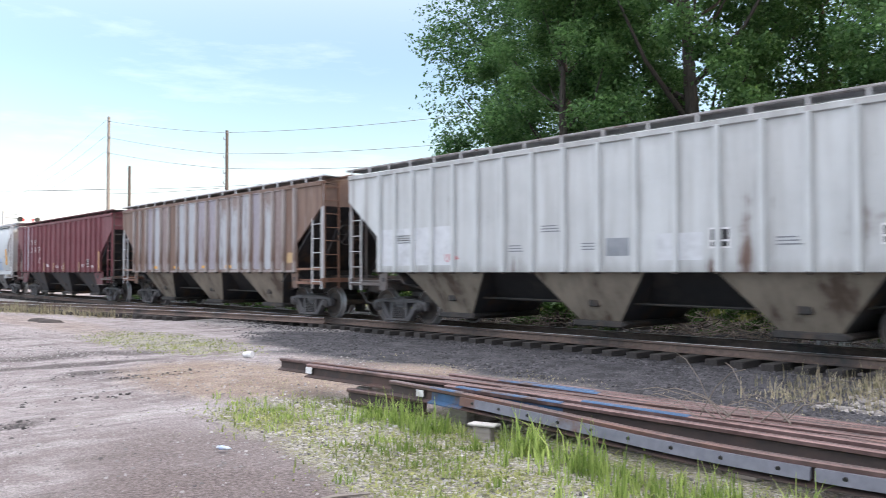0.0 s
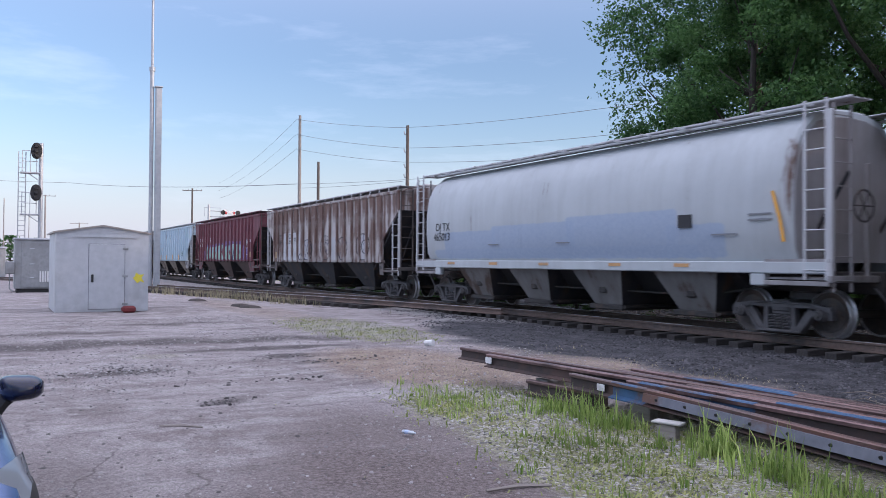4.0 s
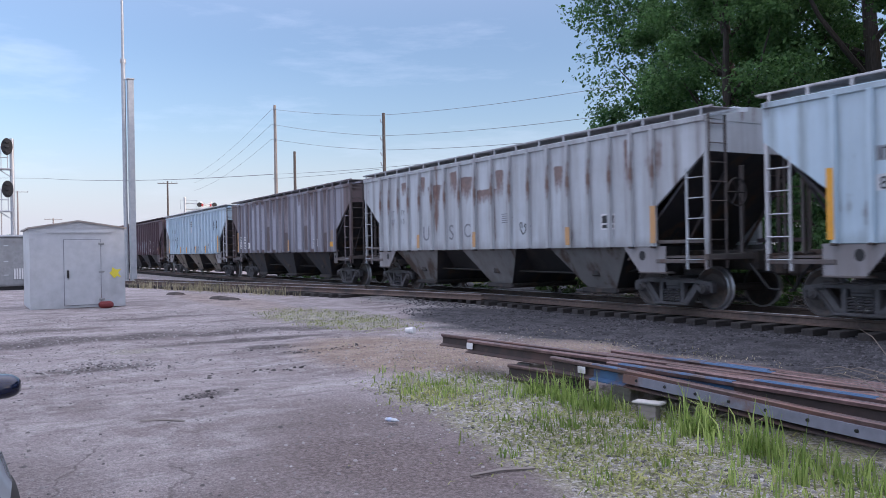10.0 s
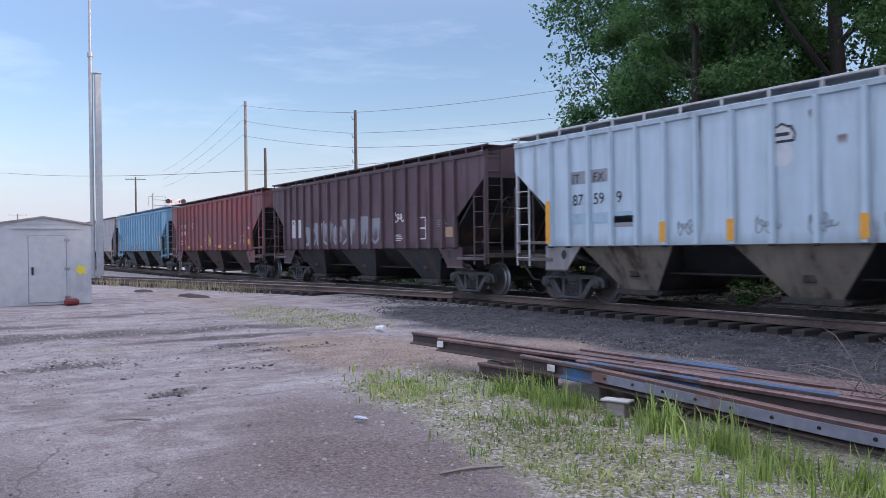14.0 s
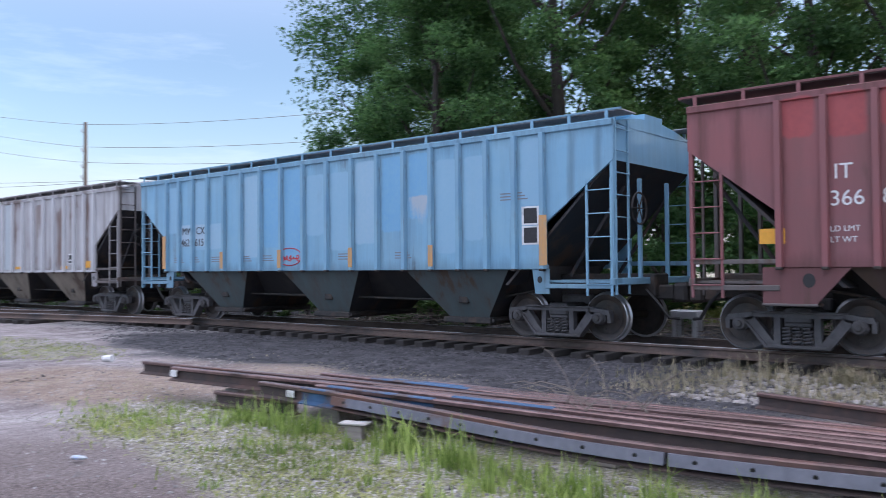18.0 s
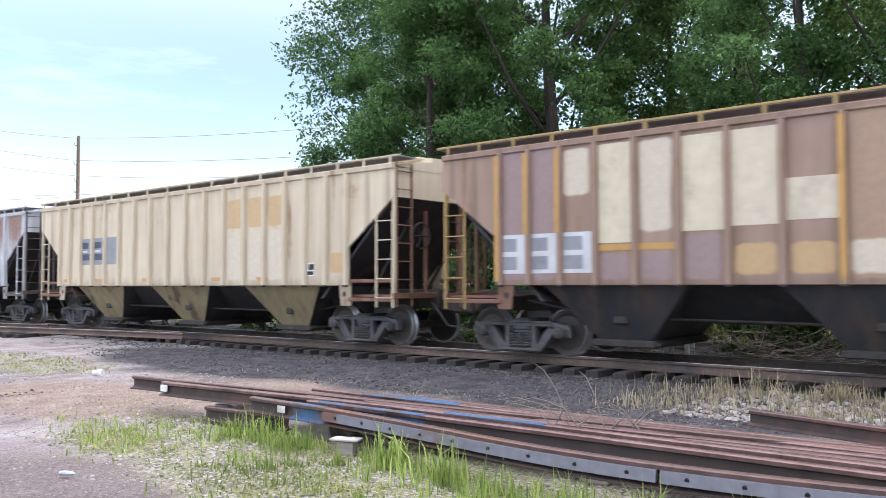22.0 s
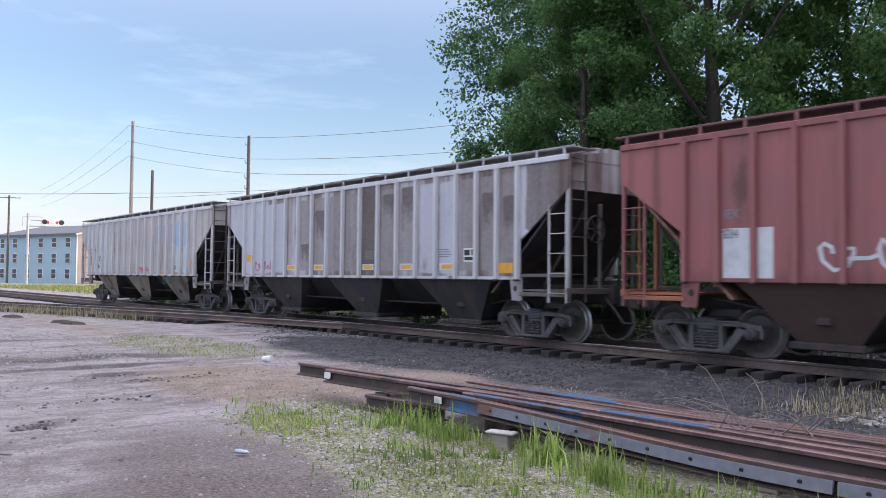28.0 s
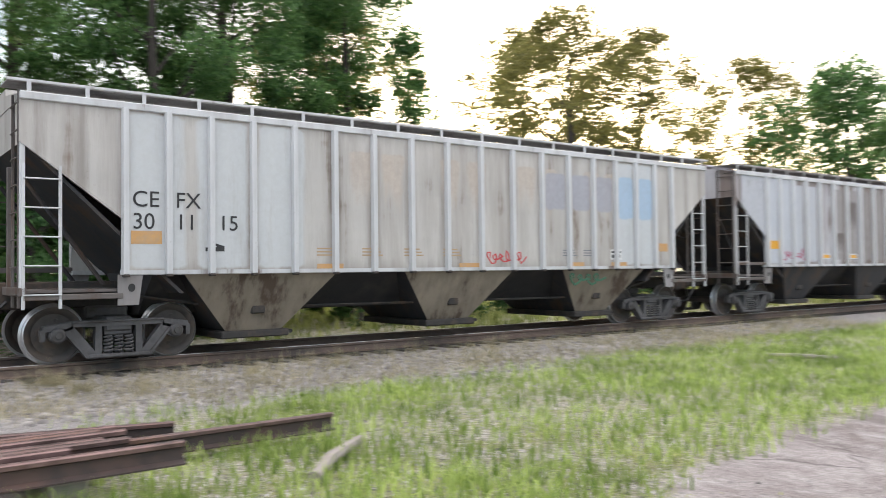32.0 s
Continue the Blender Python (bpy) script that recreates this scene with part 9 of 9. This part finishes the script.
x, y = scatter(60000, -110, 60, 17, 44, rng, 0.5, lambda x, y: np.clip((y - 20) / 1.5, 0, 1) + np.clip((x - 6) / 2, 0, 1))
v, f = blades(x, y, 0.35, 0.03, 0.9, rng)
stuff("field_grass", v, f, BLADE_S, "rough green grass beyond the track", "grass")
# tufts that stand out beside the rail
tx = np.concatenate([np.array([-3.0, -2.9, -2.2, -1.5, 0.4, 2.6, 2.8, 2.5, 5.2]), -4.5 + 15 * rng.random(40)])
ty = np.concatenate([np.array([11.8, 12.2, 11.5, 12.2, 10.9, 12.1, 11.5, 12.3, 11.7]), 10.7 + 1.7 * rng.random(40)])
tn = np.concatenate([np.full(9, 90), rng.integers(8, 45, 40)])
k = np.repeat(np.arange(49), tn)
wid = (0.05 + 0.11 * rng.random(49))[k]
x, y = tx[k] + rng.normal(size=len(k)) * wid, ty[k] + rng.normal(size=len(k)) * wid
v, f = blades(x, y, (0.12 + 0.3 * rng.random(49))[k], 0.005, 0.9, rng)
stuff("weed_tufts", v, f, STRAW, "pale dry weed tufts beside the rail", "weeds")



def stone_mat(name, c1, c2):
    m, n, l, b = node_mat(name)
    geo = n.new("ShaderNodeNewGeometry")
    l.new(mixer(n, l, geo.outputs["Random Per Island"], c1, c2), b.inputs["Base Color"])
    b.inputs["Roughness"].default_value = 0.9
    return m


def stones(name, x, y, size, mat, label, rng):
    n = len(x)
    base = np.array([(1, 0, 0), (0, 1, 0), (-1, 0, 0), (0, -1, 0), (0.55, 0.45, 0.62), (-0.5, 0.5, 0.55), (-0.55, -0.45, 0.6), (0.45, -0.55, 0.52)])
    a = rng.random(n) * 2 * np.pi
    s = (size * (0.35 + 1.3 * rng.random(n) ** 3))[:, None, None]
    sq = 0.55 + 0.6 * rng.random((n, 8, 3))
    p = base[None] * sq * s
    px = p[..., 0] * np.cos(a)[:, None] - p[..., 1] * np.sin(a)[:, None]
    py = p[..., 0] * np.sin(a)[:, None] + p[..., 1] * np.cos(a)[:, None]
    v = np.stack([px + x[:, None], py + y[:, None], p[..., 2] + height(x, y)[:, None]], -1).reshape(-1, 3)
    t = np.array([(0, 1, 4), (1, 5, 4), (1, 2, 5), (2, 6, 5), (2, 3, 6), (3, 7, 6), (3, 0, 7), (0, 4, 7), (4, 5, 6), (4, 6, 7)])
    f = (np.arange(n)[:, None, None] * 8 + t[None]).reshape(-1, 3)
    stuff(name, v, f, mat, label, "stones")


x, y = scatter(26000, -24, -2.5, 9.0, 12.4, rng, 0, lambda x, y: zones(x, y)[2] * np.clip(0.5 + wave(x, y, 1.6, 9.0), 0.12, 1))
stones("ballast", x, y, 0.024, stone_mat("cinder_dark", (0.014, 0.014, 0.017), (0.115, 0.112, 0.122)), "dark cinders and ballast stones along the track", rng)
x, y = scatter(16000, -4.5, 22, 9.6, 12.35, rng, 0, lambda x, y: zones(x, y)[2])
stones("ballast", x, y, 0.042, stone_mat("ballast_grey", (0.13, 0.12, 0.118), (0.38, 0.355, 0.335)), "loose grey ballast stones along the track", rng)
x, y = scatter(9000, -40, 20, 12.9, 17.2, rng)
stones("ballast", x, y, 0.05, stone_mat("ballast_dark", (0.06, 0.055, 0.055), (0.2, 0.19, 0.19)), "dark ballast stones between the ties", rng)
x, y = scatter(62000, -24, 6, -0.6, 8.8, rng, 0, lambda x, y: np.clip((-x - 5) / 9, 0.35, 1) * np.clip(0.45 + 0.6 * wave(x, y, 0.9, 3.0) + 0.4 * zones(x, y)[0], 0, 1))
stones("gravel", x, y, 0.016, stone_mat("gravel_pale", (0.10, 0.09, 0.09), (0.40, 0.38, 0.375)), "loose pale gravel on the yard", rng)

x, y = scatter(1600, -22, 4, -0.4, 8.6, rng)
PALE_STONE = stone_mat("stone_pale", (0.13, 0.12, 0.12), (0.48, 0.46, 0.455))
stones("loose_stones", x, y, 0.013, PALE_STONE, "small pale stones scattered on the yard", rng)
x, y = scatter(16000, -10.5, 5, 2.7, 5.7, rng, 0, lambda x, y: zones(x, y)[0] * np.clip(0.5 + 0.9 * wave(x, y, 2.6, 7.0), 0.1, 1))
stones("gravel", x, y, 0.017, stone_mat("weedy_gravel", (0.07, 0.066, 0.066), (0.52, 0.50, 0.49)), "loose gravel between the weeds", rng)
# a gravelly hollow in the worn surface
r, a = rng.random(520) ** 0.7, rng.random(520) * 2 * np.pi
x, y = -12.55 + 0.75 * r * np.cos(a) + 0.12 * rng.normal(size=520), 1.95 + 1.0 * r * np.sin(a) + 0.15 * rng.normal(size=520)
stones("loose_stones", x, y, 0.019, stone_mat("stone_mixed", (0.05, 0.045, 0.047), (0.44, 0.42, 0.42)), "mixed stones in a gravelly hollow of the yard", rng)
k = rng.integers(0, 5, 260)
x = np.array([-12.5, -12.5, -9.45, -13.4, -10.9])[k] + rng.normal(size=260) * 0.13
y = np.array([1.8, 5.1, 2.35, 4.4, 2.9])[k] + rng.normal(size=260) * np.array([0.5, 0.4, 0.14, 0.5, 0.8])[k]
stones("loose_stones", x, y, 0.026, stone_mat("stone_dark", (0.03, 0.027, 0.027), (0.11, 0.10, 0.10)), "small dark stones scattered on the worn yard", rng)

# heaps of cut brush behind the track and dry stalks on the rails
bb = Build()
rnd = random.Random(9)
for k in range(620):
    cx = rnd.choice([-18.5, -16.5, -15.2, -9.5, -8.6, -5.4, -4.2, -11, -1, 2.5, -7]) + rnd.gauss(0, 0.9)
    cy, cz = 16.9 + rnd.gauss(0, 0.35), abs(rnd.gauss(0.1, 0.22))
    a, e, L = rnd.uniform(0, 6.28), rnd.uniform(-0.15, 0.5), rnd.uniform(0.5, 1.6)
    d = Vector((math.cos(a) * math.cos(e), math.sin(a) * math.cos(e) * 0.5, math.sin(e))) * L
    c = Vector((cx, cy, 0.05 + cz))
    bb.tube([c - d * 0.5 + Vector((0, 0, 0.05)), c, c + d * 0.5 + Vector((0, 0, 0.06))], [0.011, 0.009, 0.004], 3)
tagged(new("brush_heap", bb.mesh("brush_heap")), "heaps of cut dry brush behind the track", "brush", "", "stuff").data.materials.append(DRYSTICK)
bb = Build()
for k in range(15):
    a = rnd.uniform(-0.6, 0.6)
    p = Vector((-3.45 + rnd.gauss(0, 0.3), 6.3 + rnd.gauss(0, 0.14), 0.41))
    L = rnd.uniform(0.3, 0.8)
    rise = rnd.uniform(0.02, 0.16) if k % 4 else rnd.uniform(0.3, 0.5)
    tip = p + Vector((-L * math.cos(a) if k % 3 else L * math.cos(a), 0.35 * math.sin(a), rise))
    bb.tube([p, p.lerp(tip, 0.35) + Vector((0, 0, 0.10)), p.lerp(tip, 0.7) + Vector((0, 0, 0.09)), tip], [0.006, 0.005, 0.004, 0.002], 4)
tagged(new("dry_stalks", bb.mesh("dry_stalks")), "tangle of dry stalks lying on the old rails", "stalks", "", "stuff").data.materials.append(DRYSTICK)


# ---- what moves ----
def motions():
    times = [0, 2, 4, 6, 8, 10, 12, 14, 16, 18, 20, 22, 24, 26, 28, 30, 32]
    for car, sets, x0, length in CARS:
        walk(car, [(t, pose(x0 + run(t), MID, RAIL_TOP)) for t in times])
    turns = [(k / FPS, math.degrees(run(k / FPS) / WHEEL_R)) for k in range(int(32 * FPS) + 1)]
    for car, sets, x0, length in CARS:
        for w, dx in sets:
            walk(w, [(t, pose(dx, 0, WHEEL_R, 0, a % 360, 0)) for t, a in turns])


motions()
